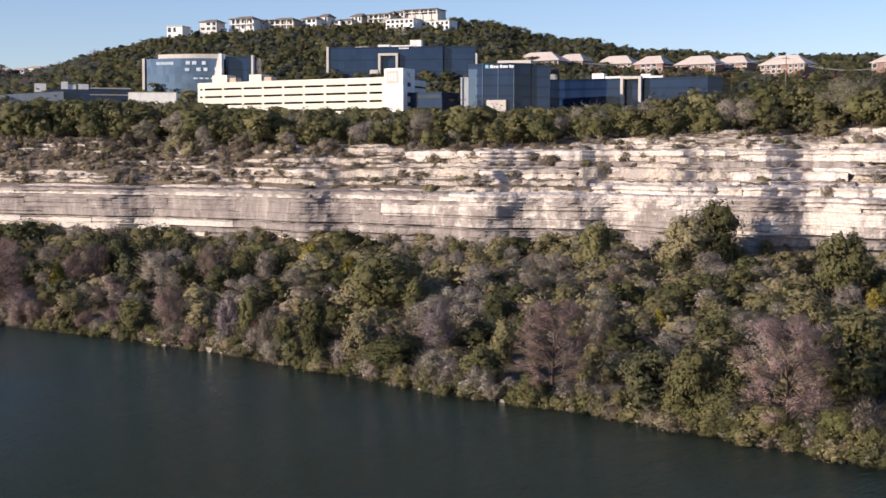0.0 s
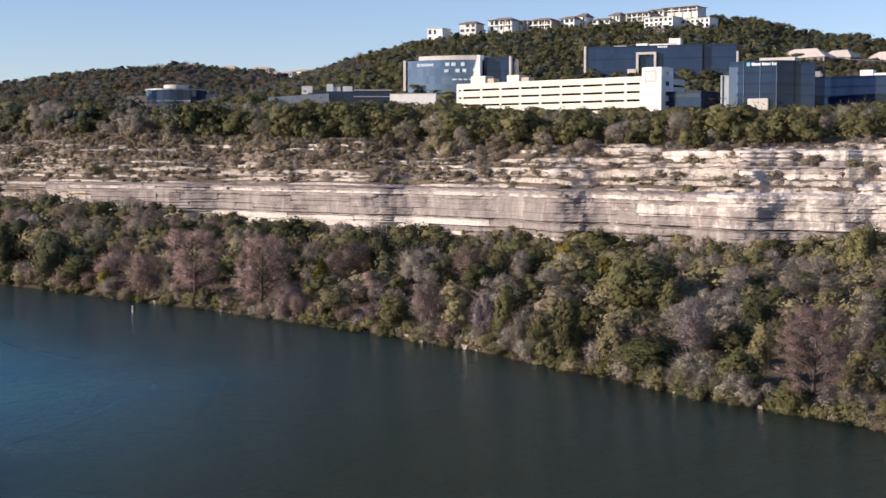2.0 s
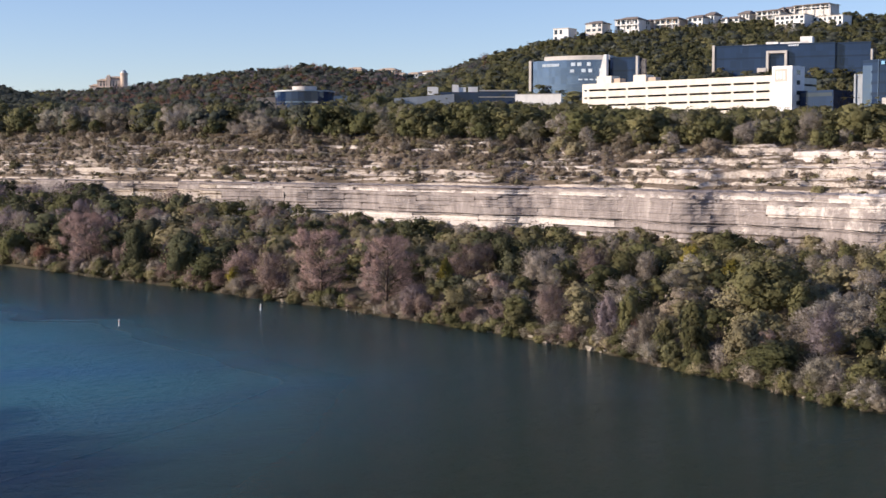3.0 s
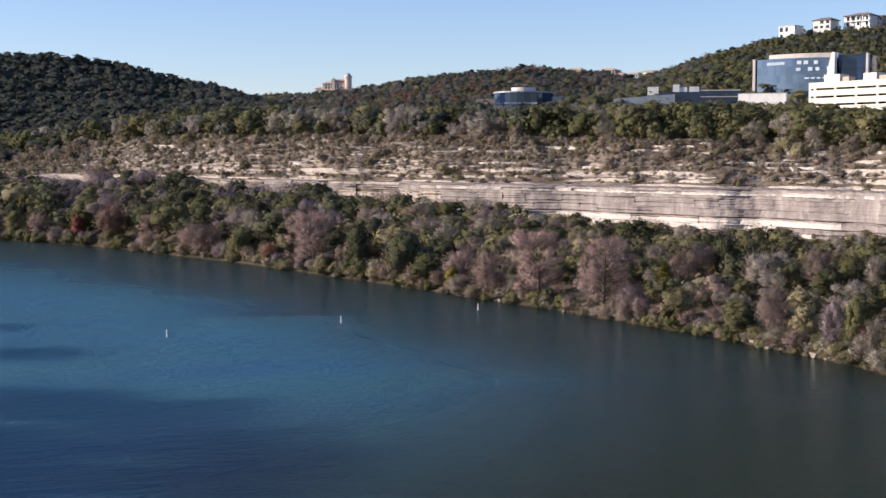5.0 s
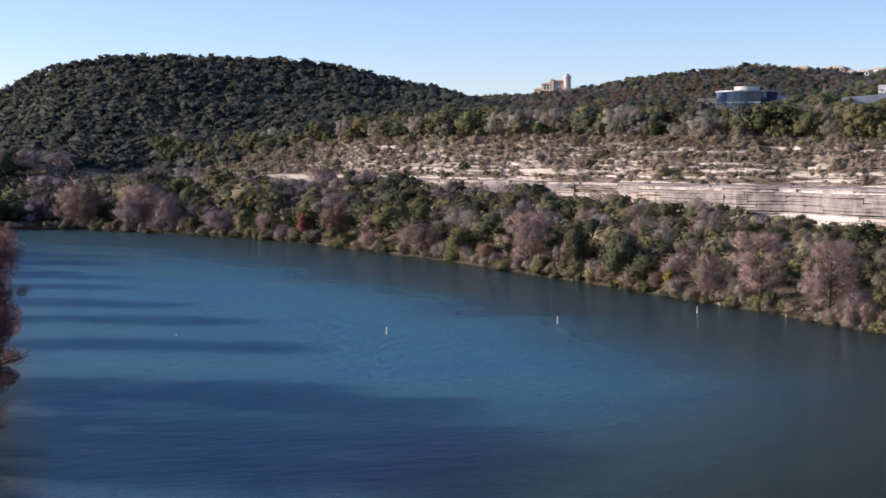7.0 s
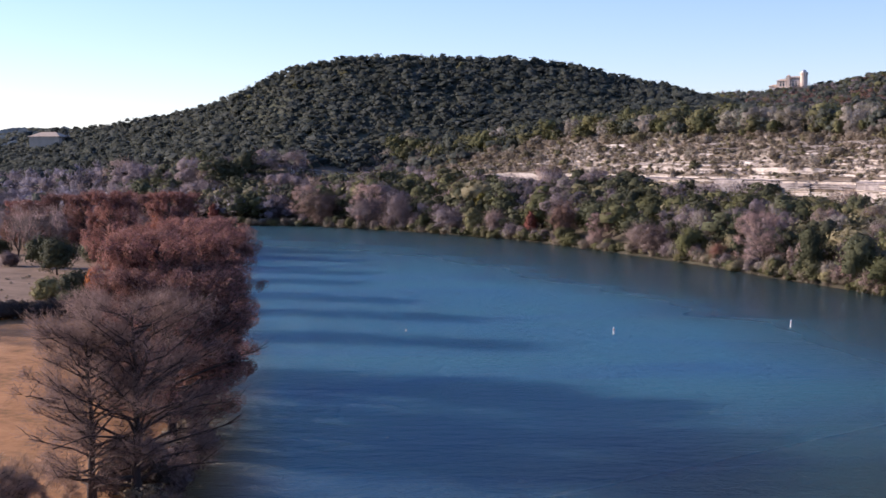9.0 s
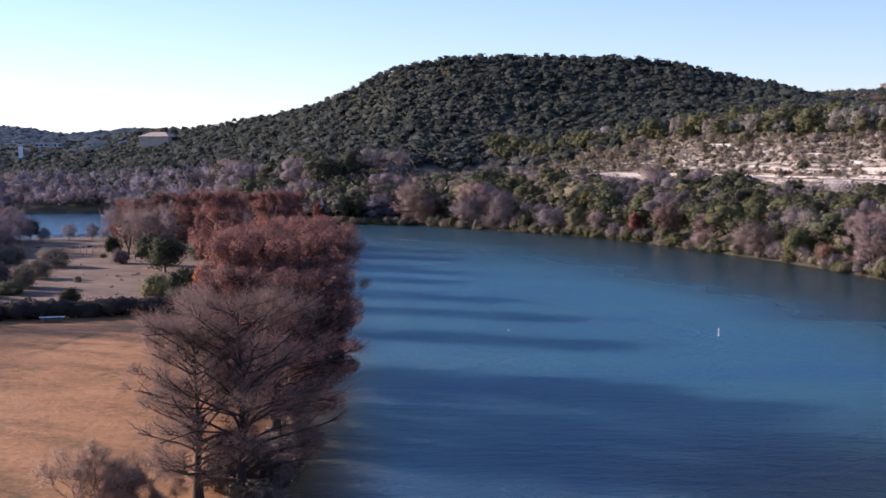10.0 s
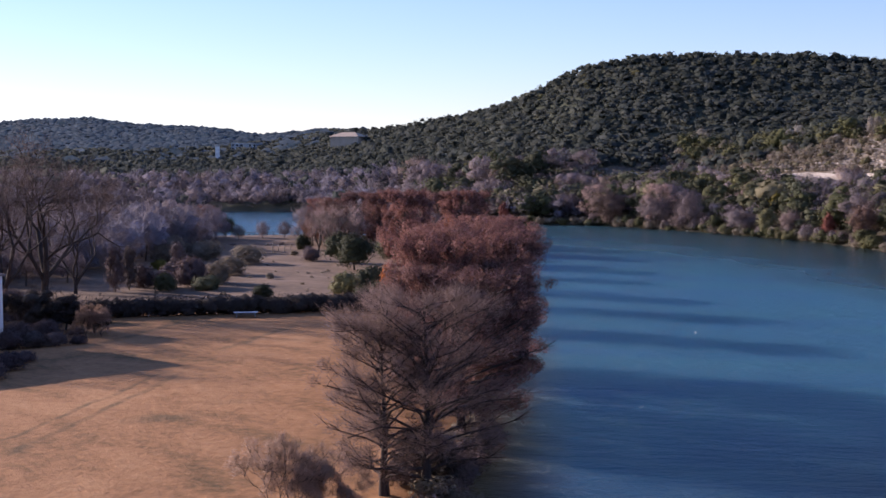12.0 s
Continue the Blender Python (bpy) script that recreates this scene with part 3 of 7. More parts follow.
def build_cliff():
    rng = np.random.default_rng(4)
    cliff = tagged(new("cliff"), "layered limestone cliff, cream white and stained grey", "cliff", kind="structure")
    build_terraces(cliff)
    beds = [(10.5, 11.6, 0.0, LIME_WHITE), (11.6, 12.9, 0.5, LIME_WHITE), (12.9, 14.1, 0.9, LIME_BRIGHT), (14.1, 15.3, 1.2, LIME_BRIGHT), (15.3, 15.8, -0.5, LIME_GREY), (15.8, 17.4, 0.5, LIME_GREY),
            (17.4, 19.6, 0.45, LIME_GREY), (19.6, 20.3, 0.36, LIME_GREY), (20.3, 21.0, 0.42, LIME_WHITE), (21.0, 21.6, -0.4, LIME_GREY)]
    z = 21.6
    while z < 33.0:
        t = rng.choice([0.35, 0.5, 0.75, 1.1, 1.6], p=[0.3, 0.3, 0.2, 0.12, 0.08])
        beds.append((z, z + t, rng.uniform(-0.2, 0.9), LIME_BRIGHT if t > 0.7 else (LIME_WHITE if rng.random() < 0.85 else LIME_GREY)))
        z += t + rng.choice([0.0, 0.0, 0.15, 0.5])
    shared = [26.0]
    while shared[-1] < 50:
        shared.append(shared[-1] + rng.uniform(0.5, 1.9))
    for k, (z0, z1, out, mat) in enumerate(beds):
        cut, a = [-26.0], -26.0 + rng.uniform(-2, 0)
        while a < 50:
            a += rng.uniform(1.6, 7.0) * np.interp(a, [3, 8, 16, 26, 34, 40], [1.0, 0.6, 0.4, 0.35, 0.3, 0.2])
            cut.append(a)
        if k <= 9:
            cut = [c for c in cut if c < 25.5] + shared
        phase = rng.uniform(0, 9)
        for a0, a1 in zip(cut, cut[1:]):
            mid = 0.5 * (a0 + a1)
            lip, foot = np.interp(mid, LIP_AZ, LIP_Z), np.interp(mid, LIP_AZ, FOOT_Z)
            upper = k > 9
            if mid > 5 and upper and z1 - z0 > np.interp(mid, [5, 10], [1.3, 0.8]):
                continue
            if not upper and math.sin(mid * 2.3) + math.sin(mid * 5.1 + 1) > np.interp(mid, [26, 30, 36, 46], [2.1, 1.6, 1.2, 0.2]):
                continue
            if z1 > lip + 0.3 or rng.random() < np.interp(mid, [34, 40, 50], [0.0, 0.2, 0.5]):
                continue
            if upper and rng.random() < np.interp(mid, [-12, 0, 6, 12, 48], [0.12, 0.25, 0.45, 0.5, 0.55]):
                continue
            n = max(int((a1 - a0) / 0.10), 8)
            az = np.linspace(a0, a1, n)
            rc, step = cliff_r(az), np.clip((lip - foot) / 19, 0, 1)
            if upper:
                base = rc + np.interp(z0, [foot + 9.5 * step, foot + 10.5 * step + 0.01, lip], [3, 7, 34]) - np.interp(mid, [-3, 5], [1.6, 0.5]) - out * np.interp(mid, [-3, 5], [1.0, 0.5])
            else:
                base = rc - 3.3 - out
            ends = np.minimum(1, np.minimum(np.arange(n), np.arange(n)[::-1]) / 5)
            wob = 0.5 * np.sin(az * 3.1 + phase) + 0.25 * np.sin(az * 7.7 + phase * 2) + 0.10 * np.sin(az * 15 + phase * 3)
            notch = np.repeat(rng.random(n // 11 + 1) < 0.03, 11)[:n] * rng.uniform(0.3, 1.0)
            wob = wob * (0.8 if upper else 0.5) + notch * (1.0 if upper else 0.5) + (1 - ends) * (1.0 if upper else 0.2)
            if not upper and mid > 25.5:
                wob = wob * 2.0 + rng.normal(0, 0.08, n)
            top = z1 + 0.05 * np.sin(az * 9 + phase) + rng.normal(0, 0.03, n) - (1 - ends) * 0.12 * upper
            low = z0 - (0.5 if upper else 0.06)
            rows = []
            layers = max(3, int((z1 - z0) / 0.22))
            for f in np.linspace(0, 1, layers + 1):
                rr = base + wob * rng.uniform(0.8, 1.1) + rng.normal(0, 0.03, n) + rng.uniform(0, 0.36 if upper else 0.14) + (0.5 if 0 < f < 1 and rng.random() < (0.16 if upper else 0.02 if mid < 13 else 0.14) else 0) - (0.15 if f == 1.0 else 0)
                rows.append(np.stack([*at(az, rr), low + (top - low) * f], -1))
            rows.append(np.stack([*at(az, base + wob + 6.0), top + 0.3], -1))
            rows.append(np.stack([*at(az, base + wob + 6.0), np.full(n, low)], -1))
            V = np.concatenate(rows)
            F = grid_faces(len(rows), n)[:, ::-1]
            last = len(rows) - 1
            caps = np.array([[0, k2 * n, (k2 + 1) * n, last * n] for k2 in range(1, last - 1)])
            F = np.concatenate([F, caps, (caps + n - 1)[:, ::-1]])
            mesh_of("ledge", V, F, [rng.choice([LIME_GREY, LIME_GREY, TERRACE]) if not upper and mid > 25.5 else LIME_GREY if (k in (2, 3) and mid < 9.2) or (upper and mid > 8 and rng.random() < 0.35) else LIME_WHITE if (upper and mid > 8) or (3 < k <= 9 and mid < 1.0) else mat], parent=cliff)


build_cliff()


def build_shore_rocks():
    """Small pale rocks along the far waterline."""
    rng = np.random.default_rng(8)
    cube = np.array([(x, y, z) for x in (-1, 1) for y in (-1, 1) for z in (-0.6, 1)], float)
    quads = np.array([(0, 1, 3, 2), (4, 6, 7, 5), (0, 4, 5, 1), (2, 3, 7, 6), (0, 2, 6, 4), (1, 5, 7, 3)])
    V, F = [], []
    for i in range(260):
        az = rng.uniform(-24, 50)
        r = shore_r(az) + rng.uniform(-0.6, 2.0)
        s = rng.uniform(0.15, 0.55) * (1.8 if rng.random() < 0.08 else 1)
        x, y = at(az, r)
        t = rng.uniform(0, 6.3)
        v = cube * rng.uniform(0.5, 1.1, (8, 3)) * (s, s * 0.8, s * 0.6)
        v = np.stack([v[:, 0] * math.cos(t) - v[:, 1] * math.sin(t), v[:, 0] * math.sin(t) + v[:, 1] * math.cos(t), v[:, 2]], -1)
        F.append(quads + 8 * i)
        V.append(v + (x, y, max(float(height(x, y)), 0) + 0.05))
    ob = mesh_of("shore_rocks", np.concatenate(V), np.concatenate(F), [SHORE_STONE])
    tagged(ob, "pale tumbled rocks along the waterline", "rocks", kind="stuff")


build_shore_rocks()

# ---- trees ----
def tri(F):
    F = np.asarray(F)
    return F if F.shape[1] == 3 else np.concatenate([F[:, [0, 1, 2]], F[:, [0, 2, 3]]])


def unit(v):
    return v / (np.linalg.norm(v, axis=1, keepdims=True) + 1e-9)


def ball(level):
    bm = bmesh.new()
    bmesh.ops.create_icosphere(bm, subdivisions=level, radius=1.0)
    V = np.array([v.co[:] for v in bm.verts])
    F = np.array([[v.index for v in f.verts] for f in bm.faces])
    bm.free()
    return V, F


def octa():
    V = np.array([(1, 0, 0), (-1, 0, 0), (0, 1, 0), (0, -1, 0), (0, 0, 1), (0, 0, -1)], float)
    F = [(0, 2, 4), (2, 1, 4), (1, 3, 4), (3, 0, 4), (2, 0, 5), (1, 2, 5), (3, 1, 5), (0, 3, 5)]
    pts, mid, out = list(V), {}, []

    def m(a, b):
        k = (min(a, b), max(a, b))
        if k not in mid:
            p = pts[a] + pts[b]
            mid[k] = len(pts)
            pts.append(p / np.linalg.norm(p))
        return mid[k]

    for a, b, c in F:
        d, e, f = m(a, b), m(b, c), m(c, a)
        out += [(a, d, f), (d, b, e), (f, e, c), (d, e, f)]
    return np.array(pts), np.array(out)


SHELLS = {2: ball(2), 1: octa(), 0: ball(1)}


def leaf_shells(rng, centres, radii, crown_mid, detail, squash=0.85, rag=0.16):
    """Ragged lumps of foliage round the limbs' ends."""
    bv, bf = SHELLS[detail]
    V, F, N = [], [], []
    for k, (c, r) in enumerate(zip(centres, radii)):
        d = bv * (1 + rng.normal(0, rag, (len(bv), 1))) * (rng.uniform(0.85, 1.2), rng.uniform(0.85, 1.2), squash)
        V.append(c + d * r)
        F.append(bf + k * len(bv))
        soft = 0.15 if rag > 0.4 else 0.32 if rag > 0.3 else 0.9
        N.append(unit(soft * bv + 0.4 * unit(V[-1] - crown_mid) + (0, 0, 1.0 - soft) + rng.normal(0, 0.3 * (1.3 - soft), bv.shape)))
    return np.concatenate(V), np.concatenate(F), np.concatenate(N), np.zeros(len(V) * len(bv))


def leaf_cards(rng, centres, radii, crown_mid, per, size, jitter=0.7):
    """Small leaf sprays that stand out of the lumps."""
    c = np.repeat(centres, per, 0)
    rad = np.repeat(radii, per)[:, None]
    d = unit(rng.normal(0, 1, c.shape))
    p = c + d * rad * rng.uniform(0.62, 1.2, (len(c), 1)) * (1, 1, 0.85)
    nrm = unit(0.8 * d + 0.6 * unit(p - crown_mid) + jitter * rng.normal(0, 0.6, c.shape) + (0, 0, 0.25))
    u = unit(np.cross(nrm, rng.normal(0, 1, c.shape)))
    w = np.cross(nrm, u)
    s = size * rng.uniform(0.55, 1.35, (len(c), 1))
    q = [p - u * s - w * s * 0.5, p + u * s * rng.uniform(0.7, 1.2, (len(c), 1)), p + w * s * 1.1 - u * s * 0.3]
    flip = np.sum(np.cross(q[1] - q[0], q[2] - q[0]) * d, 1)[:, None] < 0
    q[1], q[2] = np.where(flip, q[2], q[1]), np.where(flip, q[1], q[2])
    V = np.stack(q, 1).reshape(-1, 3)
    soft = unit(0.75 * d + 0.9 * unit(p - crown_mid) + 0.3 * nrm + 0.12 * rng.normal(0, 1, c.shape) + (0, 0, 0.1))
    return V, np.arange(len(V)).reshape(-1, 3), np.repeat(soft, 3, 0), np.zeros(len(V))


def twig_cards(rng, centres, radii, foot, per, length, width):
    """Fine bare twigs that fan outwards from the limbs, as thin slivers."""
    c = np.repeat(centres, per, 0)
    rad = np.repeat(radii, per)[:, None]
    d = unit(rng.normal(0, 1, c.shape))
    p = c + d * rad * rng.uniform(0.2, 1.0, (len(c), 1))
    out = unit(p - foot)
    u = unit(0.7 * out + 0.6 * d + 0.4 * rng.normal(0, 1, c.shape))
    w = unit(np.cross(u, rng.normal(0, 1, c.shape)))
    L = length * rng.uniform(0.5, 1.4, (len(c), 1))
    flip = np.sum(np.cross(w, u) * out, 1)[:, None] > 0
    w = np.where(flip, -w, w)
    q = [p - w * width * 0.6, p + u * L, p + w * width * 0.6]
    V = np.stack(q, 1).reshape(-1, 3)
    soft = unit(0.8 * d + 0.6 * out + 0.35 * rng.normal(0, 1, c.shape) + (0, 0, 0.2))
    return V, np.arange(len(V)).reshape(-1, 3), np.repeat(soft, 3, 0), np.ones(len(V))


def tube(points, radii, sides=5):
    P, n = np.asarray(points, float), len(points)
    V = []
    for i in range(n):
        d = P[min(i + 1, n - 1)] - P[max(i - 1, 0)]
        d = d / (np.linalg.norm(d) + 1e-9)
        u = np.cross(d, (0.31, 0.77, 0.55))
        u /= np.linalg.norm(u)
        w = np.cross(d, u)
        a = np.arange(sides) * 2 * np.pi / sides
        V.append(P[i] + radii[i] * (np.outer(np.cos(a), u) + np.outer(np.sin(a), w)))
    F = [(i * sides + k, i * sides + (k + 1) % sides, (i + 1) * sides + (k + 1) % sides, (i + 1) * sides + k) for i in range(n - 1) for k in range(sides)]
    V = np.concatenate(V)
    return V, tri(F), unit(V - np.repeat(P, sides, 0)), np.ones(len(V))


def join(pieces):
    """Several pieces as one: vertices, triangles, normals, and how solid each vertex is."""
    n, F = 0, []
    for p in pieces:
        F.append(p[1] + n)
        n += len(p[0])
    return np.concatenate([p[0] for p in pieces]), np.concatenate(F), np.concatenate([p[2] for p in pieces]), np.concatenate([p[3] for p in pieces])


def crown_lobes(rng, n, wide, low, high, size=(0.34, 0.58)):
    """Lobe centres and sizes that fill an uneven crown of unit height, larger in the middle."""
    t = (np.arange(n) + rng.random(n)) / n
    z = low + (high - low) * t
    prof = np.sqrt(np.clip(1 - (1.7 * t - 0.75) ** 2, 0.08, 1))
    a = np.arange(n) * 2.4 + rng.normal(0, 0.5, n)
    rr = wide * prof * np.sqrt(rng.uniform(0.15, 1, n)) * rng.uniform(0.75, 1.1, n) * 0.75
    c = np.stack([rr * np.cos(a), rr * np.sin(a), z], -1)
    return c, wide * rng.uniform(*size, n) * (0.75 + 0.25 * prof)


def make_kind(seed, kind, detail):
    """Trunk and crown of a tree one metre high. detail: 2 near, 1 middle, 0 far."""
    rng = np.random.default_rng(seed)
    lobes = {2: 17, 1: 8, 0: 3}[detail]
    mid = np.array((0, 0, 0.4))
    grow = {2: 1.0, 1: 1.2, 0: 1.55}[detail]
    if kind == "juniper":
        c, r = crown_lobes(rng, lobes, 0.42, 0.14, 0.84)
    elif kind == "oak":
        c, r = crown_lobes(rng, lobes, 0.52, 0.24, 0.80)
    elif kind == "bare":
        c, r = crown_lobes(rng, lobes, 0.46, 0.22, 0.82)
    elif kind == "cypress":
        t = (np.arange(lobes) + 0.5) / lobes
        a = np.arange(lobes) * 2.4
        w = 0.27 * np.sqrt(np.clip(1.05 - t, 0, 1)) * rng.uniform(0.5, 1.0, lobes)
        z = 0.12 + 0.78 * t
        c, r = np.stack([w * np.cos(a), w * np.sin(a), z], -1), 0.09 + 0.13 * np.sqrt(1 - t)
    else:
        c, r = crown_lobes(rng, lobes, 0.60, 0.12, 0.66)
    r = r * grow
    if kind == "mound":
        pieces = [leaf_shells(rng, np.array([(0.0, 0.0, 0.45)]), np.array([0.5]), mid, 0, 0.9, 0.25)]
    elif kind in ("bare", "cypress"):
        pieces = [leaf_shells(rng, c, r * {2: 0.62, 1: 0.75, 0: 0.62}[detail], mid, 0, 0.85, 0.34 if detail == 0 else 0.22)]
        n, L, W = {2: (90, 0.17, 0.005), 1: (28, 0.18, 0.0075), 0: (20, 0.22, 0.022)}[detail]
        pieces.append(twig_cards(rng, c, r * 1.05, np.array((0, 0, 0.05)), n, L, W))
    else:
        pieces = [leaf_shells(rng, c, r * (0.66 if detail == 0 else 0.56), mid, 0, 0.85, 0.34 if detail == 0 else 0.22)]
        n, s = {2: (120, 0.032), 1: (42, 0.048), 0: (12, 0.092)}[detail]
        pieces.append(leaf_cards(rng, c, r, mid, n, s * (1.4 if kind == "scrub" else 1)))
    V, F, N, S = join(pieces)
    V[:, 2] = np.maximum(V[:, 2], 0.01)
    sides = {2: 5, 1: 3, 0: 3}[detail]
    lean = rng.normal(0, 0.03, 2)
    fork = 0.35 if kind != "cypress" else 0.9
    wood = [tube([(0, 0, -0.05), (lean[0] * 0.5, lean[1] * 0.5, fork * 0.5), (*lean, fork)], [0.026, 0.019, 0.010 if kind != "cypress" else 0.004], sides)]
    for i in range({2: 9, 1: 2, 0: 0}[detail]):
        e = c[i % len(c)]
        z0 = fork * rng.uniform(0.4, 1) if kind != "cypress" else max(e[2] - 0.12, 0.08)
        start = np.array([*(lean * z0), z0])
        midp = 0.5 * (start + e) + rng.normal(0, 0.03, 3)
        wood.append(tube([start, midp, e + 0.5 * (e - midp)], [0.010, 0.006, 0.002], 3))
    return join(wood), (V, F, N, S)


def plant(name, label, category, group, proto, x, y, h, spread=1.0, turn=0.0, sink=0.0):
    """A single tree: an empty at its foot, with trunk and crown under it. proto: (trunk mesh, crown mesh)."""
    ob = tagged(new(name), label, category, group)
    z = max(float(height(x, y)), 0.0)
    ob.matrix_world = Matrix.LocRotScale((x, y, z - sink), Euler((0, 0, turn)), (h * spread, h * spread, h))
    for nm, me in (("trunk", proto[0]), ("crown", proto[1])):
        p = new(nm, me)
        p.parent = ob
    return ob


def proto_of(wood, crown, leaf, bark_mat=None):
    a = mesh_of("trunk", wood[0], wood[1], [bark_mat or BARK], normals=wood[2])
    b = mesh_of("crown", crown[0], crown[1], [leaf], normals=crown[2], solid=crown[3])
    out = (a.data, b.data)
    for o in (a, b):
        bpy.data.objects.remove(o)
    return out


def proto_meshes(seed, kind, detail, leaf, bark_mat=None):
    wood, crown = make_kind(seed, kind, detail)
    return proto_of(wood, crown, leaf, bark_mat)


TEMPLATES = {}


def template(kind, detail, i):
    key = (kind, detail, i)
    if key not in TEMPLATES:
        (tv, tf, tn, ts), (cv, cf, cn, cs) = make_kind(100 + i * 7 + detail, kind, detail)
        if detail == 0:
            TEMPLATES[key] = (cv, cf, np.zeros(len(cf), int), cn, cs)
        else:
            wood = np.concatenate([np.ones(len(tf), int), np.zeros(len(cf), int)])
            TEMPLATES[key] = (np.concatenate([tv, cv]), np.concatenate([tf, cf + len(tv)]), wood, np.concatenate([tn, cn]), np.concatenate([ts, cs]))
    return TEMPLATES[key]


def scatter(name, label, category, xs, ys, hs, kinds, detail, seed, spread=1.0, sink=0.0, even=0.0):
    """Many trees as one object. kinds: (shape, leaf material) for each tree."""
    rng = np.random.default_rng(seed)
    zs = np.maximum(height(xs, ys), 0)
    mats, V, F, M, T, N, S, n = [BARK], [], [], [], [], [], [], 0
    for x, y, z, h, (kind, mat) in zip(xs, ys, zs, hs, kinds):
        v, f, wood, nn, so = template(kind, detail, int(rng.integers(0, 6)))
        if mat not in mats:
            mats.append(mat)
        t, s = rng.uniform(0, 6.28), spread * rng.uniform(0.85, 1.2)
        co, si = math.cos(t), math.sin(t)
        V.append(np.stack([(v[:, 0] * co - v[:, 1] * si) * h * s + x, (v[:, 0] * si + v[:, 1] * co) * h * s + y, (v[:, 2] - sink) * h + z - 0.1], -1))
        N.append(np.stack([nn[:, 0] * co - nn[:, 1] * si, nn[:, 0] * si + nn[:, 1] * co, nn[:, 2]], -1))
        F.append(f + n)
        M.append(np.where(wood == 1, 0, mats.index(mat)))
        T.append(np.full(len(v), rng.random()))
        S.append(so)
        n += len(v)
    N = [unit(q * (1 - even) + np.array((0, 0, even))) for q in N]
    ob = mesh_of(name, np.concatenate(V), np.concatenate(F), mats, index=np.concatenate(M), tint=np.concatenate(T), normals=np.concatenate(N), solid=np.concatenate(S))
    return tagged(ob, label, category, kind="stuff")


def spots(rng, az0, az1, r_low, r_high, step):
    """Uneven positions between two distance lines, about one every step metres."""
    rmax = float(np.max(r_high(np.linspace(az0, az1, 60))))
    gx, gy = np.meshgrid(np.arange(-rmax, rmax, step), np.arange(-rmax * 0.2, rmax, step))
    x, y = gx.ravel() + rng.uniform(-0.48, 0.48, gx.size) * step, gy.ravel() + rng.uniform(-0.48, 0.48, gx.size) * step
    az, r = np.degrees(np.arctan2(-x, y)), np.hypot(x, y)
    ok = (az > az0) & (az < az1)
    x, y, az, r = x[ok], y[ok], az[ok], r[ok]
    ok = (r > r_low(az)) & (r < r_high(az))
    return x[ok], y[ok], az[ok], r[ok]


def choose(rng, n, table, patch=0.0):
    """A kind for each tree; table: (weight, shape, material). patch shifts the draw, so that kinds stand in groups."""
    w = np.cumsum([t[0] for t in table]) / sum(t[0] for t in table)
    u = np.mod(rng.random(n) * 0.7 + patch, 1.0)
    return [table[min(int(np.searchsorted(w, k)), len(table) - 1)][1:] for k in u]


def patches(x, y, size):
    """A slow field from 0 to 1 over the plan."""
    return 0.5 + 0.25 * np.sin(x / size + 1.7 * np.sin(y / size * 0.7)) + 0.25 * np.sin(y / size * 1.3 + 1.1 * np.sin(x / size * 0.9 + 2))


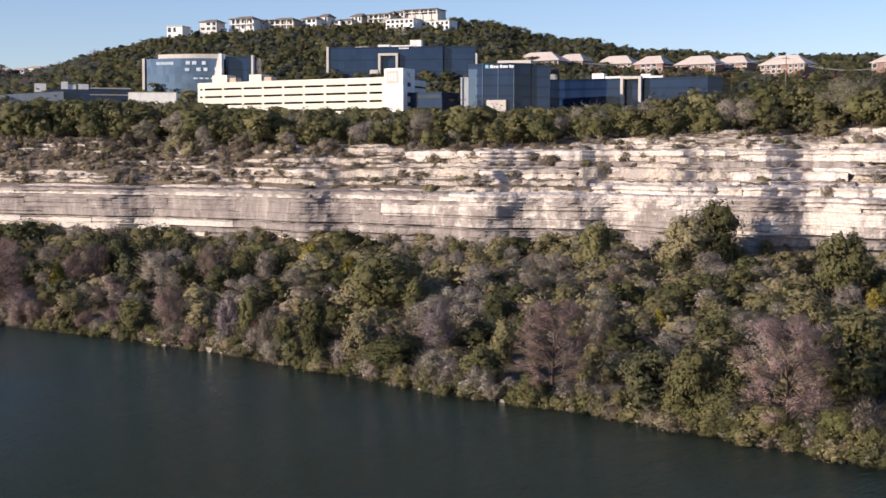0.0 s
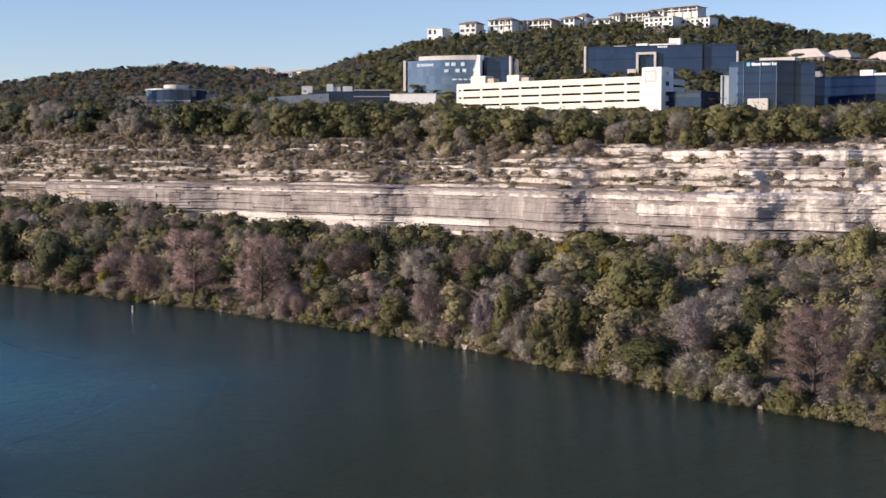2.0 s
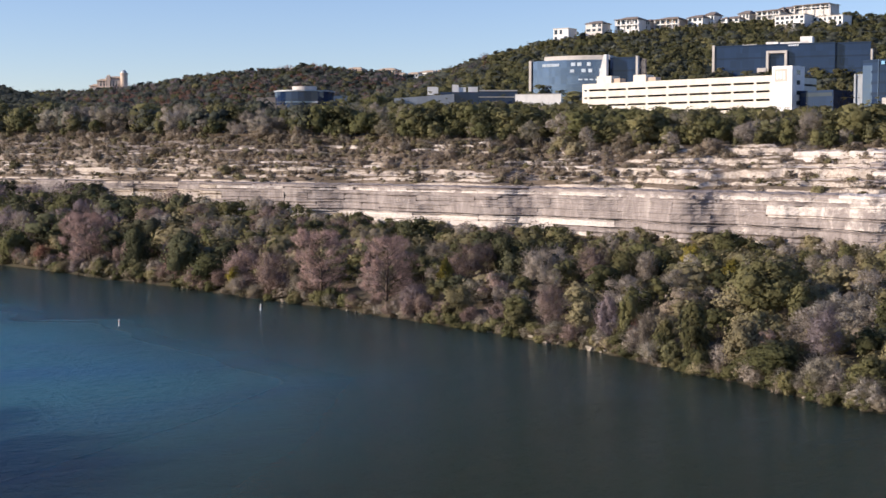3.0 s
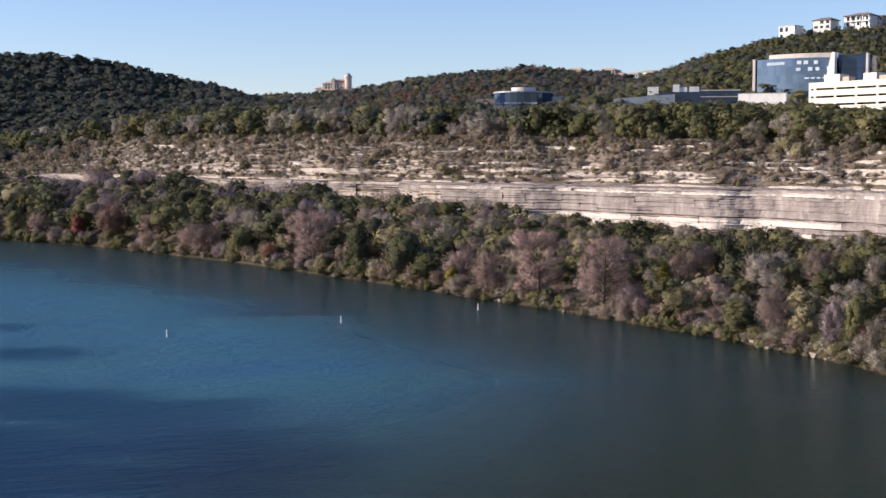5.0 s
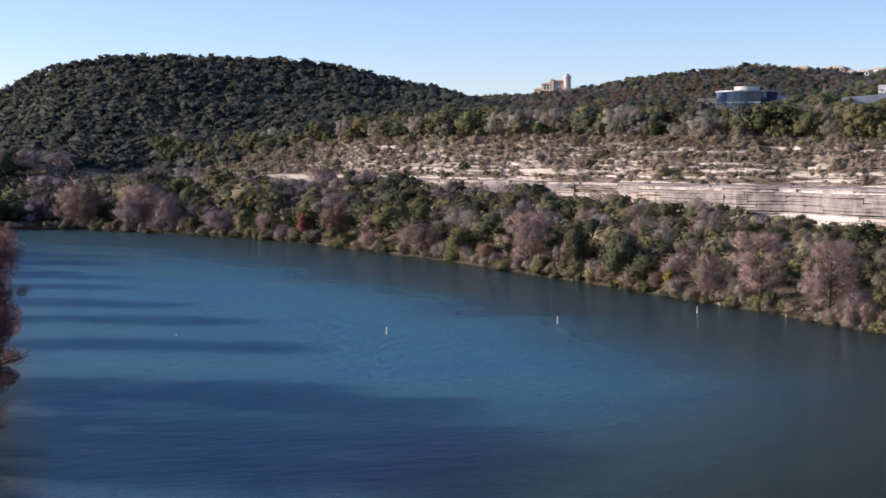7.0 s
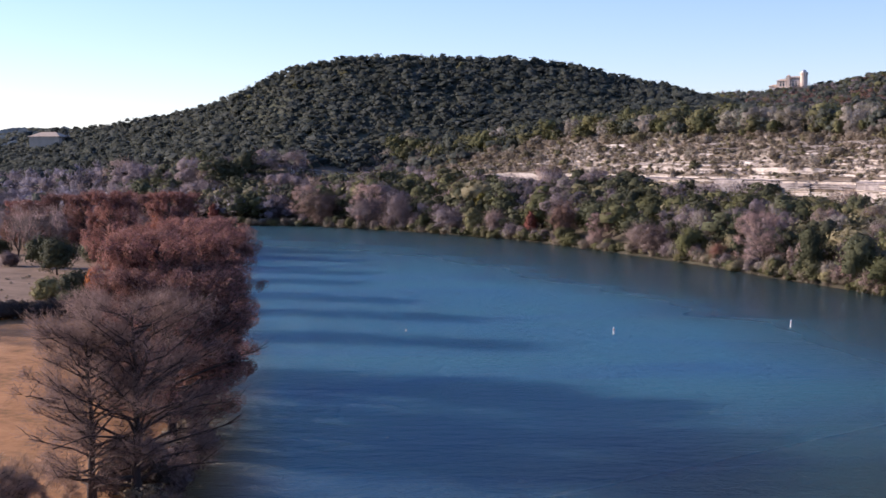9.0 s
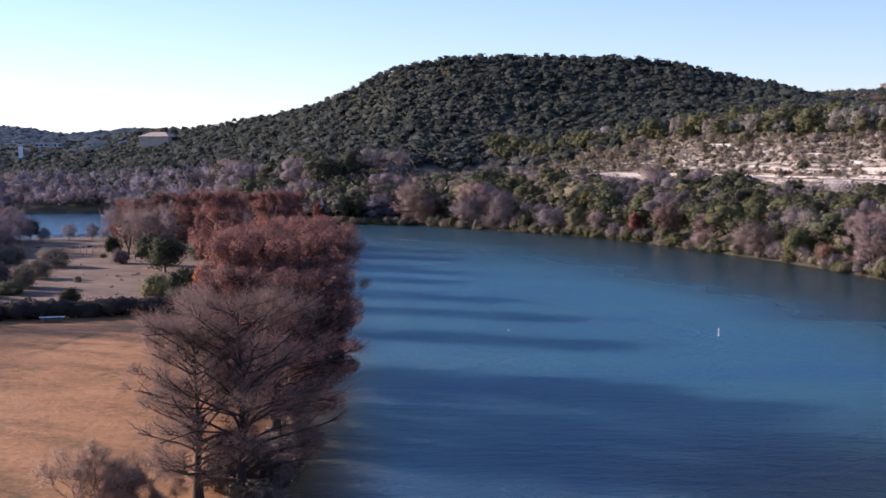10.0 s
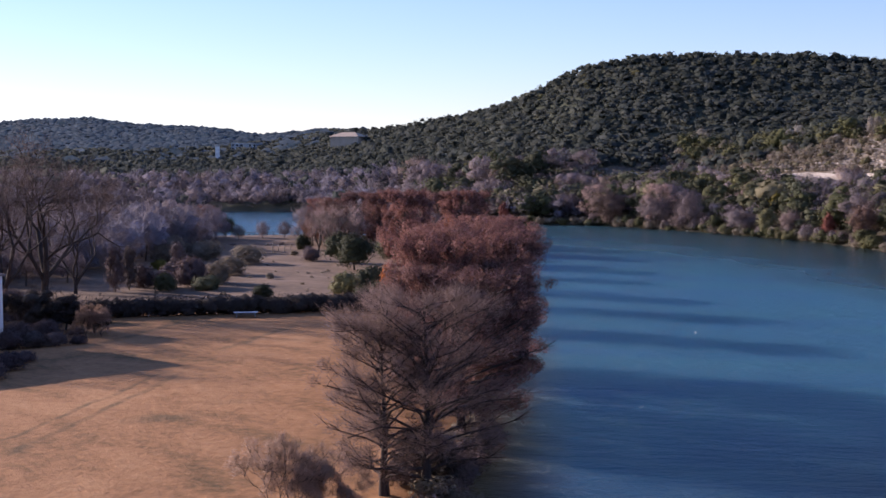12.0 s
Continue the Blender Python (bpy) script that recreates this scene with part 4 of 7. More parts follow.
def big_tree(seed, h, radius, style):
    """A large leafless tree: trunk with limbs, and a crown of boughs and fine twigs. style: 'cypress', 'shore' (a lighter crown), 'rusty' (with some dry needles) or 'spreading'."""
    rng = np.random.default_rng(seed)
    tall = style != "spreading"
    wood, n = [], (70 if style == "rusty" else 36 if style == "shore" else 58 if tall else 20)
    bend = rng.normal(0, 0.25, (6, 2)).cumsum(0) * (0.6 if tall else 1.2)
    zs = np.linspace(0, h * (0.97 if tall else 0.45), 6)
    stem = np.stack([bend[:, 0] - bend[0, 0], bend[:, 1] - bend[0, 1], zs], -1)
    base = h * (0.026 if tall else 0.028)
    rad = base * np.linspace(1, 0.12 if tall else 0.6, 6)
    rad[0] *= 1.45
    stem[0, 2] = -0.4
    wood.append(tube(stem, rad, 8))

    def on_stem(z):
        return np.array([np.interp(z, zs, stem[:, 0]), np.interp(z, zs, stem[:, 1]), z])

    centres, sizes = [], []
    for i in range(n):
        if tall:
            t = 0.10 + 0.87 * (i + rng.random()) / n
            reach = radius * np.interp(t, [0.1, 0.25, 0.5, 0.8, 1.0], [0.85, 1.0, 1.0, 0.8, 0.42]) * rng.uniform(0.74, 0.94 if style == "rusty" else 1.04)
            rise = reach * rng.uniform(0.3, 0.6) * np.interp(t, [0.15, 0.5, 0.9], [0.6, 1.2, 1.6])
        else:
            t = rng.uniform(0.16, 0.45)
            reach = radius * rng.uniform(0.45, 1.05)
            rise = h * rng.uniform(0.33, 0.64)
        a = i * 2.4 + rng.normal(0, 0.3)
        s = on_stem(h * t)
        dirn = np.array([math.cos(a), math.sin(a), 0])
        tip = s + dirn * reach + (0, 0, rise)
        tip[2] = min(tip[2], h * 1.0)
        k = rng.normal(0, (0.09 if tall else 0.13) * reach, 3)
        p1, p2 = s + (tip - s) * 0.35 + k + (0, 0, (0.02 if tall else -0.05) * reach), s + (tip - s) * 0.7 + k * (0.9 if tall else -0.6)
        r0 = max(base * (0.40 if tall else 0.52) * (1 - 0.6 * t), 0.05)
        wood.append(tube([s, p1, p2, tip], [r0, r0 * 0.75, r0 * 0.45, 0.03], 5))
        for j in range((9 if style == "cypress" else 7) if tall else 12):
            u = rng.uniform(0.12, 1.0) ** 0.6
            q = s + (tip - s) * u + k * 0.5
            b = a + rng.normal(0, 0.9)
            l2 = (0.16 + 0.16 * rng.random()) * (radius if tall else radius * 1.35) * (1.15 - 0.4 * u)
            e = q + l2 * np.array([math.cos(b), math.sin(b), rng.uniform(0.1, 0.9)])
            wood.append(tube([q, 0.5 * (q + e) + rng.normal(0, 0.08, 3), e], [r0 * (0.32 if tall else 0.4), r0 * 0.22, 0.015], 3))
            centres.append(0.5 * (q + e))
            sizes.append(l2 * 0.62)
    centres, sizes = np.array(centres), np.array(sizes)
    foot = np.array((0, 0, h * 0.25))
    twigs = twig_cards(rng, centres, sizes, foot, (66 if style == "cypress" else 46 if style == "shore" else 18) if h > 10 else 18, 0.7 if h > 10 else 0.55, 0.03 if style == "shore" else 0.019)
    if style == "rusty":
        haze = leaf_shells(rng, centres[::2], sizes[::2] * 0.95, foot, 0, 0.8, 0.25)
        return join(wood), join([twigs, haze])
    return join(wood), twigs


def big_proto(seed, h, radius, style, leaf, bark_mat=None):
    wood, crown = big_tree(seed, h, radius, style)
    return proto_of(wood, crown, leaf, bark_mat or DARK_BARK)

# ---- woods on the far side ----
# single trees that stand out of the shore woods: kind, bearing, metres inland, height, spread
TREES_RIGHT = [
    ("yellow", -17.6, 50, 5, 0.8), ("bare_tree", -17.5, 2, 5.1, 0.95), ("juniper_tree", -16.9, 14, 10.5, 1.14), ("juniper_tree", -16.5, 62, 10.5, 0.9), ("oak_tree", -16.3, 2, 3.8, 1.14),
    ("olive_tree", -15.1, 36, 7, 1.25), ("cypress_tree", -14.3, 3, 10.5, 1.2), ("olive_tree", -14.1, 78, 4, 1.41), ("bare_tree", -12.7, 31, 5.4, 1.21), ("juniper_tree", -12.1, 2, 5.7, 0.98),
    ("juniper_tree", -11.3, 78, 12, 0.75), ("olive_tree", -10.2, 75, 9.5, 1), ("juniper_tree", -11, 26, 5, 1.01), ("oak_tree", -10.5, 2, 8.7, 0.68), ("yellow", -9.1, 34, 3.6, 0.9), ("juniper_tree", -8.8, 2, 7.5, 1.27),
    ("bare_tree", -7.3, 2, 2.5, 1.6), ("juniper_tree", -6.5, 72, 9, 0.9), ("bare_tree", -6.5, 24, 5.6, 0.94), ("juniper_tree", -6, 2, 3.9, 0.88), ("olive_tree", -5.3, 38, 5.2, 1.25),
    ("cypress_tree", -4.6, 3, 10, 1.25), ("bare_tree", -3.7, 46, 5.6, 1.1), ("olive_tree", -2.6, 11, 6.5, 0.69), ("oak_tree", -2.3, 28, 5.1, 0.94), ("juniper_tree", -1.6, 2, 5.2, 1.36),
]
TREES_MIDDLE = [
    ("grey_tree", 0.2, 12, 7.8, 0.7), ("bare_tree", 0.3, 2, 4.4, 1.33), ("juniper_tree", 1.2, 28, 6.9, 0.63), ("oak_tree", 2.2, 2, 5.2, 1.58), ("oak_tree", 2.5, 29, 10.5, 1.2),
    ("olive_tree", 3.4, 2, 7.6, 0.93), ("yellow", 3.9, 52, 4.5, 1), ("oak_tree", 4.1, 72, 5.8, 1.13), ("juniper_tree", 5.4, 2, 8.9, 0.64), ("yellow", 5.5, 54, 5.7, 0.94),
    ("bare_tree", 6.2, 36, 5.1, 1.13), ("juniper_tree", 6.6, 2, 5.7, 0.63), ("bare_tree", 7.3, 2, 6.3, 0.69), ("bare_tree", 7.4, 42, 6.4, 0.86), ("rust", 7.9, 5, 3.8, 0.58),
    ("juniper_tree", 8.1, 5, 8, 0.56), ("oak_tree", 8.3, 40, 7.3, 0.79), ("grey_tree", 9, 2, 7.8, 0.55), ("mauve_tree", 9.6, 36, 8.4, 0.88), ("olive_tree", 10.1, 2, 6.5, 0.85),
    ("mauve_tree", 11.3, 2, 8.6, 0.68), ("bare_tree", 11.8, 32, 8, 1.04),
]
TREES_REACH = [
    ("juniper_tree", 12.8, 2, 6.1, 1.16), ("evergreen", 13.3, 35, 9.3, 0.61), ("mauve_tree", 14.6, 28, 8.7, 1.13), ("olive_tree", 15.2, 2, 6.5, 1.09), ("yellow", 15.8, 16, 7.6, 0.5),
    ("bare_tree", 16, 44, 5.1, 1.41), ("grey_tree", 17.1, 2, 5.6, 1.32), ("cypress_tree", 18.3, 4, 12, 1.1), ("oak_tree", 20.5, 42, 7.6, 1.2), ("cypress_tree", 21, 3, 12.5, 1.1),
    ("mauve_tree", 21.3, 2, 8, 0.88), ("juniper_tree", 22.1, 37, 7, 1.32), ("mauve_tree", 23, 2, 9.5, 1.05), ("mauve_tree", 24.2, 8, 7.5, 1.21), ("yellow", 24.6, 3, 5, 0.9),
    ("bare_tree", 24.9, 30, 8, 1.2), ("oak_tree", 25.6, 2, 7.8, 1.18), ("evergreen", 26.7, 2, 12.2, 0.99),
]
TREES_TURN = [
    ("cypress_tree", 27, 4, 6.5, 1.2), ("oak_tree", 27.8, 56, 9.5, 1.38), ("bare_tree", 27.8, 2, 4.8, 1.14), ("evergreen", 28.6, 2, 12.5, 0.71), ("bare_tree", 28.7, 2, 5.2, 1.07),
    ("cypress_tree", 30.6, 3, 13, 1.1), ("oak_tree", 31.2, 52, 11.1, 1.44), ("rust", 32.2, 2, 5.7, 1.26), ("bare_tree", 32.9, 18, 10.7, 1.1), ("oak_tree", 33.3, 2, 9.5, 1.03),
    ("oak_tree", 34, 42, 9.8, 1.13), ("mauve_tree", 34.8, 2, 8.8, 1.6), ("oak_tree", 34.9, 38, 10.9, 1.37), ("mauve_tree", 35.2, 2, 9.5, 1.5), ("evergreen", 37, 25, 9.9, 1.7),
    ("cypress_tree", 37.1, 3, 9.5, 0.8),
]
TREES_BEND = [
    ("rust", 38.6, 4, 13, 0.9), ("oak_tree", 39.6, 17, 12.3, 1.21), ("orange", 40, 5, 9, 0.7), ("yellow", 40.1, 58, 8.8, 1.62), ("mauve_tree", 41.4, 2, 9.7, 1.13),
    ("oak_tree", 41.4, 54, 10.5, 1.16), ("yellow", 42.1, 22, 11, 0.65), ("juniper_tree", 42.4, 2, 9.8, 1.15), ("grey_tree", 43.5, 2, 9, 1.7), ("evergreen", 44.6, 19, 9.5, 1.29),
    ("grey_tree", 45.5, 2, 14.4, 1), ("cypress_tree", 46.8, 6, 15, 1.2), ("grey_tree", 46.9, 2, 13, 1.32), ("mauve_tree", 48.9, 2, 14.2, 1.61), ("cypress_tree", 49.5, 6, 14, 1.2),
    ("orange", 53.2, 5, 8, 0.8),
]
STANDING = TREES_RIGHT + TREES_MIDDLE + TREES_REACH + TREES_TURN + TREES_BEND


def build_shore_trees():
    """The front rows along the far waterline: single trees."""
    rng = np.random.default_rng(21)
    kinds = {
        "juniper_tree": [proto_meshes(30 + i, "juniper", 2, JUNIPER) for i in range(4)],
        "oak_tree": [proto_meshes(40 + i, "oak", 2, OAK) for i in range(3)],
        "bare_tree": [proto_meshes(50 + i, "bare", 2, BRUSH) for i in range(4)],
        "mauve_tree": [proto_meshes(60 + i, "bare", 2, MAUVE) for i in range(3)],
        "grey_tree": [proto_meshes(64 + i, "bare", 2, GROVE) for i in range(3)],
        "cypress_tree": [proto_meshes(70 + i, "cypress", 2, CYPRESS_SUNLIT) for i in range(3)],
        "big_cypress": [big_proto(74 + i, 11.0, 5.0, "shore", CYPRESS_SUNLIT, BARK) for i in range(2)],
        "scrub": [proto_meshes(80 + i, "scrub", 2, OLIVE) for i in range(3)],
        "yellow": [proto_meshes(90 + i, "juniper", 2, YELLOW) for i in range(2)],
        "evergreen": [proto_meshes(86 + i, "oak", 2, EVERGREEN) for i in range(2)],
        "olive_tree": [proto_meshes(83 + i, "juniper", 2, OLIVE) for i in range(2)],
        "rust": [proto_meshes(95 + i, "bare", 2, RUST) for i in range(2)],
        "orange": [proto_meshes(98, "juniper", 2, RED)],
    }
    words = {
        "juniper_tree": ("juniper_tree", "dense olive green juniper on the wooded river shore", "tree"),
        "oak_tree": ("oak_tree", "dark green live oak on the wooded river shore", "tree"),
        "bare_tree": ("bare_tree", "leafless grey brown tree on the wooded river shore", "tree"),
        "mauve_tree": ("bare_tree", "leafless mauve grey tree on the wooded river shore", "tree"),
        "grey_tree": ("bare_tree", "leafless dark grey tree at the river bend", "tree"),
        "cypress_tree": ("cypress_tree", "leafless reddish brown bald cypress at the waterline", "tree"),
        "big_cypress": ("cypress_tree", "wide leafless pinkish grey bald cypress at the waterline", "tree"),
        "scrub": ("shrub", "olive brown shrub hanging over the waterline", "shrub"),
        "yellow": ("yellow_tree", "small tree with yellow autumn leaves among the woods", "tree"),
        "evergreen": ("oak_tree", "very dark evergreen oak on the wooded shore", "tree"),
        "olive_tree": ("juniper_tree", "yellowish olive juniper on the wooded river shore", "tree"),
        "rust": ("rust_tree", "tree with sparse rust red leaves on the shore", "tree"),
        "orange": ("red_bush", "bush with dull red autumn leaves on the shore", "bush"),
    }

    def put(kind, az, inland, h, spread=1.0):
        x, y = at(az, float(shore_r(az)) + inland)
        name, label, cat = words[kind]
        plant(name, label, cat, "trees along the far shore", kinds[kind][int(rng.integers(0, len(kinds[kind])))], x, y, h, spread, rng.uniform(0, 6.28))

    for kind, az, inland, h, spread in STANDING:
        if kind == "cypress_tree":
            put("big_cypress", az, inland - 1.0, h / 11.0, 1.05)
        else:
            put(kind, az, inland, h, spread)
    # low growth along the water between them
    n = 190
    azs = np.interp(np.linspace(0, 1, n), [0, 0.55, 1], [-23, 20, 50])
    for az in azs:
        az = az + rng.normal(0, 0.15)
        if az < -21.5:
            continue
        tone = rng.random() + np.interp(az, [-18, 0, 12, 30, 48], [-0.28, -0.18, 0.12, 0.1, 0.22])
        kind = "juniper_tree" if tone < 0.20 else "oak_tree" if tone < 0.36 else "scrub" if tone < 0.46 else "bare_tree" if tone < 0.80 else "mauve_tree"
        if az > 28 and kind in ("bare_tree", "mauve_tree") and rng.random() < 0.75:
            kind = "grey_tree"
        far = np.interp(az, [-18, 10, 30, 50], [0.85, 1.0, 1.3, 1.6])
        h = far * rng.uniform(1.8, 4.4) * (0.7 if kind == "scrub" else 1)
        put(kind, az, rng.normal(0.2, 0.9), h, rng.uniform(1.0, 1.4))


build_shore_trees()

LOWER = [(0.22, "juniper", JUNIPER), (0.10, "oak", OAK), (0.29, "scrub", OLIVE), (0.24, "bare", BRUSH), (0.03, "bare", MAUVE), (0.08, "scrub", SCRUB), (0.03, "juniper", YELLOW), (0.02, "bare", RUST)]
LEFT = [(0.18, "juniper", JUNIPER), (0.18, "oak", OAK), (0.10, "oak", EVERGREEN), (0.12, "scrub", OLIVE), (0.14, "bare", BRUSH), (0.24, "bare", MAUVE), (0.03, "juniper", YELLOW), (0.03, "bare", RUST)]


BEND = [(0.10, "juniper", JUNIPER), (0.16, "oak", OAK), (0.22, "oak", EVERGREEN), (0.04, "scrub", OLIVE), (0.32, "bare", GROVE), (0.12, "bare", MAUVE), (0.015, "juniper", YELLOW), (0.025, "bare", RUST)]


def build_woods():
    rng = np.random.default_rng(33)
    # the wooded slope between shore and cliff
    sx, sy = at(np.array([t[1] for t in STANDING]), np.array([float(shore_r(t[1])) + t[2] for t in STANDING]))
    sw = np.array([0.5 * t[3] * min(t[4], 1.3) for t in STANDING])
    for name, a0, a1, table, step in (("slope_wood", -24, 4, LOWER, 4.2), ("slope_wood", 4, 11, LOWER, 5.0), ("slope_wood", 11, 29, LEFT, 5.4), ("slope_wood", 29, 57, BEND, 6.2)):
        x, y, az, r = spots(rng, a0, a1, lambda a: shore_r(a) + 7, lambda a: cliff_r(a) - 3.5, step)
        free = np.min(np.hypot(x[:, None] - sx, y[:, None] - sy) - sw, axis=1) > 0.2
        x, y, az, r = x[free], y[free], az[free], r[free]
        deep = r - shore_r(az)
        h = rng.uniform(3.8, 6.8, len(x)) * np.interp(az, [-18, 2, 12, 28, 36, 50], [0.72, 0.78, 1.0, 1.25, 1.6, 1.9])
        h *= np.interp(deep, [7, 25], [0.75, 1.0]) * np.clip((cliff_r(az) - r) / 25, np.interp(az, [-6, 2, 8, 10, 17, 22, 27, 36], [0.9, 0.72, 0.6, 0.42, 0.5, 0.85, 1.15, 1.25]), np.interp(az, [20, 28], [1.0, 1.25]))
        scatter(name, "dense mixed winter woods, olive green and leafless grey", "woods", x, y, h, choose(rng, len(x), table, 0.25 * patches(x, y, 19)), 1, 5, 1.2)
    # scrub on the cliff terraces
    x, y, az, r = spots(rng, -24, 46, lambda a: cliff_r(a) + np.interp(a, [46, 50], [2, -3]), lambda a: cliff_r(a) + 34, 1.95)
    keep = rng.random(len(x)) < np.interp(az, [-18, -4, 6, 12, 28, 36, 46], [0.42, 0.46, 0.62, 0.88, 0.95, 1.3, 1.6]) * np.interp(r - cliff_r(az), [2, 6, 14, 32], [0.4, 0.62, 0.72, 1.1])
    x, y, az, r = x[keep], y[keep], az[keep], r[keep]
    h = rng.uniform(0.6, 1.9, len(x)) * np.interp(az, [4, 14, 40], [1.15, 1.1, 1.3]) * np.where(rng.random(len(x)) < 0.08, 1.8, 1) * np.interp(r - cliff_r(az), [18, 34], [0.9, 1.3])
    table = [(0.11, "scrub", OLIVE), (0.38, "scrub", SCRUB), (0.26, "bare", BRUSH), (0.16, "bare", MAUVE), (0.09, "juniper", JUNIPER)]
    kinds = choose(rng, len(x), table)
    tall = h > 2.2
    for level, ok in ((0, ~tall), (1, tall)):
        scatter("terrace_scrub", "low brown and olive scrub on the cliff ledges", "scrub", x[ok], y[ok], h[ok], [k for k, o in zip(kinds, ok) if o], level, 6, 1.3 if level == 0 else 1.15)
    # a low carpet of dry brush on the western terraces
    x, y, az, r = spots(rng, 7, 47, lambda a: cliff_r(a) + np.interp(a, [26, 32], [9, 4]), lambda a: cliff_r(a) + 36, 1.45)
    keep = rng.random(len(x)) < np.interp(az, [7, 14, 30], [0.25, 0.8, 0.95]) * np.interp(patches(x, y, 7), [0.1, 0.6], [0.5, 1.0]) * np.interp(r - cliff_r(az), [8, 20], [0.55, 1.0])
    x, y = x[keep], y[keep]
    table = [(0.5, "mound", SCRUB), (0.3, "mound", BRUSH), (0.2, "mound", OLIVE)]
    scatter("terrace_scrub", "low carpet of dry tan brush on the terraces", "scrub", x, y, rng.uniform(0.5, 1.4, len(x)), choose(rng, len(x), table), 0, 23, 1.5)
    # the wood on the plateau edge
    x, y, az, r = spots(rng, -24, 46, lambda a: cliff_r(a) + 33, lambda a: cliff_r(a) + 56, 4.9)
    h = rng.uniform(4.2, 9.8, len(x)) * np.interp(r - cliff_r(az), [33, 42], [0.6, 1.0]) * np.interp(az, [-18, -8, 6, 14, 40], [1.15, 1.0, 1.0, 1.12, 1.2])
    table = [(0.40, "juniper", JUNIPER), (0.26, "oak", OAK), (0.24, "bare", BRUSH), (0.10, "scrub", OLIVE)]
    kinds = choose(rng, len(x), table, 0.3 * patches(x, y, 23))
    kinds = [("oak", LIVE_OAK) if b > 20 and k[1] in (JUNIPER, OLIVE) and rng.random() < 0.7 else k for b, k in zip(az, kinds)]
    scatter("plateau_wood", "dark green juniper and oak wood along the cliff top", "woods", x, y, h, kinds, 1, 7, 1.15)
    x, y, az, r = spots(rng, -24, 36, lambda a: cliff_r(a) + 56, lambda a: 0 * a + 655, 11.0)
    h = rng.uniform(5.5, 8.0, len(x)) * np.interp(az, [8, 11, 18, 22], [1, 1.25, 1.25, 1.1])
    scatter("plateau_wood", "dark green trees among the office buildings", "woods", x, y, h, choose(rng, len(x), table), 0, 8, 1.3)
    # trees round the hilltop houses and before the offices
    x, y, az, r = spots(rng, -1, 12.5, lambda a: 0 * a + 958, lambda a: 0 * a + 980, 4.5)
    scatter("garden_trees", "green trees in front of the hilltop houses", "trees", x, y, rng.uniform(3.8, 6.4, len(x)), choose(rng, len(x), table), 0, 14, 1.1)
    x, y, az, r = spots(rng, 0.3, 10.8, lambda a: 0 * a + 996, lambda a: 0 * a + 1010, 8.0)
    scatter("garden_trees", "green trees behind the hilltop houses", "trees", x, y, rng.uniform(5, 9, len(x)), choose(rng, len(x), table), 0, 21, 0.9)
    x, y, az, r = spots(rng, -20, -3.5, lambda a: 0 * a + 762, lambda a: 0 * a + 792, 6.5)
    mixed = [(0.40, "bare", GROVE), (0.09, "oak", RED), (0.40, "oak", OAK), (0.12, "bare", RUST)]
    scatter("garden_trees", "dull red, green and bare trees before the pavilions", "trees", x, y, rng.uniform(3, 6, len(x)), choose(rng, len(x), mixed), 0, 20, 1.0)
    # hills
    green = [(0.26, "juniper", JUNIPER), (0.36, "oak", OAK), (0.28, "oak", LIVE_OAK), (0.06, "bare", MAUVE), (0.03, "bare", RUST)]
    x, y, az, r = spots(rng, -22, 23, lambda a: 0 * a + 655, lambda a: 0 * a + 1012, 8.2)
    scatter("hill_wood", "green juniper woods covering the hill", "woods", x, y, rng.uniform(4.5, 7.5, len(x)), choose(rng, len(x), green, 0.2 * patches(x, y, 60)), 0, 9, 1.35, 0.2, 0.3)
    x, y, az, r = spots(rng, 14, 40, lambda a: 0 * a + 800, lambda a: 0 * a + 1415, 10.0)
    mixed = [(0.10, "juniper", JUNIPER), (0.36, "oak", LIVE_OAK), (0.16, "bare", GROVE), (0.10, "oak", OAK), (0.26, "bare", RUST)]
    scatter("hill_wood", "dark green and brownish woods on the far hill", "woods", x, y, rng.uniform(6, 9, len(x)), choose(rng, len(x), mixed, 0.25 * patches(x, y, 90)), 0, 10, 1.35, 0.25, 0.35)
    x, y, az, r = spots(rng, 28, 80, lambda a: np.maximum(cliff_r(a) + np.interp(a, [36, 42, 45, 52], [40, 32, 8, 6]), 560), lambda a: np.maximum(625, shore_r(a) + 50) + np.interp(a, [46, 56, 62], [168, 203, 273]), 5.2)
    dark = [(0.06, "juniper", OAK), (0.70, "oak", LIVE_OAK), (0.10, "juniper", LIVE_OAK), (0.05, "oak", OAK), (0.05, "bare", GROVE)]
    scatter("hill_wood", "dark green woods covering the rounded hill", "woods", x, y, rng.uniform(3.8, 6.8, len(x)) * (0.8 + 0.45 * patches(x, y, 17)), choose(rng, len(x), dark, 0.2 * patches(x, y, 40)), 0, 11, 1.34, 0.30, 0.6)
    x, y, az, r = spots(rng, 50, 82, lambda a: shore_r(a) + 3, lambda a: shore_r(a) + np.interp(a, [50, 54, 60, 80], [30, 70, 90, 130]), 6.5)
    grey = [(0.06, "oak", LIVE_OAK), (0.28, "bare", GROVE), (0.62, "bare", LILAC), (0.04, "bare", RUST)]
    h = rng.uniform(7, 12, len(x))
    scatter("bottomland_wood", "leafless grey woods along the far bank", "woods", x, y, h, choose(rng, len(x), grey), 0, 12, 1.1)
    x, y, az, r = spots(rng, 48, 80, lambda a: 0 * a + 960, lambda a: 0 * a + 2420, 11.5)
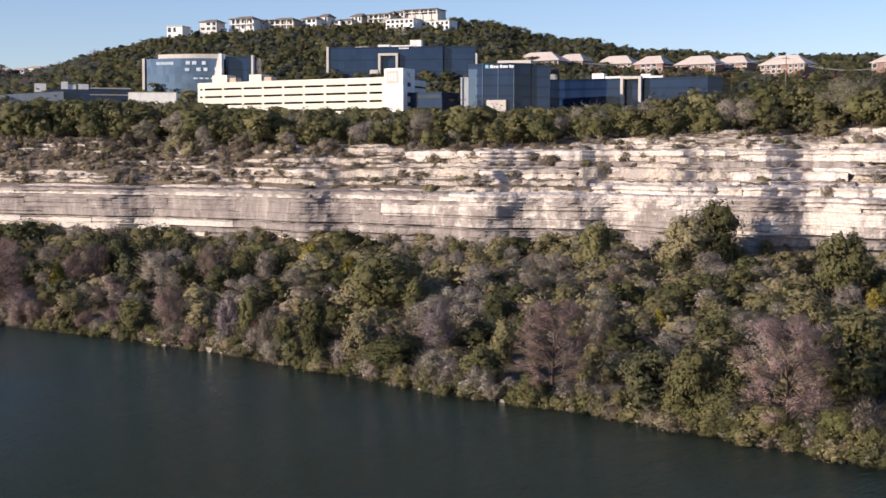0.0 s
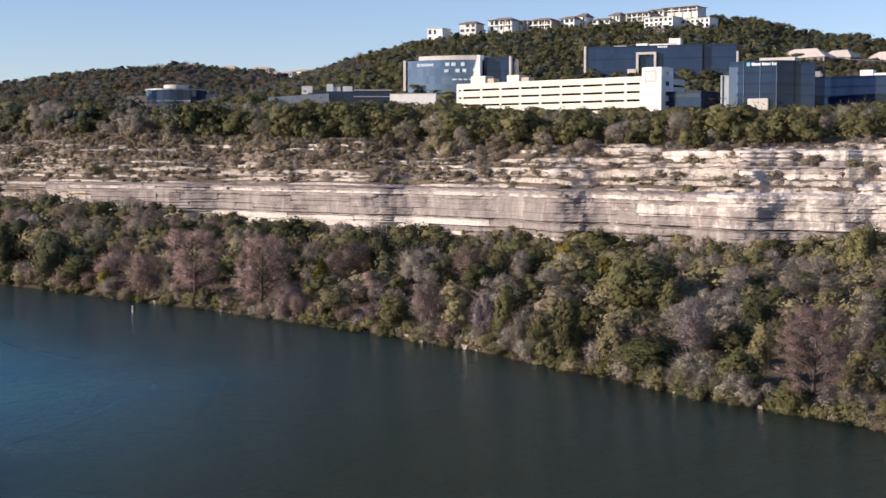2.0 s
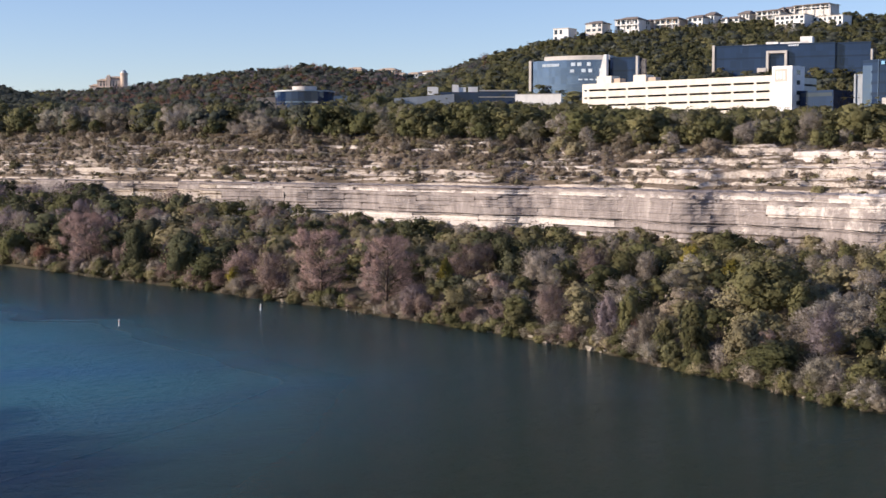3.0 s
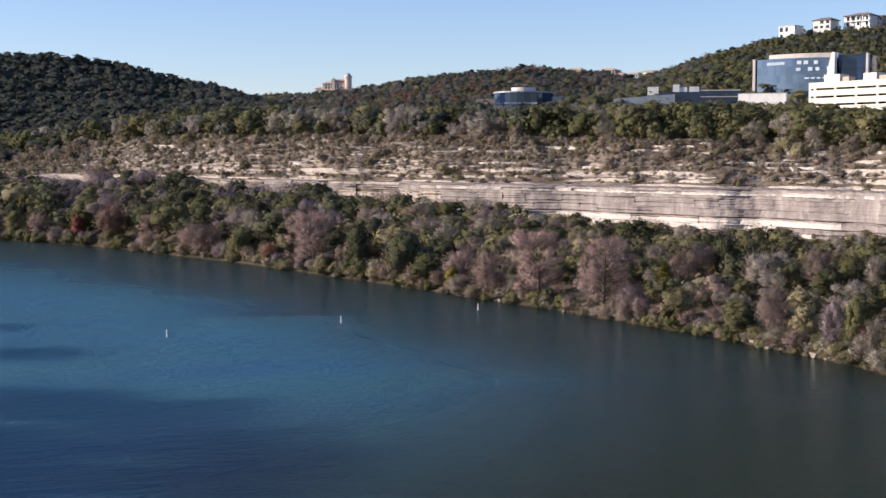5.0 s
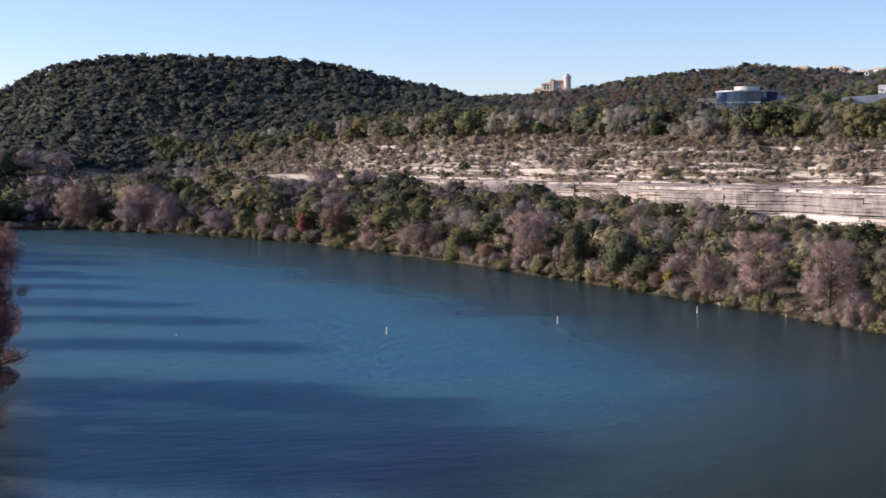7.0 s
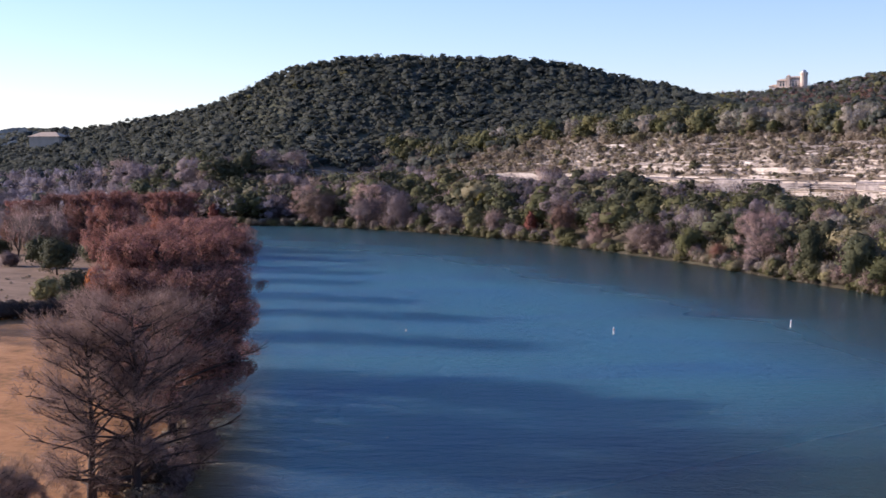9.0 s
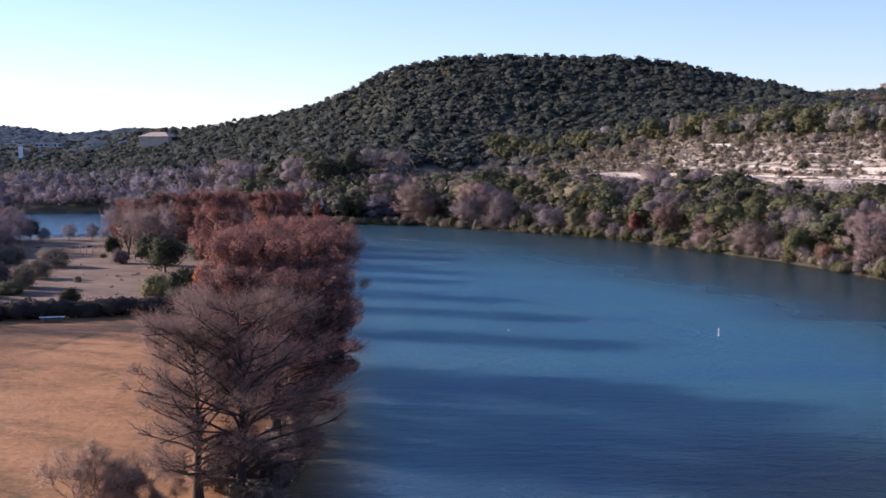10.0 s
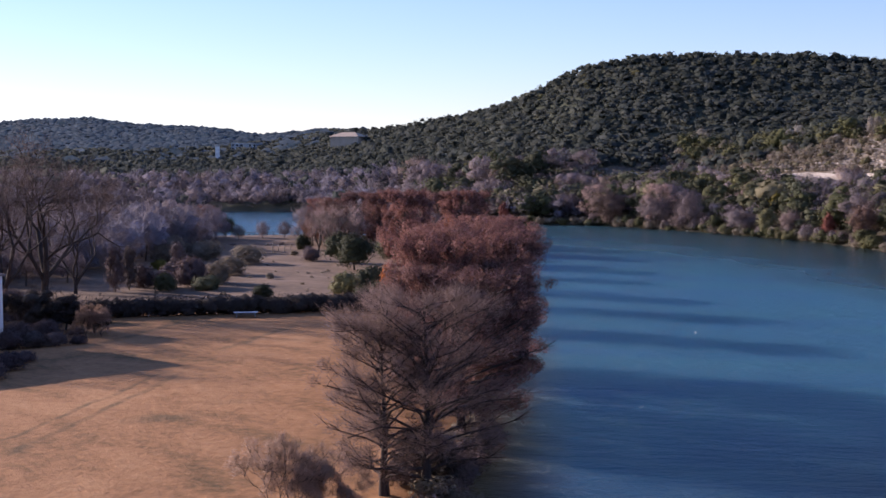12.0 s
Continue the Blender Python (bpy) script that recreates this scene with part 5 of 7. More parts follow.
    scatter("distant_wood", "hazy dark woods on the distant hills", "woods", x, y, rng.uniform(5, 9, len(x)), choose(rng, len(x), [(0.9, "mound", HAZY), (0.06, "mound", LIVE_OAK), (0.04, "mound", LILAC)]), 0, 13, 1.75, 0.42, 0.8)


build_woods()


def build_shore_scrub():
    """Low scrub that hangs over the far waterline."""
    rng = np.random.default_rng(55)
    n = 380
    az = np.interp(np.linspace(0, 1, n), [0, 0.6, 1], [-22, 20, 56]) + rng.normal(0, 0.1, n)
    x, y = at(az, shore_r(az) + rng.uniform(-1.2, 0.9, n))
    table = [(0.05, "scrub", OLIVE), (0.22, "scrub", SCRUB), (0.10, "scrub", JUNIPER), (0.22, "scrub", OAK), (0.23, "bare", BRUSH), (0.18, "bare", MAUVE)]
    scatter("shore_scrub", "low olive and brown scrub overhanging the waterline", "scrub", x, y, rng.uniform(1.0, 2.8, n) * np.interp(az, [10, 40], [0.9, 1.7]), choose(rng, n, table), 1, 15, 1.25)


build_shore_scrub()

# ---- buildings ----
def site(az_l, r_l, az_r, r_r, z, name, label, category, group=""):
    """An empty at the left end of a front: x along the front, y away behind it, z up. Returns it and the front's length."""
    (x0, y0), (x1, y1) = at(az_l, r_l), at(az_r, r_r)
    ob = tagged(new(name), label, category, group)
    ob.matrix_world = pose(x0, y0, z, 0, 0, math.degrees(math.atan2(y1 - y0, x1 - x0)))
    return ob, math.hypot(x1 - x0, y1 - y0)


def box_into(bm, x0, x1, y0, y1, z0, z1):
    v = [bm.verts.new((x, y, z)) for x in (x0, x1) for y in (y0, y1) for z in (z0, z1)]
    for q in ((0, 1, 3, 2), (4, 6, 7, 5), (0, 4, 5, 1), (2, 3, 7, 6), (0, 2, 6, 4), (1, 5, 7, 3)):
        bm.faces.new([v[i] for i in q])


def block(name, parent, mat, *boxes, label="", bevel=0.0):
    bm = bmesh.new()
    for b in boxes:
        box_into(bm, *b)
    if bevel:
        bmesh.ops.bevel(bm, geom=bm.edges[:], offset=bevel, segments=2, affect="EDGES")
    bmesh.ops.recalc_face_normals(bm, faces=bm.faces[:])
    return part(name, bm, mat, parent, label)


def prism(name, parent, mat, outline, z0, z1, label="", slope=0.0):
    """An upright block over an outline; slope lowers the top along x."""
    bm = bmesh.new()
    lo = [bm.verts.new((x, y, z0)) for x, y in outline]
    hi = [bm.verts.new((x, y, z1 - slope * x)) for x, y in outline]
    n = len(outline)
    bm.faces.new(lo[::-1])
    bm.faces.new(hi)
    for i in range(n):
        bm.faces.new((lo[i], lo[(i + 1) % n], hi[(i + 1) % n], hi[i]))
    bmesh.ops.recalc_face_normals(bm, faces=bm.faces[:])
    return part(name, bm, mat, parent, label)


def hip_roof(name, parent, mat, x0, x1, y0, y1, z, rise, over=0.8, ridge=0.35):
    """A hipped tile roof with eaves of some thickness."""
    bm = bmesh.new()
    x0, x1, y0, y1 = x0 - over, x1 + over, y0 - over, y1 + over
    base = [(x0, y0), (x1, y0), (x1, y1), (x0, y1)]
    a = [bm.verts.new((x, y, z - 0.3)) for x, y in base]
    b = [bm.verts.new((x, y, z)) for x, y in base]
    w, m = (x1 - x0), 0.5 * (y0 + y1)
    t = [bm.verts.new((x0 + w * ridge, m, z + rise)), bm.verts.new((x1 - w * ridge, m, z + rise))]
    bm.faces.new(a[::-1])
    for i in range(4):
        bm.faces.new((a[i], a[(i + 1) % 4], b[(i + 1) % 4], b[i]))
    bm.faces.new((b[0], b[1], t[1], t[0]))
    bm.faces.new((b[1], b[2], t[1]))
    bm.faces.new((b[2], b[3], t[0], t[1]))
    bm.faces.new((b[3], b[0], t[0]))
    bmesh.ops.recalc_face_normals(bm, faces=bm.faces[:])
    return part(name, bm, mat, parent)


def glass_floors(parent, outline, z0, z1, floors, glass, band, proud=0.12):
    """Curtain wall: a glass storey and a thin dark spandrel for every floor."""
    cx, cy = sum(p[0] for p in outline) / len(outline), sum(p[1] for p in outline) / len(outline)
    wide = [(x + proud * (1 if x > cx else -1), y + proud * (1 if y > cy else -1)) for x, y in outline]
    h = (z1 - z0) / floors
    for i in range(floors):
        prism("glass_storey", parent, glass, outline, z0 + i * h, z0 + (i + 1) * h - 0.9)
        prism("spandrel", parent, band, wide, z0 + (i + 1) * h - 0.9, z0 + (i + 1) * h)


def portal(parent, mat, x0, x1, y, z0, z1, t=1.3, deep=2.5):
    block("portal", parent, mat, (x0, x0 + t, y - deep, y + 0.5, z0, z1), (x1 - t, x1, y - deep, y + 0.5, z0, z1), (x0 + t, x1 - t, y - deep, y + 0.5, z1 - t, z1), label="pale stone entrance portal")


def build_garage():
    g, w = site(10.12, 615, 2.40, 560, 44.0, "parking_garage", "long cream concrete parking garage with dark openings", "parking garage")
    top, depth = 61.0 - 44.0, 34.0
    # solid floors and spandrel walls with long slots between them
    # a near-black solid behind the slots stands for the shade inside the decks
    block("shade_fill", g, SHADE, (1, w - 1, 3, depth - 1, 0, top - 2.2))
    level, slot = 3.35, 0.85
    z = top
    edges = [0.0, 3.2] + [3.2 + (w - 11.5) * i / 8 for i in range(1, 9)] + [w]
    k = 0
    while z > 0.5:
        hi, lo = z, max(z - (level - slot), 0)
        block("spandrel_wall", g, CREAM, (0, w, 0, 0.35, lo, hi), (0, 0.35, 0.35, depth, lo, hi), (w - 0.35, w, 0.35, depth, lo, hi))
        block("floor_slab", g, STONE, (0.35, w - 0.35, 0.35, depth, lo + 0.2, lo + 0.5))
        for a, b in zip(edges[1:-1], edges[1:-1]):
            block("pier", g, CREAM, (a - 0.55, a + 0.55, 0.02, 0.33, lo - slot, lo))
        block("pier", g, CREAM, (0, 1.1, 0.02, 0.33, lo - slot, lo))
        block("pier", g, CREAM, (w - 1.6, w, 0.02, 0.33, lo - slot, lo))
        z -= level
        k += 1
    block("roof_room", g, CREAM, (5, 13, 4, 10, top - 1, top + 3.4))
    block("roof_room", g, CREAM, (25, 31.5, 4, 10, top - 1, top + 3.2))
    block("roof_wall", g, TAN, (13, 17, 5, 9, top - 1, top + 2.2))
    block("roof_wall", g, TAN, (31.5, 36, 5, 9, top - 1, top + 2.0))
    t = block("stair_tower", g, WHITE, (w + 0.3, w + 9.2, -1.5, 8.0, 0, 64.3 - 44.0))
    block("sign_panel", t, PINK, (w + 1.6, w + 7.0, -1.62, -1.5, 14.2, 19.2), label="faded red square sign panel")
    for i in range(3):
        block("sign_stroke", t, SIGN, (w + 2.4 + 1.4 * i, w + 3.2 + 1.4 * i, -1.7, -1.62, 15.2, 18.2))
    for zz in (5.0, 9.0, 13.0, 17.0):
        block("window", t, PANE, (w + 9.2, w + 9.26, 2.0, 4.6, zz, zz + 1.7))
    block("annex", g, GLASS_DARK, (w + 9.5, w + 24, 4, 20, 0, 10.6))
    block("annex_window", g, PANE, (w + 10, w + 23.5, 3.9, 4.0, 8.2, 9.6))


def arc(x0, x1, y0, bulge, depth, n=12):
    """An outline with a front that bows out."""
    front = [(x0 + (x1 - x0) * i / n, y0 - bulge * math.sin(math.pi * i / n)) for i in range(n + 1)]
    return front + [(x1, y0 + depth), (x0, y0 + depth)]


def build_glass_offices():
    # the bowed blue one with the white fin
    g, w = site(12.43, 656, 7.95, 640, 46.0, "glass_office", "blue mirror glass office with a white fin", "office building")
    top, a = 28 + 645 * math.tan(radians(4.1)) - 46.0, w * 0.72
    body = arc(1.2, a, 4.0, 4.5, 22.0)
    glass_floors(g, body, 0, top, 5, GLASS_BLUE, GLASS_BLUE, 0.05)
    for f0, f1, down, tall in ((0.14, 0.31, 2.9, 1.3), (0.41, 0.52, 2.9, 1.6), (0.54, 0.60, 2.9, 1.6), (0.40, 0.46, 5.9, 1.4), (0.50, 0.61, 5.9, 1.6), (0.64, 0.70, 5.9, 1.8), (0.48, 0.66, 9.6, 0.7)):
        n = max(int((f1 - f0) * w / 2.2), 1)
        for i in range(n):
            x = w * (f0 + (f1 - f0) * (i + 0.5) / n)
            yy = 4.0 - 4.5 * math.sin(math.pi * (x - 1.2) / (a - 1.2)) - 0.2
            block("sky_pale_window", g, SKYLIT, (x - 1.02, x + 1.02, yy, yy + 0.8, top - down, top - down + tall), label="window strip painted pale for mirrored sky")
    prism("roof_edge", g, STONE, arc(7, a + 1, 5.5, 3.0, 16), top, top + 2.2)
    block("corner_pier", g, STONE, (0, 1.2, 3.2, 6, 0, top + 0.3))
    bm = bmesh.new()
    pts = [(a - 6.5, 0), (a + 1.2, 0), (a + 1.2, top + 2.0), (a - 0.2, top + 2.0)]
    f0, f1 = [bm.verts.new((x, -0.6, z)) for x, z in pts], [bm.verts.new((x, 3.0, z)) for x, z in pts]
    bm.faces.new(f0)
    bm.faces.new(f1[::-1])
    for i in range(4):
        bm.faces.new((f0[i], f1[i], f1[(i + 1) % 4], f0[(i + 1) % 4]))
    bmesh.ops.recalc_face_normals(bm, faces=bm.faces[:])
    part("fin", bm, WHITE, g, "tapered white concrete fin")
    glass_floors(g, [(a + 1.5, 5), (w - 1, 5), (w - 1, 24), (a + 1.5, 24)], 0, top + 1.0, 5, GLASS_DARK, GLASS_BAND)
    block("corner_pier", g, STONE, (w - 1, w, 4.2, 7, 0, top + 1.4))
    # the long dark one behind
    g, w = site(4.83, 720, -1.37, 705, 48.0, "glass_office", "long dark blue glass office with a stone portal", "office building")
    top = 28 + 712 * math.tan(radians(4.62)) - 48.0
    glass_floors(g, [(1.2, 0), (w * 0.78, 0), (w * 0.78, 22), (1.2, 22)], 0, top, 6, GLASS_DARK, GLASS_BAND)
    glass_floors(g, [(w * 0.78, 3), (w - 0.6, 3), (w - 0.6, 22), (w * 0.78, 22)], 0, top, 6, GLASS_DARK, GLASS_BAND)
    block("corner_pier", g, STONE, (0, 1.2, -0.8, 4, 0, top + 0.3))
    block("corner_pier", g, STONE, (w - 0.6, w + 0.3, 2.4, 5, 0, top * 0.9))
    portal(g, STONE, w * 0.355, w * 0.487, 0, 0, 28 + 712 * math.tan(radians(4.34)) - 48.0, 1.2)
    block("porch", g, STONE, (w * 0.30, w * 0.355, -3, 0.5, 0, 28 + 712 * math.tan(radians(3.66)) - 48.0))
    for x0, x1, hh in ((14, 21, 0.7), (26, 32, 1.6), (33, 47, 1.2), (43, 49, 3.8)):
        block("roof_plant", g, WHITE, (x0, x1, 6, 12, top, top + hh))
    for i in range(5):
        block("sign_stroke", g, SIGN, (38.5 + i * 1.05, 39.2 + i * 1.05, -0.4, -0.15, top - 1.3, top - 0.5))
    # the faceted one with the sign
    g, w = site(-0.56, 520, -4.33, 512, 40.0, "glass_office", "faceted dark blue glass office with a roof sign", "office building")
    top = 28 + 514 * math.tan(radians(3.95)) - 40.0
    glass_floors(g, [(4.2, 2.5), (10.5, -1.0), (22.5, -1.0), (28.0, 3.0), (28.0, 24), (4.2, 24)], 0, top, 6, GLASS_DARK, GLASS_BAND)
    glass_floors(g, [(28.0, 4.5), (w, 5.5), (w, 24), (28.0, 24)], 0, top - 0.8, 6, GLASS_DARK, GLASS_BAND)
    block("side_wall", g, GREYMETAL, (0, 0.7, 6, 18, 0, top - 4.6), (0.7, 4.2, 6.5, 18, 0, top - 4.6))
    for x in (10.5, 16.5, 22.5):
        block("mullion", g, GLASS_BLUE, (x - 0.12, x + 0.12, -1.25, -0.9, 0, top))
    block("glass_strip", g, GLASS_BLUE, (4.6, 10.2, 0.4, 0.9, 0, top - 2.0), label="paler blue reflecting glass bay")
    block("roof_plant", g, STONE, (14, 27, 8, 16, top, top + 1.6))
    block("entrance", g, STONE, (12.3, 19.8, -2.4, -0.8, 0, 28 + 514 * math.tan(radians(2.42)) - 40.0), label="pale stone entrance block")
    block("sign_mark", g, SIGN_BLUE, (11.6, 12.8, -1.45, -1.2, top - 1.9, top - 0.6), label="small pale blue square logo")
    for i, (a0, a1) in enumerate(((13.4, 14.6), (14.8, 15.4), (15.6, 16.6), (17.2, 18.0), (18.2, 18.9), (19.0, 19.5), (19.7, 20.2), (20.8, 21.3), (21.5, 21.8), (21.9, 22.4))):
        block("sign_stroke", g, SIGN, (a0, a1, -1.42, -1.2, top - 1.8, top - (0.7 if i in (0, 3, 7) else 0.95)))
    # the long low one
    g, w = site(-4.2, 560, -11.42, 545, 42.0, "glass_office", "long low dark glass office with a portal", "office building")
    top = 28 + 552 * math.tan(radians(3.30)) - 42.0
    glass_floors(g, [(0, 6), (8.5, 1.5), (w * 0.93, 0), (w, 4), (w, 26), (0, 26)], 0, top, 5, GLASS_DARK, GLASS_BAND)
    portal(g, STONE, w * 0.45, w * 0.567, 0, 0, top + 0.6, 1.1)
    for x0, x1, hh in ((18, 23, 2.6), (23.5, 31, 1.3), (38, 42, 2.0), (42, 47, 1.2), (33, 36, 0.9)):
        block("roof_plant", g, WHITE, (x0, x1, 8, 13, top, top + hh))
    # the round one
    g, w = site(22.96, 720, 20.37, 720, 46.0, "round_office", "round dark glass office with a pale roof hut", "office building")
    top = 28 + 720 * math.tan(radians(2.85)) - 46.0
    ring = lambda rad: [(w / 2 + rad * math.cos(i * math.pi / 14), 16 + rad * math.sin(i * math.pi / 14)) for i in range(28)]
    for i in range(3):
        prism("glass_storey", g, GLASS_DARK, ring(w / 2 - 0.4), top * i / 3, top * (i + 1) / 3 - 0.7)
        prism("parapet_ring", g, GREYMETAL if i == 2 else GLASS_BLUE, ring(w / 2), top * (i + 1) / 3 - 0.7, top * (i + 1) / 3)
    prism("roof_hut", g, STONE, ring(6.5), top, top + 2.4)
    block("wing", g, TAN, (-9, 1.5, 12, 22, 0, top - 3.5))
    block("wing", g, GREYMETAL, (w - 2, w + 12, 12, 22, 0, top - 2.5))
    # the low roofs between the trees
    g, w = site(17.95, 640, 12.81, 640, 46.0, "low_office", "low grey office with white rooftop boxes", "office building")
    t1 = 28 + 640 * math.tan(radians(2.72)) - 46.0
    prism("roof_block", g, GREYMETAL, [(0, 0), (28, 0), (28, 18), (0, 18)], 0, t1 - 2.4, slope=-0.07)
    block("roof_box", g, WHITE, (15.5, 20.5, 2, 8, t1 - 0.8, t1 + 3.0))
    block("dark_wing", g, GLASS_DARK, (21.5, 39.5, 1.5, 18, 0, t1 + 0.6))
    block("roof_box", g, WHITE, (27.0, 30.0, 2, 9, t1 + 0.6, t1 + 4.0), (30.0, 33.5, 2.4, 9, t1 + 0.6, t1 + 2.8))
    block("roof_box", g, WHITE, (34.5, 39.0, 2.2, 9, t1 + 0.6, t1 + 3.0))
    block("dark_wing", g, GLASS_DARK, (39.5, w, 0, 18, 0, t1 + 1.2))
    block("wing_edge", g, STONE, (39.5, w, -0.2, 0, t1 + 0.9, t1 + 1.4), (39.5, w, -0.2, 0, t1 - 2.0, t1 - 1.6))
    g, w = site(12.9, 600, 11.0, 596, 44.0, "retaining_wall", "long low white wall among the trees", "wall")
    block("wall", g, WHITE, (0, w, 0, 0.6, 0, 28 + 598 * math.tan(radians(2.66)) - 44.0))
    block("coping", g, STONE, (-0.1, w + 0.1, -0.1, 0.7, 28 + 598 * math.tan(radians(2.66)) - 44.0, 28.3 + 598 * math.tan(radians(2.66)) - 44.0))


build_garage()
build_glass_offices()


def villa(az, r, el_top, el_low, wide_deg, wall, roof, name, label, style, group, seed, steep=0.24):
    """A hillside house: storeys, hipped or flat roof, windows with frames, columns."""
    rng = np.random.default_rng(seed)
    z0 = EYE + r * math.tan(radians(el_low)) - 3.0
    turn = 0.28 * r * radians(wide_deg)     # fronts look down the river
    g, w = site(az + wide_deg / 2, r + turn, az - wide_deg / 2, r - turn, z0, name, label, "house", group)
    h = r * (math.tan(radians(el_top)) - math.tan(radians(el_low))) + 3.0
    d = 12.0
    eave = h - (steep * (h - 3) if style != "flat" else 0.4)
    block("wall", g, wall, (0, w, 0, d, -4, eave))
    if style == "wing":
        block("wing", g, wall, (w * 0.08, w * 0.42, -3.0, 0, -4, eave - 0.2))
    if style == "flat":
        block("roof", g, STONE, (-0.4, w + 0.4, -0.4, d + 0.4, eave, eave + 0.5))
    else:
        hip_roof("roof", g, roof, 0, w, 0, d, eave, h - eave, 0.9, 0.28)
        if style == "wing":
            hip_roof("wing_roof", g, roof, w * 0.08, w * 0.42, -3.0, 3, eave - 0.2, (h - eave) * 0.8, 0.6, 0.45)
    floors = 2 if eave - 3 > 4.5 else 1
    n = max(int(w / 3.4), 3)
    for f in range(floors):
        zc = 3.0 + (eave - 3.0) * (f + 0.5) / floors
        for i in range(n):
            if rng.random() < 0.12:
                continue
            xc = w * (i + 0.5) / n
            yf = -3.06 if style == "wing" and w * 0.1 < xc < w * 0.40 else -0.06
            hw, hh = w / n * rng.uniform(0.24, 0.36), (eave - 3.0) / floors * rng.uniform(0.26, 0.36)
            win = block("window", g, PANE, (xc - hw, xc + hw, yf, yf + 0.1, zc - hh, zc + hh))
            block("frame", win, WHITE, (xc - hw - 0.2, xc + hw + 0.2, yf + 0.03, yf + 0.12, zc - hh - 0.2, zc + hh + 0.2))
    if style == "porch":
        block("balcony", g, WHITE, (0, w, -2.4, 0, 3.0 + (eave - 3) * 0.46, 3.0 + (eave - 3) * 0.53))
        for i in range(5):
            x = w * (i + 0.02) / 4.05
            block("column", g, WHITE, (x, x + 0.5, -2.3, -1.8, 0, eave))
        block("porch_roof", g, roof, (-0.5, w + 0.5, -3.0, 0, eave - 0.1, eave + 0.35))
    return g


def build_villas():
    G, K = "houses on the hilltop", "light roofed offices"
    rows = [
        (11.02, 985, 5.37, 4.83, 0.62, WHITE, ROOF_GREY, "flat"), (9.66, 985, 5.68, 5.19, 0.68, WEATHERED, ROOF_GREY, "hip"), (8.28, 985, 5.83, 5.26, 0.92, WHITE, ROOF_GREY, "porch"), (7.52, 990, 5.72, 5.3, 0.3, WEATHERED, ROOF_GREY, "hip"),
        (6.66, 985, 5.80, 5.27, 0.97, TAN, ROOF_GREY, "porch"), (5.55, 985, 5.86, 5.36, 0.6, WHITE, ROOF_GREY, "hip"), (4.98, 990, 5.98, 5.36, 0.36, WHITE, ROOF_GREY, "hip"), (4.12, 985, 5.78, 5.34, 0.66, WHITE, ROOF_GREY, "wing"), (3.60, 988, 6.0, 5.4, 0.42, WEATHERED, ROOF_GREY, "hip"), (2.62, 985, 6.02, 5.6, 0.9, WEATHERED, ROOF_GREY, "porch"),
        (1.90, 992, 6.12, 5.66, 0.6, WEATHERED, ROOF_GREY, "wing"), (0.90, 985, 6.20, 5.90, 1.36, WEATHERED, ROOF_GREY, "porch"), (1.80, 950, 5.76, 5.38, 1.14, WHITE, ROOF_GREY, "flat"), (0.42, 950, 5.68, 5.30, 1.35, WHITE, ROOF_GREY, "flat"),
    ]
    words = {"flat": "white flat roofed modern house on the hilltop", "hip": "house with grey hipped roof on the hilltop", "porch": "house with columned porch on the hilltop", "wing": "white house with projecting wing on the hilltop"}
    for i, (az, r, e1, e0, wd, wall, roof, style) in enumerate(rows):
        villa(az, r, e1, e0, wd, wall, roof, "hillside_house", words[style], style, G, i)
    for i, (az, wd, e1, e0) in enumerate(((-3.85, 1.9, 4.41, 3.68), (-5.2, 1.2, 4.33, 3.7), (-7.05, 1.5, 4.24, 3.55), (-8.5, 1.15, 4.22, 3.55), (-10.4, 1.6, 4.2, 3.5), (-11.8, 1.3, 4.18, 3.55), (-13.85, 1.75, 4.17, 3.42), (-17.9, 1.2, 4.09, 3.55))):
        villa(az, 800 + 12 * (i % 3), e1, e0, wd, BRICK, ROOF_PALE, "pavilion_office", "brick pavilion, walls toned for eave shade, pale pinkish hipped roof", "hip", K, 40 + i, 0.5)
    far = [(22.2, 1385, 3.74, 3.56, 1.4, TAN, "flat"), (19.6, 1390, 3.80, 3.36, 0.6, TAN, "wing"), (18.3, 1390, 3.77, 3.38, 0.8, TAN, "hip"), (17.75, 1370, 3.58, 3.2, 0.5, WHITE, "wing"), (17.2, 1370, 3.6, 3.22, 0.5, WHITE, "hip"), (16.6, 1380, 3.68, 3.34, 0.55, WHITE, "hip"), (16.1, 1385, 3.7, 3.38, 0.45, WHITE, "wing")]
    for i, (az, r, e1, e0, wd, wall, style) in enumerate(far):
        villa(az, r, e1, e0, wd, wall, ROOF_TILE, "hillside_house", "pale house on the far wooded ridge", style, "houses on the far ridge", 60 + i)
    villa(59.9, 905, 1.08, 0.86, 1.15, TAN, ROOF_TILE, "hillside_house", "long tan house with low roof on the slope", "hip", "", 80, 0.85)
    villa(64.05, 1000, 0.62, 0.30, 1.05, GREYMETAL, ROOF_GREY, "hillside_house", "grey flat building among the trees", "flat", "", 81)
    villa(49.85, 628, -0.22, -0.52, 0.3, WHITE, ROOF_GREY, "boathouse", "small white house half hidden in trees", "hip", "", 82)
    # pale tower on the wooded slope
    g, w = site(65.21, 960, 65.03, 960, EYE + 960 * math.tan(radians(0.12)) - 3, "tower", "slim white tower above the trees", "tower")
    hh = 960 * math.tan(radians(0.44)) + 3
    block("shaft", g, WHITE, (0, w, 0, w, -3, hh - 1.2))
    block("cap", g, STONE, (-0.2, w + 0.2, -0.2, w + 0.2, hh - 1.2, hh))


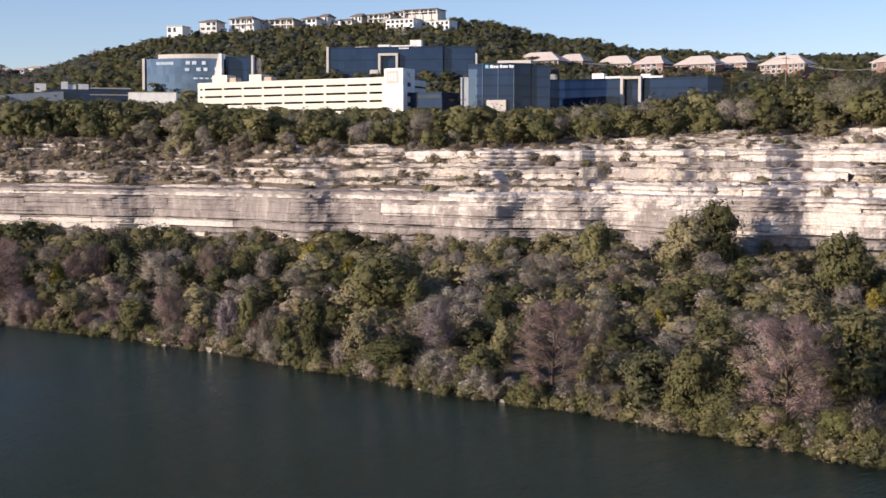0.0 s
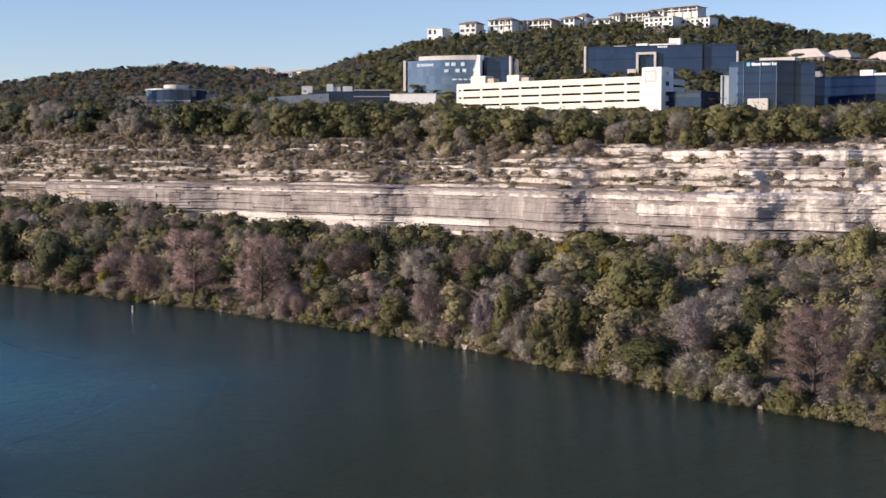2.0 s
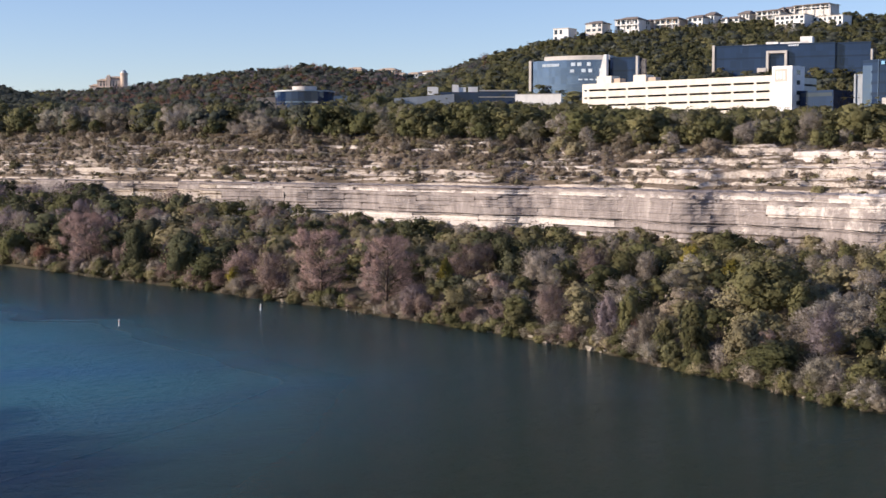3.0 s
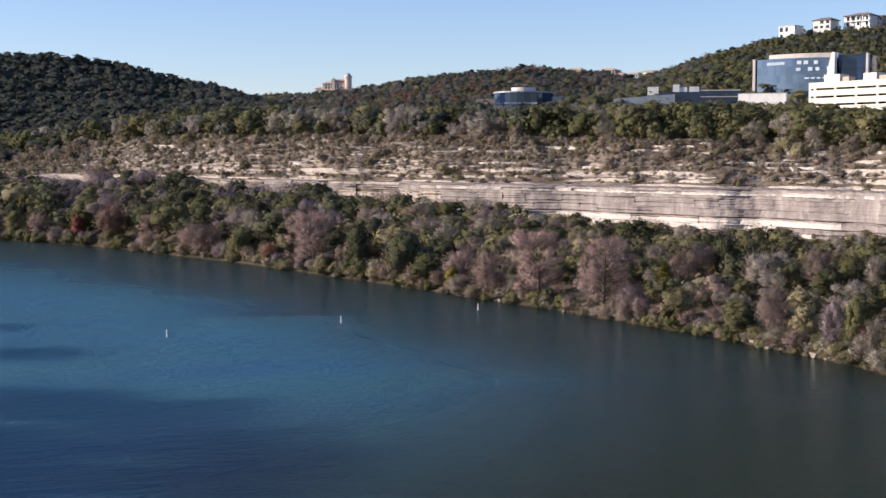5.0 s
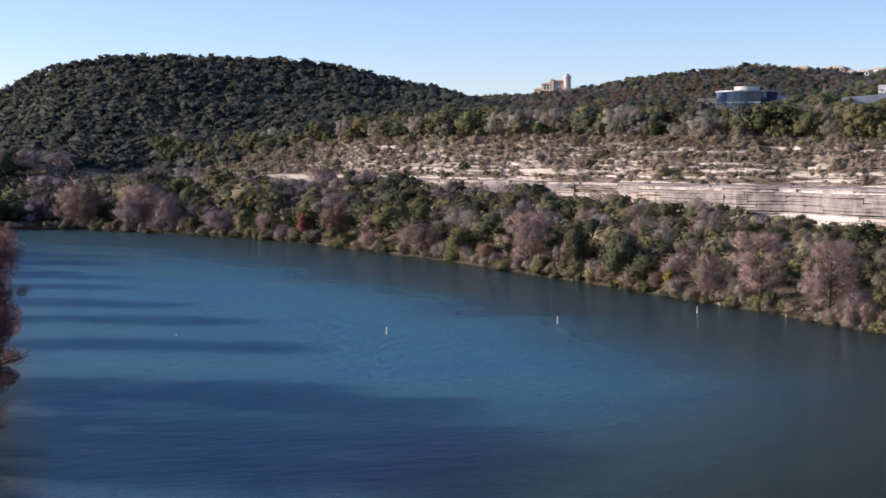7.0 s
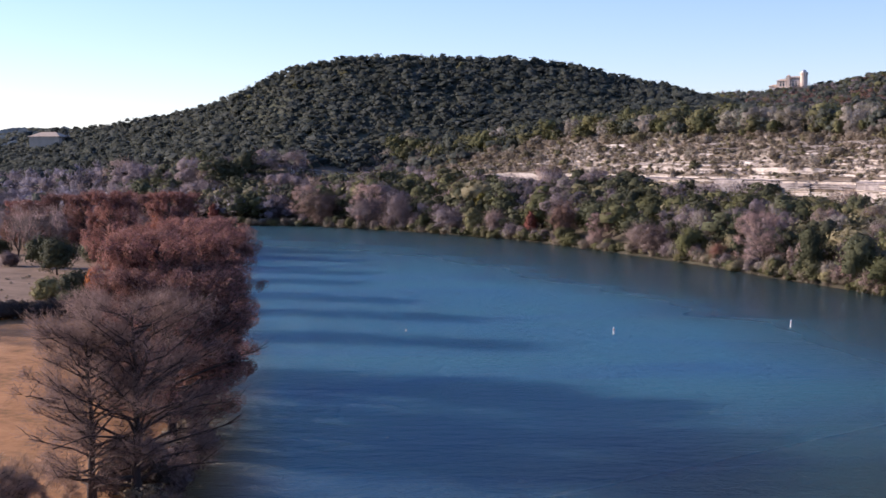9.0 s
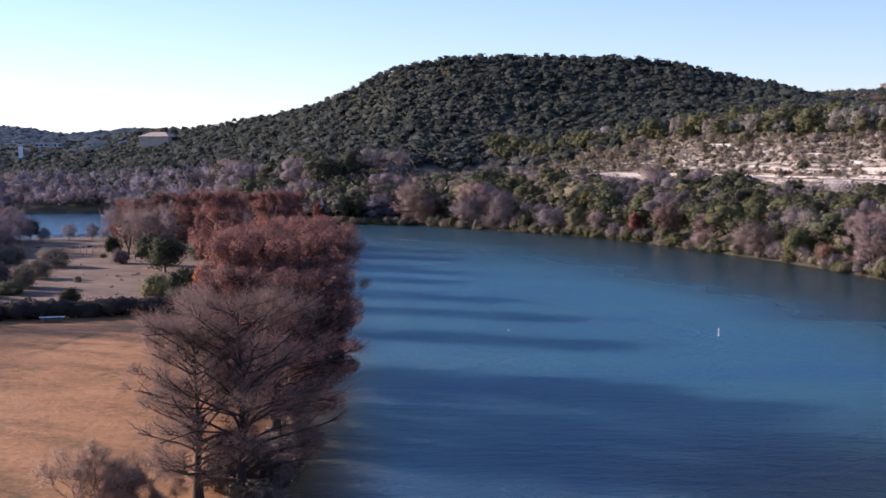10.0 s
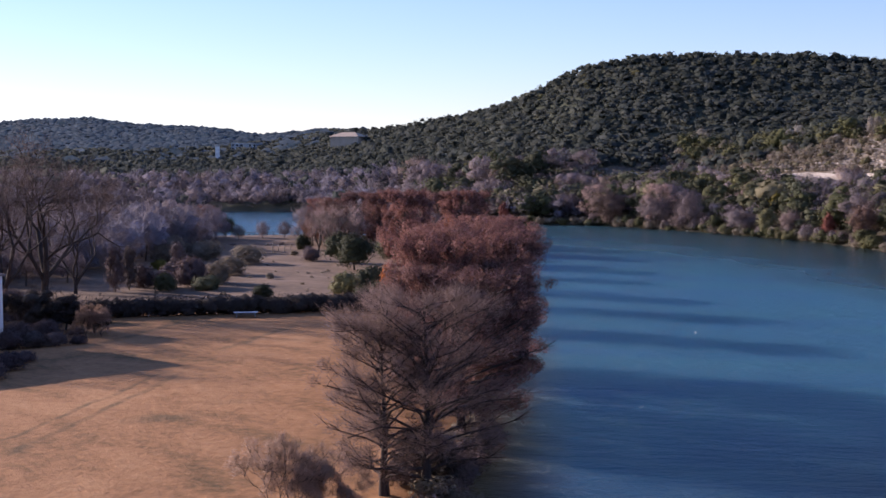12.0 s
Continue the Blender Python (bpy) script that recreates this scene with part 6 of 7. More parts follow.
def build_castle():
    z0 = EYE + 1400 * math.tan(radians(2.80)) - 4
    g, w = site(30.35, 1405, 28.75, 1395, z0, "hilltop_mansion", "tan stone mansion with a round domed tower", "mansion")
    h = lambda el: 1400 * (math.tan(radians(el)) - math.tan(radians(2.80))) + 4
    block("wall", g, PINK_STONE, (8, w - 7, 0, 14, -4, h(3.15)), (0, 10, 2, 12, -4, h(2.95)))
    block("upper_storey", g, PINK_STONE, (16, w - 7, 3, 13, h(3.15), h(3.27)))
    hip_roof("roof", g, ROOF_TILE, 16, w - 7, 3, 13, h(3.27), 1.8)
    hip_roof("roof", g, ROOF_TILE, 8, 17, 0, 14, h(3.15), 2.2)
    block("turret", g, PINK_STONE, (18, 21, -1, 3, -4, h(3.32)))
    hip_roof("roof", g, ROOF_TILE, 18, 21, -1, 3, h(3.32), 1.6, 0.4)
    hip_roof("roof", g, ROOF_TILE, 0, 9, 2, 12, h(2.95), 1.8)
    for i in range(6):
        x = 11 + i * 3.1
        block("arch_window", g, PANE, (x, x + 1.5, -0.08, 0.04, h(2.93), h(3.04)))
        block("arch_window", g, PANE, (x, x + 1.5, -0.08, 0.04, h(3.07), h(3.12)))
    ring = lambda rad, k=14: [(w - 6.0 + rad * math.cos(i * 2 * math.pi / k), 2 + rad * math.sin(i * 2 * math.pi / k)) for i in range(k)]
    prism("round_tower", g, PINK_STONE, ring(3.6), -4, h(3.38))
    prism("tower_crown", g, PINK_STONE, ring(4.2), h(3.38), h(3.46))
    bm = bmesh.new()
    bmesh.ops.create_uvsphere(bm, u_segments=14, v_segments=8, radius=2.8, matrix=Matrix.Translation((w - 6.0, 2, h(3.46))))
    part("dome", bm, GREYMETAL, g)
    block("terrace", g, STONE, (4, w + 2, -4, 0, -4, h(2.86)))


build_villas()
build_castle()


def wire(name, parent, a, b, sag, rad):
    a, b = np.array(a, float), np.array(b, float)
    pts = [a + (b - a) * t - np.array((0, 0, sag * 4 * t * (1 - t))) for t in np.linspace(0, 1, 16)]
    v, f, nn, so = tube(pts, [rad] * 16, 4)
    return mesh_of(name, v, f, [WIRE], parent=parent)


def build_power_line():
    spots_ = [(7.0, 800, 3.55, 4.0), (1.95, 900, 4.95, 5.35), (-3.0, 840, 3.9, 4.45), (-14.0, 620, 3.2, 4.1), (-19.5, 560, 3.4, 4.2)]
    tops = []
    for az, r, e0, e1 in spots_:
        x, y = at(az, r)
        top = EYE + r * math.tan(radians(e1))
        z0 = float(height(x, y)) - 0.5
        p = tagged(new("utility_pole"), "tall weathered utility pole with crossarm and wires", "utility pole", "poles of the power line")
        p.location = (x, y, z0)
        v, f, nn, so = tube([(0, 0, 0), (0, 0, top - z0)], [0.28, 0.18], 6)
        mesh_of("pole", v, f, [WOOD], parent=p)
        block("crossarm", p, WOOD, (-1.6, 1.6, -0.12, 0.12, top - z0 - 1.0, top - z0 - 0.75))
        tops.append(((x, y, top - 0.7), p))
    for (a, p), (b, q) in zip(tops, tops[1:]):
        for off in (-1.4, 1.4):
            wire("wire", p, np.array(a) + (off, 0, 0) - np.array(p.location), np.array(b) + (off, 0, 0) - np.array(p.location), 6.0, 0.07)


build_power_line()


def build_buoys():
    for az, r, tilt in ((36.51, 219, 4), (29.32, 234, -5), (23.55, 254, 6), (45.23, 221, 12)):
        x, y = at(az, r)
        b = tagged(new("buoy"), "white cylindrical marker buoy with orange band on the water", "buoy", "marker buoys on the river")
        b.matrix_world = pose(x, y, 0, tilt, tilt * 0.5, 0)
        s = 0.3 if az > 44 else 1.0
        v, f, nn, so = tube([(0, 0, -0.5), (0, 0, 0.95 * s), (0, 0, 1.15 * s), (0, 0, 1.25 * s)], [0.13, 0.13, 0.10, 0.03], 12)
        mesh_of("body", v, f, [BUOY], parent=b, smooth=True)
        v, f, nn, so = tube([(0, 0, 0.72 * s), (0, 0, 0.84 * s)], [0.137, 0.137], 12)
        mesh_of("band", v, f, [BUOY_BAND], parent=b, smooth=True)
        v, f, nn, so = tube([(0, 0, -0.12), (0, 0, 0.12), (0, 0, 0.2)], [0.17, 0.17, 0.13], 12)
        mesh_of("float_collar", v, f, [BUOY], parent=b, smooth=True)


build_buoys()

# ---- the meadow side ----
def crooked_tree(seed, h, spread, twigs=26, limbs=4, thick=0.02, lift=0.45):
    """A leafless tree that forks again and again into crooked boughs, with fine twigs at their ends."""
    rng = np.random.default_rng(seed)
    wood, centres, sizes = [], [], []

    def grow(p, d, length, rad, depth):
        pts, rads = [p], [rad]
        for i in range(4):
            d = d + rng.normal(0, 0.05 if rad > h * thick * 1.1 else 0.15 if depth > 2 else 0.26, 3) + (0, 0, 0.06)
            d = d / np.linalg.norm(d)
            p = p + d * length / 4
            pts.append(p)
            rads.append(max(rad * (1 - 0.07 * (i + 1)), 0.02))
        wood.append(tube(pts, rads, 6 if depth > 3 else 4 if depth > 1 else 3))
        if depth <= 1:
            centres.append(p)
            sizes.append(max(length * 0.55, 0.25))
        if depth == 0:
            return
        for j in range(3 if rng.random() < 0.45 else 2):
            side = rng.normal(0, 1, 3)
            side -= d * np.dot(side, d)
            side /= np.linalg.norm(side)
            nd = d + side * rng.uniform(0.45, 0.95) + (0, 0, rng.uniform(-0.15, 0.35) * lift * 2)
            start = pts[-1] if j < 2 else pts[2]
            grow(start, nd / np.linalg.norm(nd), length * rng.uniform(0.62, 0.86), rads[-1] * rng.uniform(0.6, 0.85), depth - 1)

    grow(np.array((0, 0, -0.4)), np.array((rng.normal(0, 0.05), rng.normal(0, 0.05), 1.0)), h * (0.36 if limbs == 3 else 0.16), h * thick * 1.3, 0)
    centres.clear()
    sizes.clear()
    top = wood[0][0][-6:].mean(0)
    for i in range(limbs):
        a = i * 6.283 / limbs + rng.normal(0, 0.25)
        lean = spread / h * rng.uniform(0.9, 1.5)
        d = np.array((math.cos(a) * lean, math.sin(a) * lean, rng.uniform(0.75, 1.2)))
        grow(top - (0, 0, rng.uniform(0, 0.06) * h), d / np.linalg.norm(d), h * rng.uniform(0.24, 0.31), h * thick * rng.uniform(0.6, 0.9), 4)
    wood = join(wood)
    crown = twig_cards(rng, np.array(centres), np.array(sizes), np.array((0, 0, h * 0.25)), twigs, min(0.06 * h, 1.0), 0.018)
    k = h / max(wood[0][:, 2].max(), 1e-3)
    for piece in (wood, crown):
        piece[0][:] *= k
    return wood, crown


def bank_point(s, inland):
    """A point s metres along the meadow bank from beside the camera."""
    ox, oy = BANK_N[0] * BANK_D, BANK_N[1] * BANK_D
    return ox - s * BANK_N[1] - inland * BANK_N[0], oy + s * BANK_N[0] - inland * BANK_N[1]


# bushes and small trees of the meadow side: kind, bearing, distance, height, spread
BUSHES_BANK = [
    ("evergreen", 59.5, 322, 9.4, 1.2), ("evergreen", 60.1, 345, 8.6, 1), ("bush", 57.9, 360, 7, 1.2), ("evergreen", 58.2, 372, 6, 0.8), ("evergreen", 57.6, 374, 5.5, 0.9), ("olive_bush", 59.9, 264, 5.4, 1.1),
    ("bush", 58.7, 268, 6.6, 1), ("bush", 58.3, 254, 4.6, 1), ("bush", 59, 250, 3.8, 1.2), ("orange_bush", 58.15, 258, 7, 0.5), ("orange_bush", 55.6, 300, 14.5, 0.3), ("vine_mound", 55.3, 113, 3.6, 1.2),
    ("vine_mound", 56.1, 117, 4.2, 1), ("vine_mound", 54.7, 121, 3.4, 1.2), ("vine_mound", 57.4, 111, 3, 1.2), ("vine_mound", 53.9, 130, 3.6, 1.1), ("dark_shrub", 55.7, 110, 4, 1), ("dark_shrub", 57, 114, 4.4, 1),
]
BUSHES_LAGOON = [
    ("vine_mound", 61.3, 352, 4, 1.2), ("evergreen", 64.8, 466, 7.5, 0.9), ("evergreen", 67.7, 440, 8.5, 1.1), ("dry_bush", 64, 345, 6, 1.4), ("dry_bush", 65.6, 360, 6.5, 1.5), ("dry_bush", 67, 360, 8, 1.3),
    ("bare_shrub", 66.4, 400, 9, 1.1), ("bare_shrub", 68.5, 395, 10, 1.1), ("dry_bush", 62, 372, 1.7, 1.2), ("bare_shrub", 61.4, 355, 4, 1), ("bush", 61.6, 395, 5.5, 0.8), ("yellow_bush", 67.5, 330, 3, 1.2),
    ("bare_shrub", 63.3, 452, 6, 0.9), ("bare_shrub", 62.4, 456, 6, 0.9), ("bare_shrub", 64.3, 448, 5, 1), ("bare_shrub", 69.5, 330, 10, 1), ("bare_shrub", 70.6, 340, 11, 1.1), ("bare_shrub", 72, 330, 12, 1.1),
    ("bare_shrub", 73.4, 345, 12, 1.1), ("rust_tree", 66, 455, 11, 1), ("dry_bush", 69, 420, 8, 1.4), ("dry_bush", 70.4, 400, 8, 1.4), ("bare_shrub", 73, 410, 12, 1.2), ("bare_shrub", 70, 445, 11, 1.2),
    ("bare_shrub", 71.6, 440, 12, 1.2), ("bare_shrub", 68.3, 450, 9, 1.2), ("bare_shrub", 74.5, 430, 12, 1.2),
]
BUSHES_THICKET = [
    ("vine_mound", 72.8, 225, 5, 1.5), ("vine_mound", 71.5, 228, 4.5, 1.6), ("vine_mound", 70.4, 226, 4, 1.5), ("vine_mound", 73.5, 232, 6, 1.4),
    ("dark_shrub", 70.2, 212, 5.6, 1.2), ("dark_shrub", 71.3, 216, 6.2, 1.3), ("dark_shrub", 72.4, 218, 7, 1.2), ("dark_shrub", 73.4, 220, 6.5, 1.2), ("vine_mound", 72, 212, 2.8, 1.6), ("vine_mound", 73.2, 210, 3, 1.6),
    ("vine_mound", 70.9, 209, 1.6, 1.6), ("vine_mound", 73.8, 215, 4, 1.2), ("vine_mound", 73.6, 197, 3.4, 1.3), ("vine_mound", 72.6, 198, 2.8, 1.6), ("vine_mound", 71.7, 199, 2.4, 1.5), ("vine_mound", 73.1, 203, 3.6, 1.3),
    ("vine_mound", 70.8, 200, 1.6, 1.6), ("vine_mound", 72.2, 205, 3.2, 1.4), ("vine_mound", 74.3, 172, 3.2, 1.4), ("vine_mound", 73.5, 178, 2.8, 1.5), ("vine_mound", 72.9, 184, 1.8, 1.6),
]
BUSHES_MEADOW = [
    ("vine_column", 69.3, 276, 10, 0.55), ("vine_column", 68.75, 280, 9.6, 0.5), ("vine_mound", 68.2, 284, 6, 0.8), ("vine_column", 66.8, 300, 9, 0.65), ("vine_mound", 67.1, 296, 5, 1), ("vine_mound", 66.2, 285, 7.5, 0.85),
    ("dry_bush", 65.1, 290, 6, 0.9), ("vine_mound", 67.4, 283, 4.5, 1.1), ("bush", 65.6, 277, 3.6, 1.5), ("bush", 67.3, 276, 4.5, 0.9), ("bush", 63.3, 258, 3.4, 1), ("dry_bush", 64.6, 312, 5.5, 1.1),
    ("dry_bush", 63, 300, 1.8, 1), ("bare_shrub", 71.2, 300, 8, 1.1), ("bare_shrub", 72.8, 295, 9, 1.1), ("bush", 74.4, 300, 5, 1.3),
]


def build_meadow_trees():
    rng = np.random.default_rng(77)
    row = "cypresses along the meadow bank"
    protos = [big_proto(200, 14.5, 5.6, "cypress", CYPRESS_BACKLIT), big_proto(201, 16.0, 7.4, "cypress", CYPRESS_BACKLIT), big_proto(202, 17.0, 9.2, "rusty", CYPRESS_RED)]
    lab = "large leafless brown bald cypress on the river bank"
    red = "large rusty brown bald cypress on the river bank"
    x, y = at(58.27, 107)
    plant("cypress_tree", lab, "tree", row, protos[0], x, y, 0.93, 1.0, 0.4)
    x, y = at(56.45, 107)
    plant("cypress_tree", lab, "tree", row, protos[1], x, y, 1.0, 1.05, 1.9)
    for s, inland, k, h in ((134, 0.5, 2, 0.94), (144, 1.5, 2, 1.08), (155, 0.0, 2, 1.1), (172, 0.5, 2, 1.1), (183, 2.5, 2, 0.9), (223, 0.0, 2, 0.96), (258, 1.0, 2, 0.9), (286, 3.0, 2, 0.76), (350, 1.0, 2, 0.7)):
        x, y = bank_point(s, inland)
        plant("cypress_tree", red if k == 2 else lab, "tree", row, protos[k], x, y, h, rng.uniform(0.9, 1.02), rng.uniform(0, 6.28))
    # second line, further inland and further off
    for az, r, s in ((57.4, 335, 1.15), (57.0, 375, 1.0), (58.4, 395, 1.0), (60.3, 405, 0.9), (60.9, 425, 0.85), (59.4, 440, 0.95), (65.6, 470, 0.65), (56.0, 410, 1.0), (55.0, 400, 1.05), (54.4, 430, 1.0)):
        x, y = at(az, r)
        plant("cypress_tree", red, "tree", "rusty trees beyond the meadow", protos[2], x, y, s * 0.9, 0.78, rng.uniform(0, 6.28))
    # spreading bare trees at the meadow's edge
    sp = [proto_of(*crooked_tree(210 + i, 22.0, 11.0, 40, 4, 0.017, 0.55), VINE, DARK_BARK) for i in range(3)]
    for k, (az, r, s) in enumerate(((72.1, 268, 1.42), (73.6, 256, 1.3), (70.9, 275, 1.02), (74.9, 262, 1.2), (61.0, 385, 0.62), (77.0, 225, 1.0), (79.5, 205, 0.95), (76.2, 246, 1.15), (78.3, 238, 1.1), (80.2, 226, 1.1))):
        x, y = at(az, r)
        plant("bare_tree", "tall spreading leafless tree with dark limbs", "tree", "bare trees round the meadow", sp[k % 3], x, y, s, 1.0, rng.uniform(0, 6.28))
    # a pale dead tree before the lagoon
    pale = proto_of(*crooked_tree(230, 15.0, 8.0, 16, 4, 0.014), CYPRESS_SUNLIT, PALE_BARK)
    for az, r, s in ((60.45, 384, 1.0), (59.7, 396, 0.9)):
        x, y = at(az, r)
        plant("bare_tree", "pale leafless tree with whitish limbs", "tree", "bare trees round the meadow", pale, x, y, s, 1.0, rng.uniform(0, 6.28))
    # smaller trees and bushes: kind, leaf, bearing, distance, height, spread
    near = [proto_of(*crooked_tree(300 + i, 7.5, 4.6, 72, 6, 0.012, 0.25), PINK_TWIG) for i in range(2)]
    for az, r, h, k in ((62.3, 97, 0.92, 0), (60.8, 98, 0.72, 1)):
        x, y = at(az, r)
        plant("young_tree", "young pale twigged tree with a few dry leaves", "tree", "young trees on the meadow", near[k], x, y, h, 1.0, rng.uniform(0, 6.28))
    # HEDGE's near-black on shrubs by house and bank stands for shadow there.
    kinds = {k: proto_meshes(310 + i, s, 2, m) for i, (k, s, m) in enumerate((("evergreen", "oak", EVERGREEN), ("bush", "scrub", EVERGREEN), ("dry_bush", "scrub", SCRUB), ("vine_mound", "scrub", VINE), ("vine_column", "juniper", VINE), ("rust_tree", "bare", RUST), ("orange_bush", "juniper", ORANGE), ("yellow_bush", "scrub", YELLOW), ("bare_shrub", "bare", GROVE), ("dark_shrub", "bare", HEDGE), ("olive_bush", "scrub", JUNIPER)))}
    words = {
        "evergreen": ("evergreen_tree", "round dark evergreen oak on the dry meadow", "tree"), "bush": ("bush", "dark green bush on the dry meadow", "bush"), "dry_bush": ("bush", "dry grey brown bush on the meadow", "bush"),
        "vine_mound": ("vine_mound", "brown vine covered mound of brush", "bush"), "vine_column": ("vine_mound", "tall brown column of vines over dead brush", "bush"),
        "rust_tree": ("rust_tree", "tree with rusty red leaves near the lagoon", "tree"), "orange_bush": ("orange_bush", "bright orange leaved bush by the cypresses", "bush"),
        "yellow_bush": ("bush", "yellow green bush on the dry meadow", "bush"), "bare_shrub": ("shrub", "leafless mauve shrub on the meadow", "shrub"), "dark_shrub": ("shrub", "leafless brown shrub toned dark as if in shadow", "shrub"), "olive_bush": ("bush", "olive green bush beside the hedge", "bush"),
    }
    # bare grove between the meadow and the lagoon
    gx, gy, gaz, gr = spots(rng, 65.2, 82, lambda a: np.interp(a, [65, 67, 69, 75, 82], [425, 380, 320, 300, 280]), lambda a: 0 * a + 478, 7.2)
    grove = [(0.46, "bare", GROVE), (0.34, "bare", LILAC), (0.06, "bare", RUST), (0.08, "oak", LIVE_OAK), (0.10, "scrub", GROVE)]
    scatter("bare_grove", "leafless mauve and grey grove beside the lagoon", "woods", gx, gy, rng.uniform(8, 14, len(gx)), choose(rng, len(gx), grove), 1, 16, 0.95)
    gx, gy, gaz, gr = spots(rng, 54.5, 61.6, lambda a: 0 * a + 395, lambda a: 0 * a + 462, 9.0)
    grove = [(0.5, "bare", GROVE), (0.5, "bare", RUST)]
    scatter("bare_grove", "rusty and grey leafless trees beside the lagoon", "woods", gx, gy, rng.uniform(9, 15, len(gx)), choose(rng, len(gx), grove), 1, 17, 0.95)
    for k, az, r, h, sp_ in BUSHES_BANK + BUSHES_LAGOON + BUSHES_THICKET + BUSHES_MEADOW:
        x, y = at(az, r)
        name, label, cat = words[k]
        plant(name, label, cat, "bushes and small trees of the meadow", kinds[k], x, y, h, sp_, rng.uniform(0, 6.28))
    for az, r in ((69.9, 207), (70.5, 206.5), (70.15, 209)):
        x, y = at(az, r)
        plant("sapling", "thin staked sapling beside the thicket", "tree", "saplings by the thicket", near[0], x, y, 0.62, 0.75, rng.uniform(0, 6.28))


build_meadow_trees()


def build_hedge():
    """A long dark overgrown hedge across the meadow."""
    rng = np.random.default_rng(91)
    hedge = tagged(new("hedge"), "long dark overgrown hedge across the dry meadow", "hedge")
    for az0, az1 in ((57.7, 61.9), (61.9, 65.9), (65.9, 70.0)):
        n = 46
        az = np.linspace(az0, az1, n)
        r = 234 - 0.3 * (az - 64) + rng.normal(0, 0.5, n)
        x, y = at(az, r)
        z = height(x, y) + 1.5
        c = np.stack([x, y, z + rng.normal(0, 0.25, n)], -1)
        leaves = leaf_cards(rng, c, rng.uniform(1.1, 2.2, n), c.mean(0) - (0, 0, 20), 70, 0.30)
        v, f, nn, so = join([leaves, leaf_shells(rng, c, rng.uniform(1.0, 1.8, n), c.mean(0) - (0, 0, 20), 0)])
        v[:, 2] = np.maximum(v[:, 2], 1.4)
        mesh_of("hedge_bushes", v, f, [HEDGE], parent=hedge, normals=nn, solid=so)


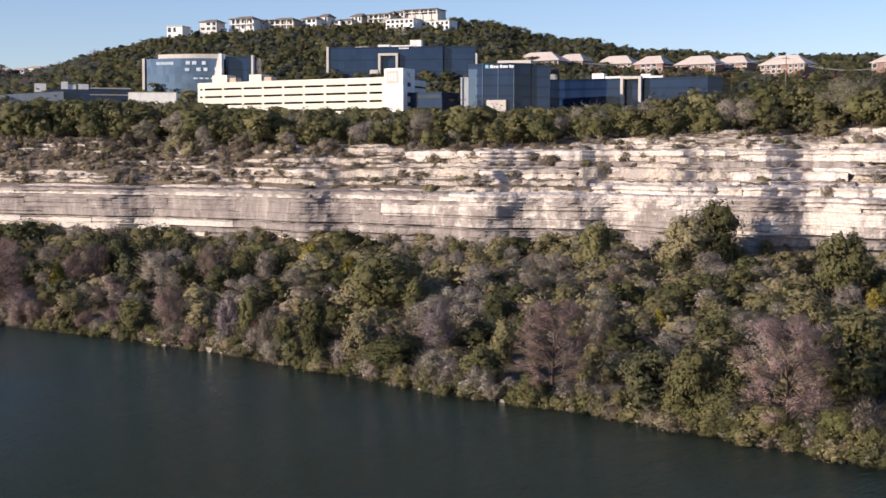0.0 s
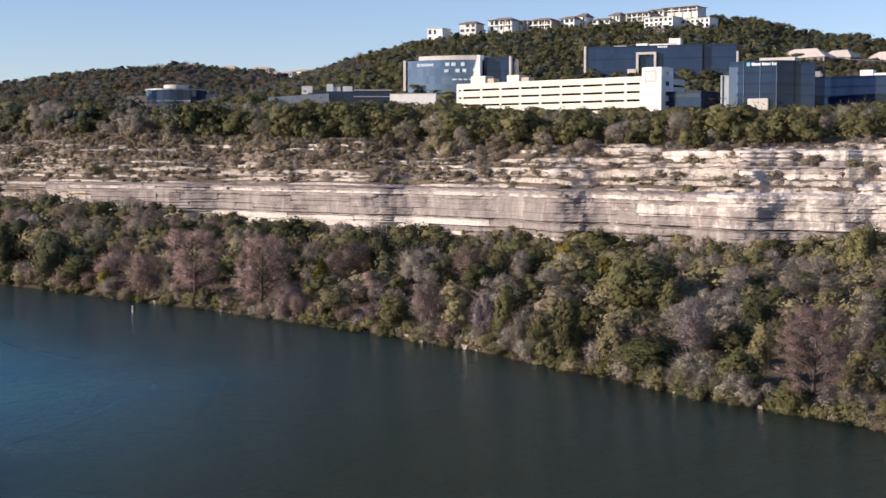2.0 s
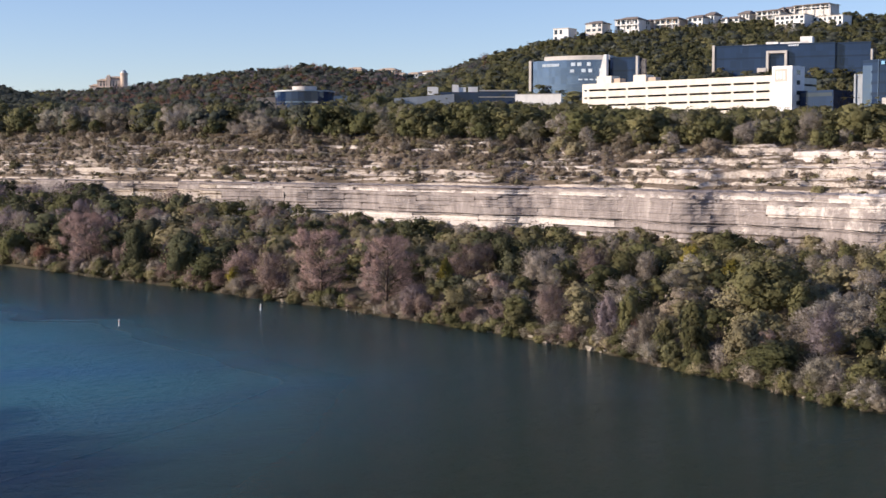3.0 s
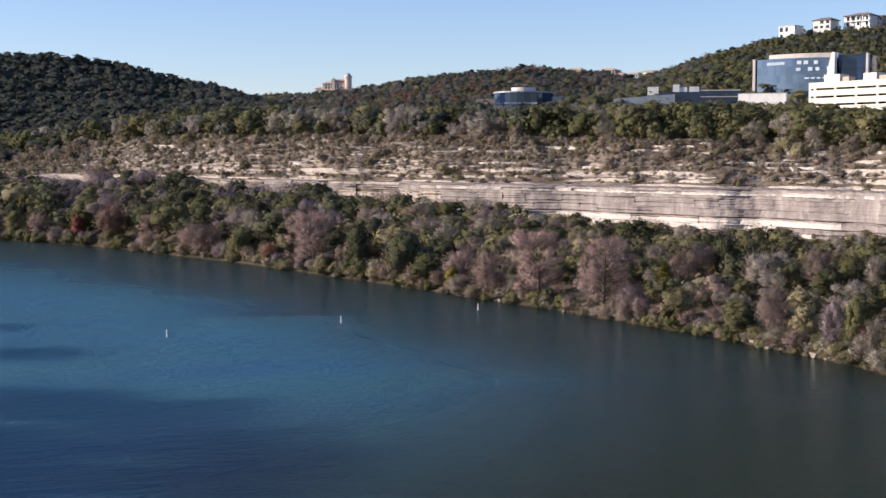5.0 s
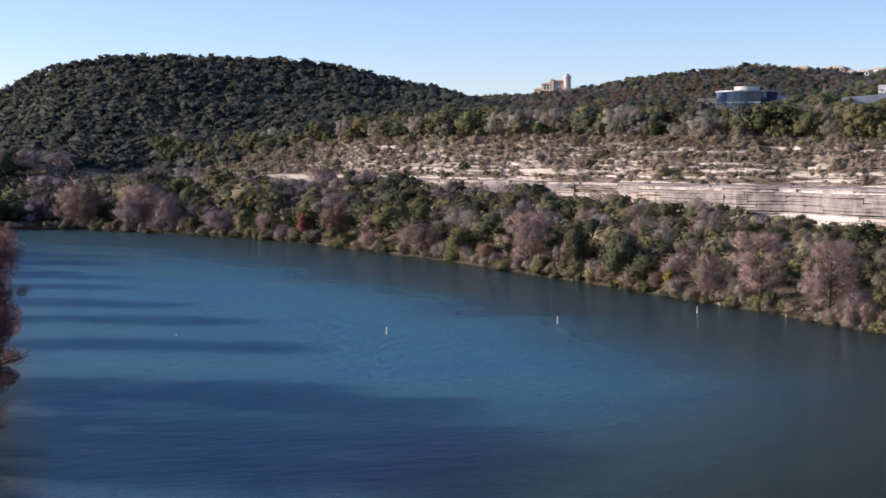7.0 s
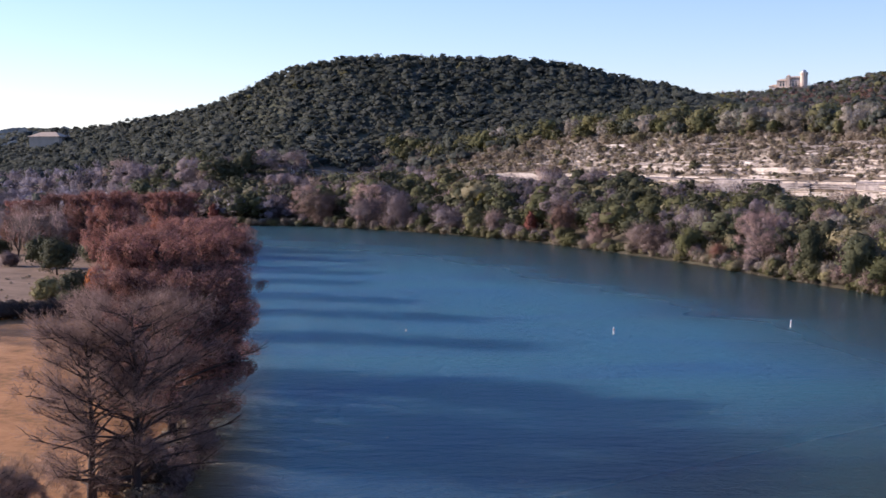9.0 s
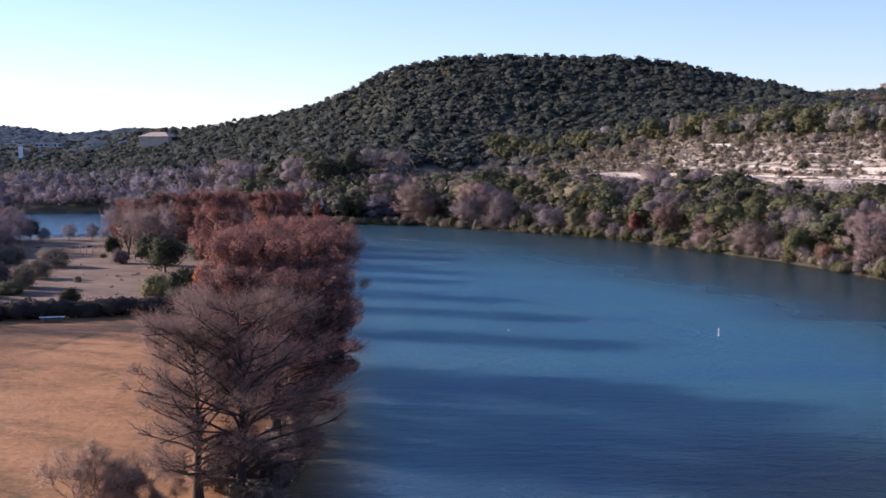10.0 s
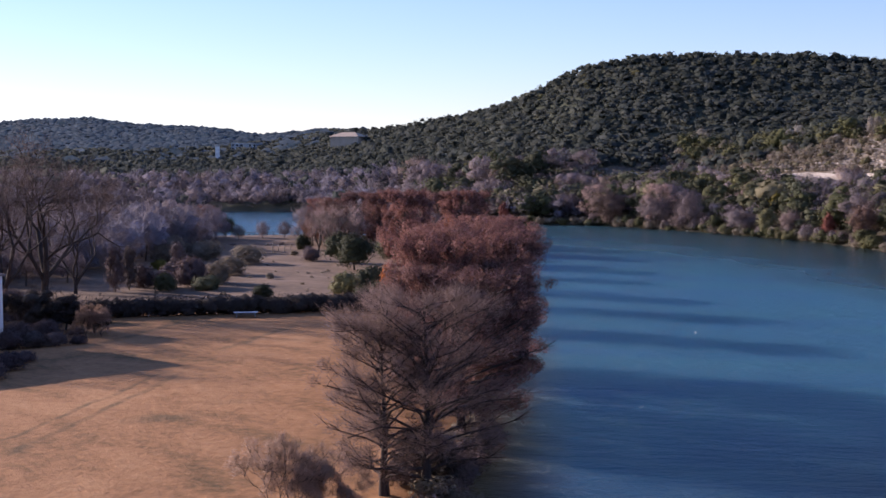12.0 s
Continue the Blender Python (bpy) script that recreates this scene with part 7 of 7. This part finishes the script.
def build_meadow_things():
    # pale slab on low legs beside the hedge
    x, y = at(64.03, 229)
    t = tagged(new("picnic_table"), "long pale topped table standing before the hedge", "table")
    t.matrix_world = pose(x, y, float(height(x, y)), 0, 0, 64)
    block("tabletop", t, WHITE, (-2.0, 2.0, -0.6, 0.6, 0.72, 0.80), bevel=0.02)
    for sx in (-1.5, 1.5):
        for sy in (-0.4, 0.4):
            block("leg", t, GREYMETAL, (sx - 0.06, sx + 0.06, sy - 0.06, sy + 0.06, 0, 0.72))
    for sy in (-1.0, 1.0):
        block("bench", t, WOOD, (-1.9, 1.9, sy - 0.15, sy + 0.15, 0.42, 0.47))
        for sx in (-1.5, 1.5):
            block("bench_leg", t, GREYMETAL, (sx - 0.05, sx + 0.05, sy - 0.05, sy + 0.05, 0, 0.42))
    # rail fence by the lagoon
    f = tagged(new("fence"), "weathered wooden rail fence beside the lagoon", "fence")
    x0, y0 = at(64.6, 474)
    x1, y1 = at(61.6, 474)
    f.matrix_world = pose(x0, y0, 1.2, 0, 0, math.degrees(math.atan2(y1 - y0, x1 - x0)))
    w = math.hypot(x1 - x0, y1 - y0)
    n = 12
    for i in range(n + 1):
        block("post", f, WOOD, (w * i / n - 0.09, w * i / n + 0.09, -0.09, 0.09, -0.6, 1.5))
    for z in (0.6, 1.2):
        block("rail", f, WOOD, (0, w, -0.05, 0.05, z, z + 0.14))
    # marker posts on the rough meadow
    for i, (az, r, h) in enumerate(((62.9, 385, 2.6), (62.65, 390, 1.8), (62.4, 386, 2.0), (62.15, 392, 1.7))):
        x, y = at(az, r)
        p = tagged(new("post"), "thin wooden post with a small round head", "post", "posts on the rough meadow")
        p.location = (x, y, float(height(x, y)))
        block("shaft", p, WOOD, (-0.08, 0.08, -0.08, 0.08, -0.2, h - 0.5))
        block("head", p, WOOD, (-0.3, 0.3, -0.06, 0.06, h - 0.55, h), bevel=0.05)
    # the white house at the edge of the lawn
    x, y = -190.3, 55.6
    g = tagged(new("white_house"), "tall white house with a low hipped roof", "house")
    g.matrix_world = pose(x, y, float(height(x, y)), 0, 0, 192.7)
    block("wall", g, WHITE, (0, 16, 0, 26, -0.5, 10.4))
    hip_roof("roof", g, ROOF_GREY, 0, 16, 0, 26, 10.4, 1.2, 0.4)
    for i in range(4):
        for z in (1.4, 4.4, 7.4):
            win = block("window", g, PANE, (-0.05, 0.02, 3 + i * 5, 4.6 + i * 5, z, z + 2.0))
            block("sill", win, WHITE, (-0.15, 0.0, 2.9 + i * 5, 4.7 + i * 5, z - 0.12, z))
    # landing stage on the far shore
    x, y = at(54.6, 600)
    d = tagged(new("boat_dock"), "small white roofed boat dock on the far shore", "dock")
    d.matrix_world = pose(x, y, 0.6, 0, 0, 54)
    block("deck", d, WOOD, (-5, 5, -3, 3, 0, 0.25))
    block("roof", d, WHITE, (-4.6, -1.4, -2.6, 2.6, 4.6, 4.9), (1.2, 3.6, -2.6, 2.6, 4.9, 5.2))
    for px in (-4.4, -1.6, 1.4, 3.4):
        for py in (-2.4, 2.4):
            block("post", d, WHITE, (px - 0.15, px + 0.15, py - 0.15, py + 0.15, -2, 4.8))


def build_bank_scrub():
    """Brush between the cypress trunks along the near bank."""
    rng = np.random.default_rng(66)
    s = np.concatenate([np.linspace(90, 130, 40), np.linspace(130, 430, 90)]) + rng.normal(0, 1, 130)
    pts = np.array([bank_point(a, rng.uniform(-1.4, 2.2)) for a in s])
    table = [(0.2, "scrub", SCRUB), (0.4, "bare", CYPRESS_BACKLIT), (0.2, "scrub", VINE), (0.2, "bare", RUST)]
    scatter("bank_scrub", "brown and rusty brush along the meadow bank", "scrub", pts[:, 0], pts[:, 1], rng.uniform(1.0, 3.0, 130), choose(rng, 130, table), 1, 18, 1.1)


def build_clumps():
    """Low tufts, stumps and fallen brush on the rough meadow."""
    rng = np.random.default_rng(71)
    x, y, az, r = spots(rng, 59.5, 68.0, lambda a: 0 * a + 262, lambda a: np.interp(a, [59, 65, 68], [440, 420, 330]), 5.5)
    keep = rng.random(len(x)) < 0.16 + 0.5 * (patches(x, y, 14) > 0.72)
    x, y = x[keep], y[keep]
    table = [(0.6, "scrub", SCRUB), (0.25, "scrub", VINE), (0.15, "scrub", OLIVE)]
    scatter("grass_clumps", "low dry tufts and fallen brush on the rough meadow", "grass", x, y, rng.uniform(0.3, 1.0, len(x)), choose(rng, len(x), table), 0, 19, 1.5)


build_hedge()
build_clumps()
build_bank_scrub()
build_meadow_things()
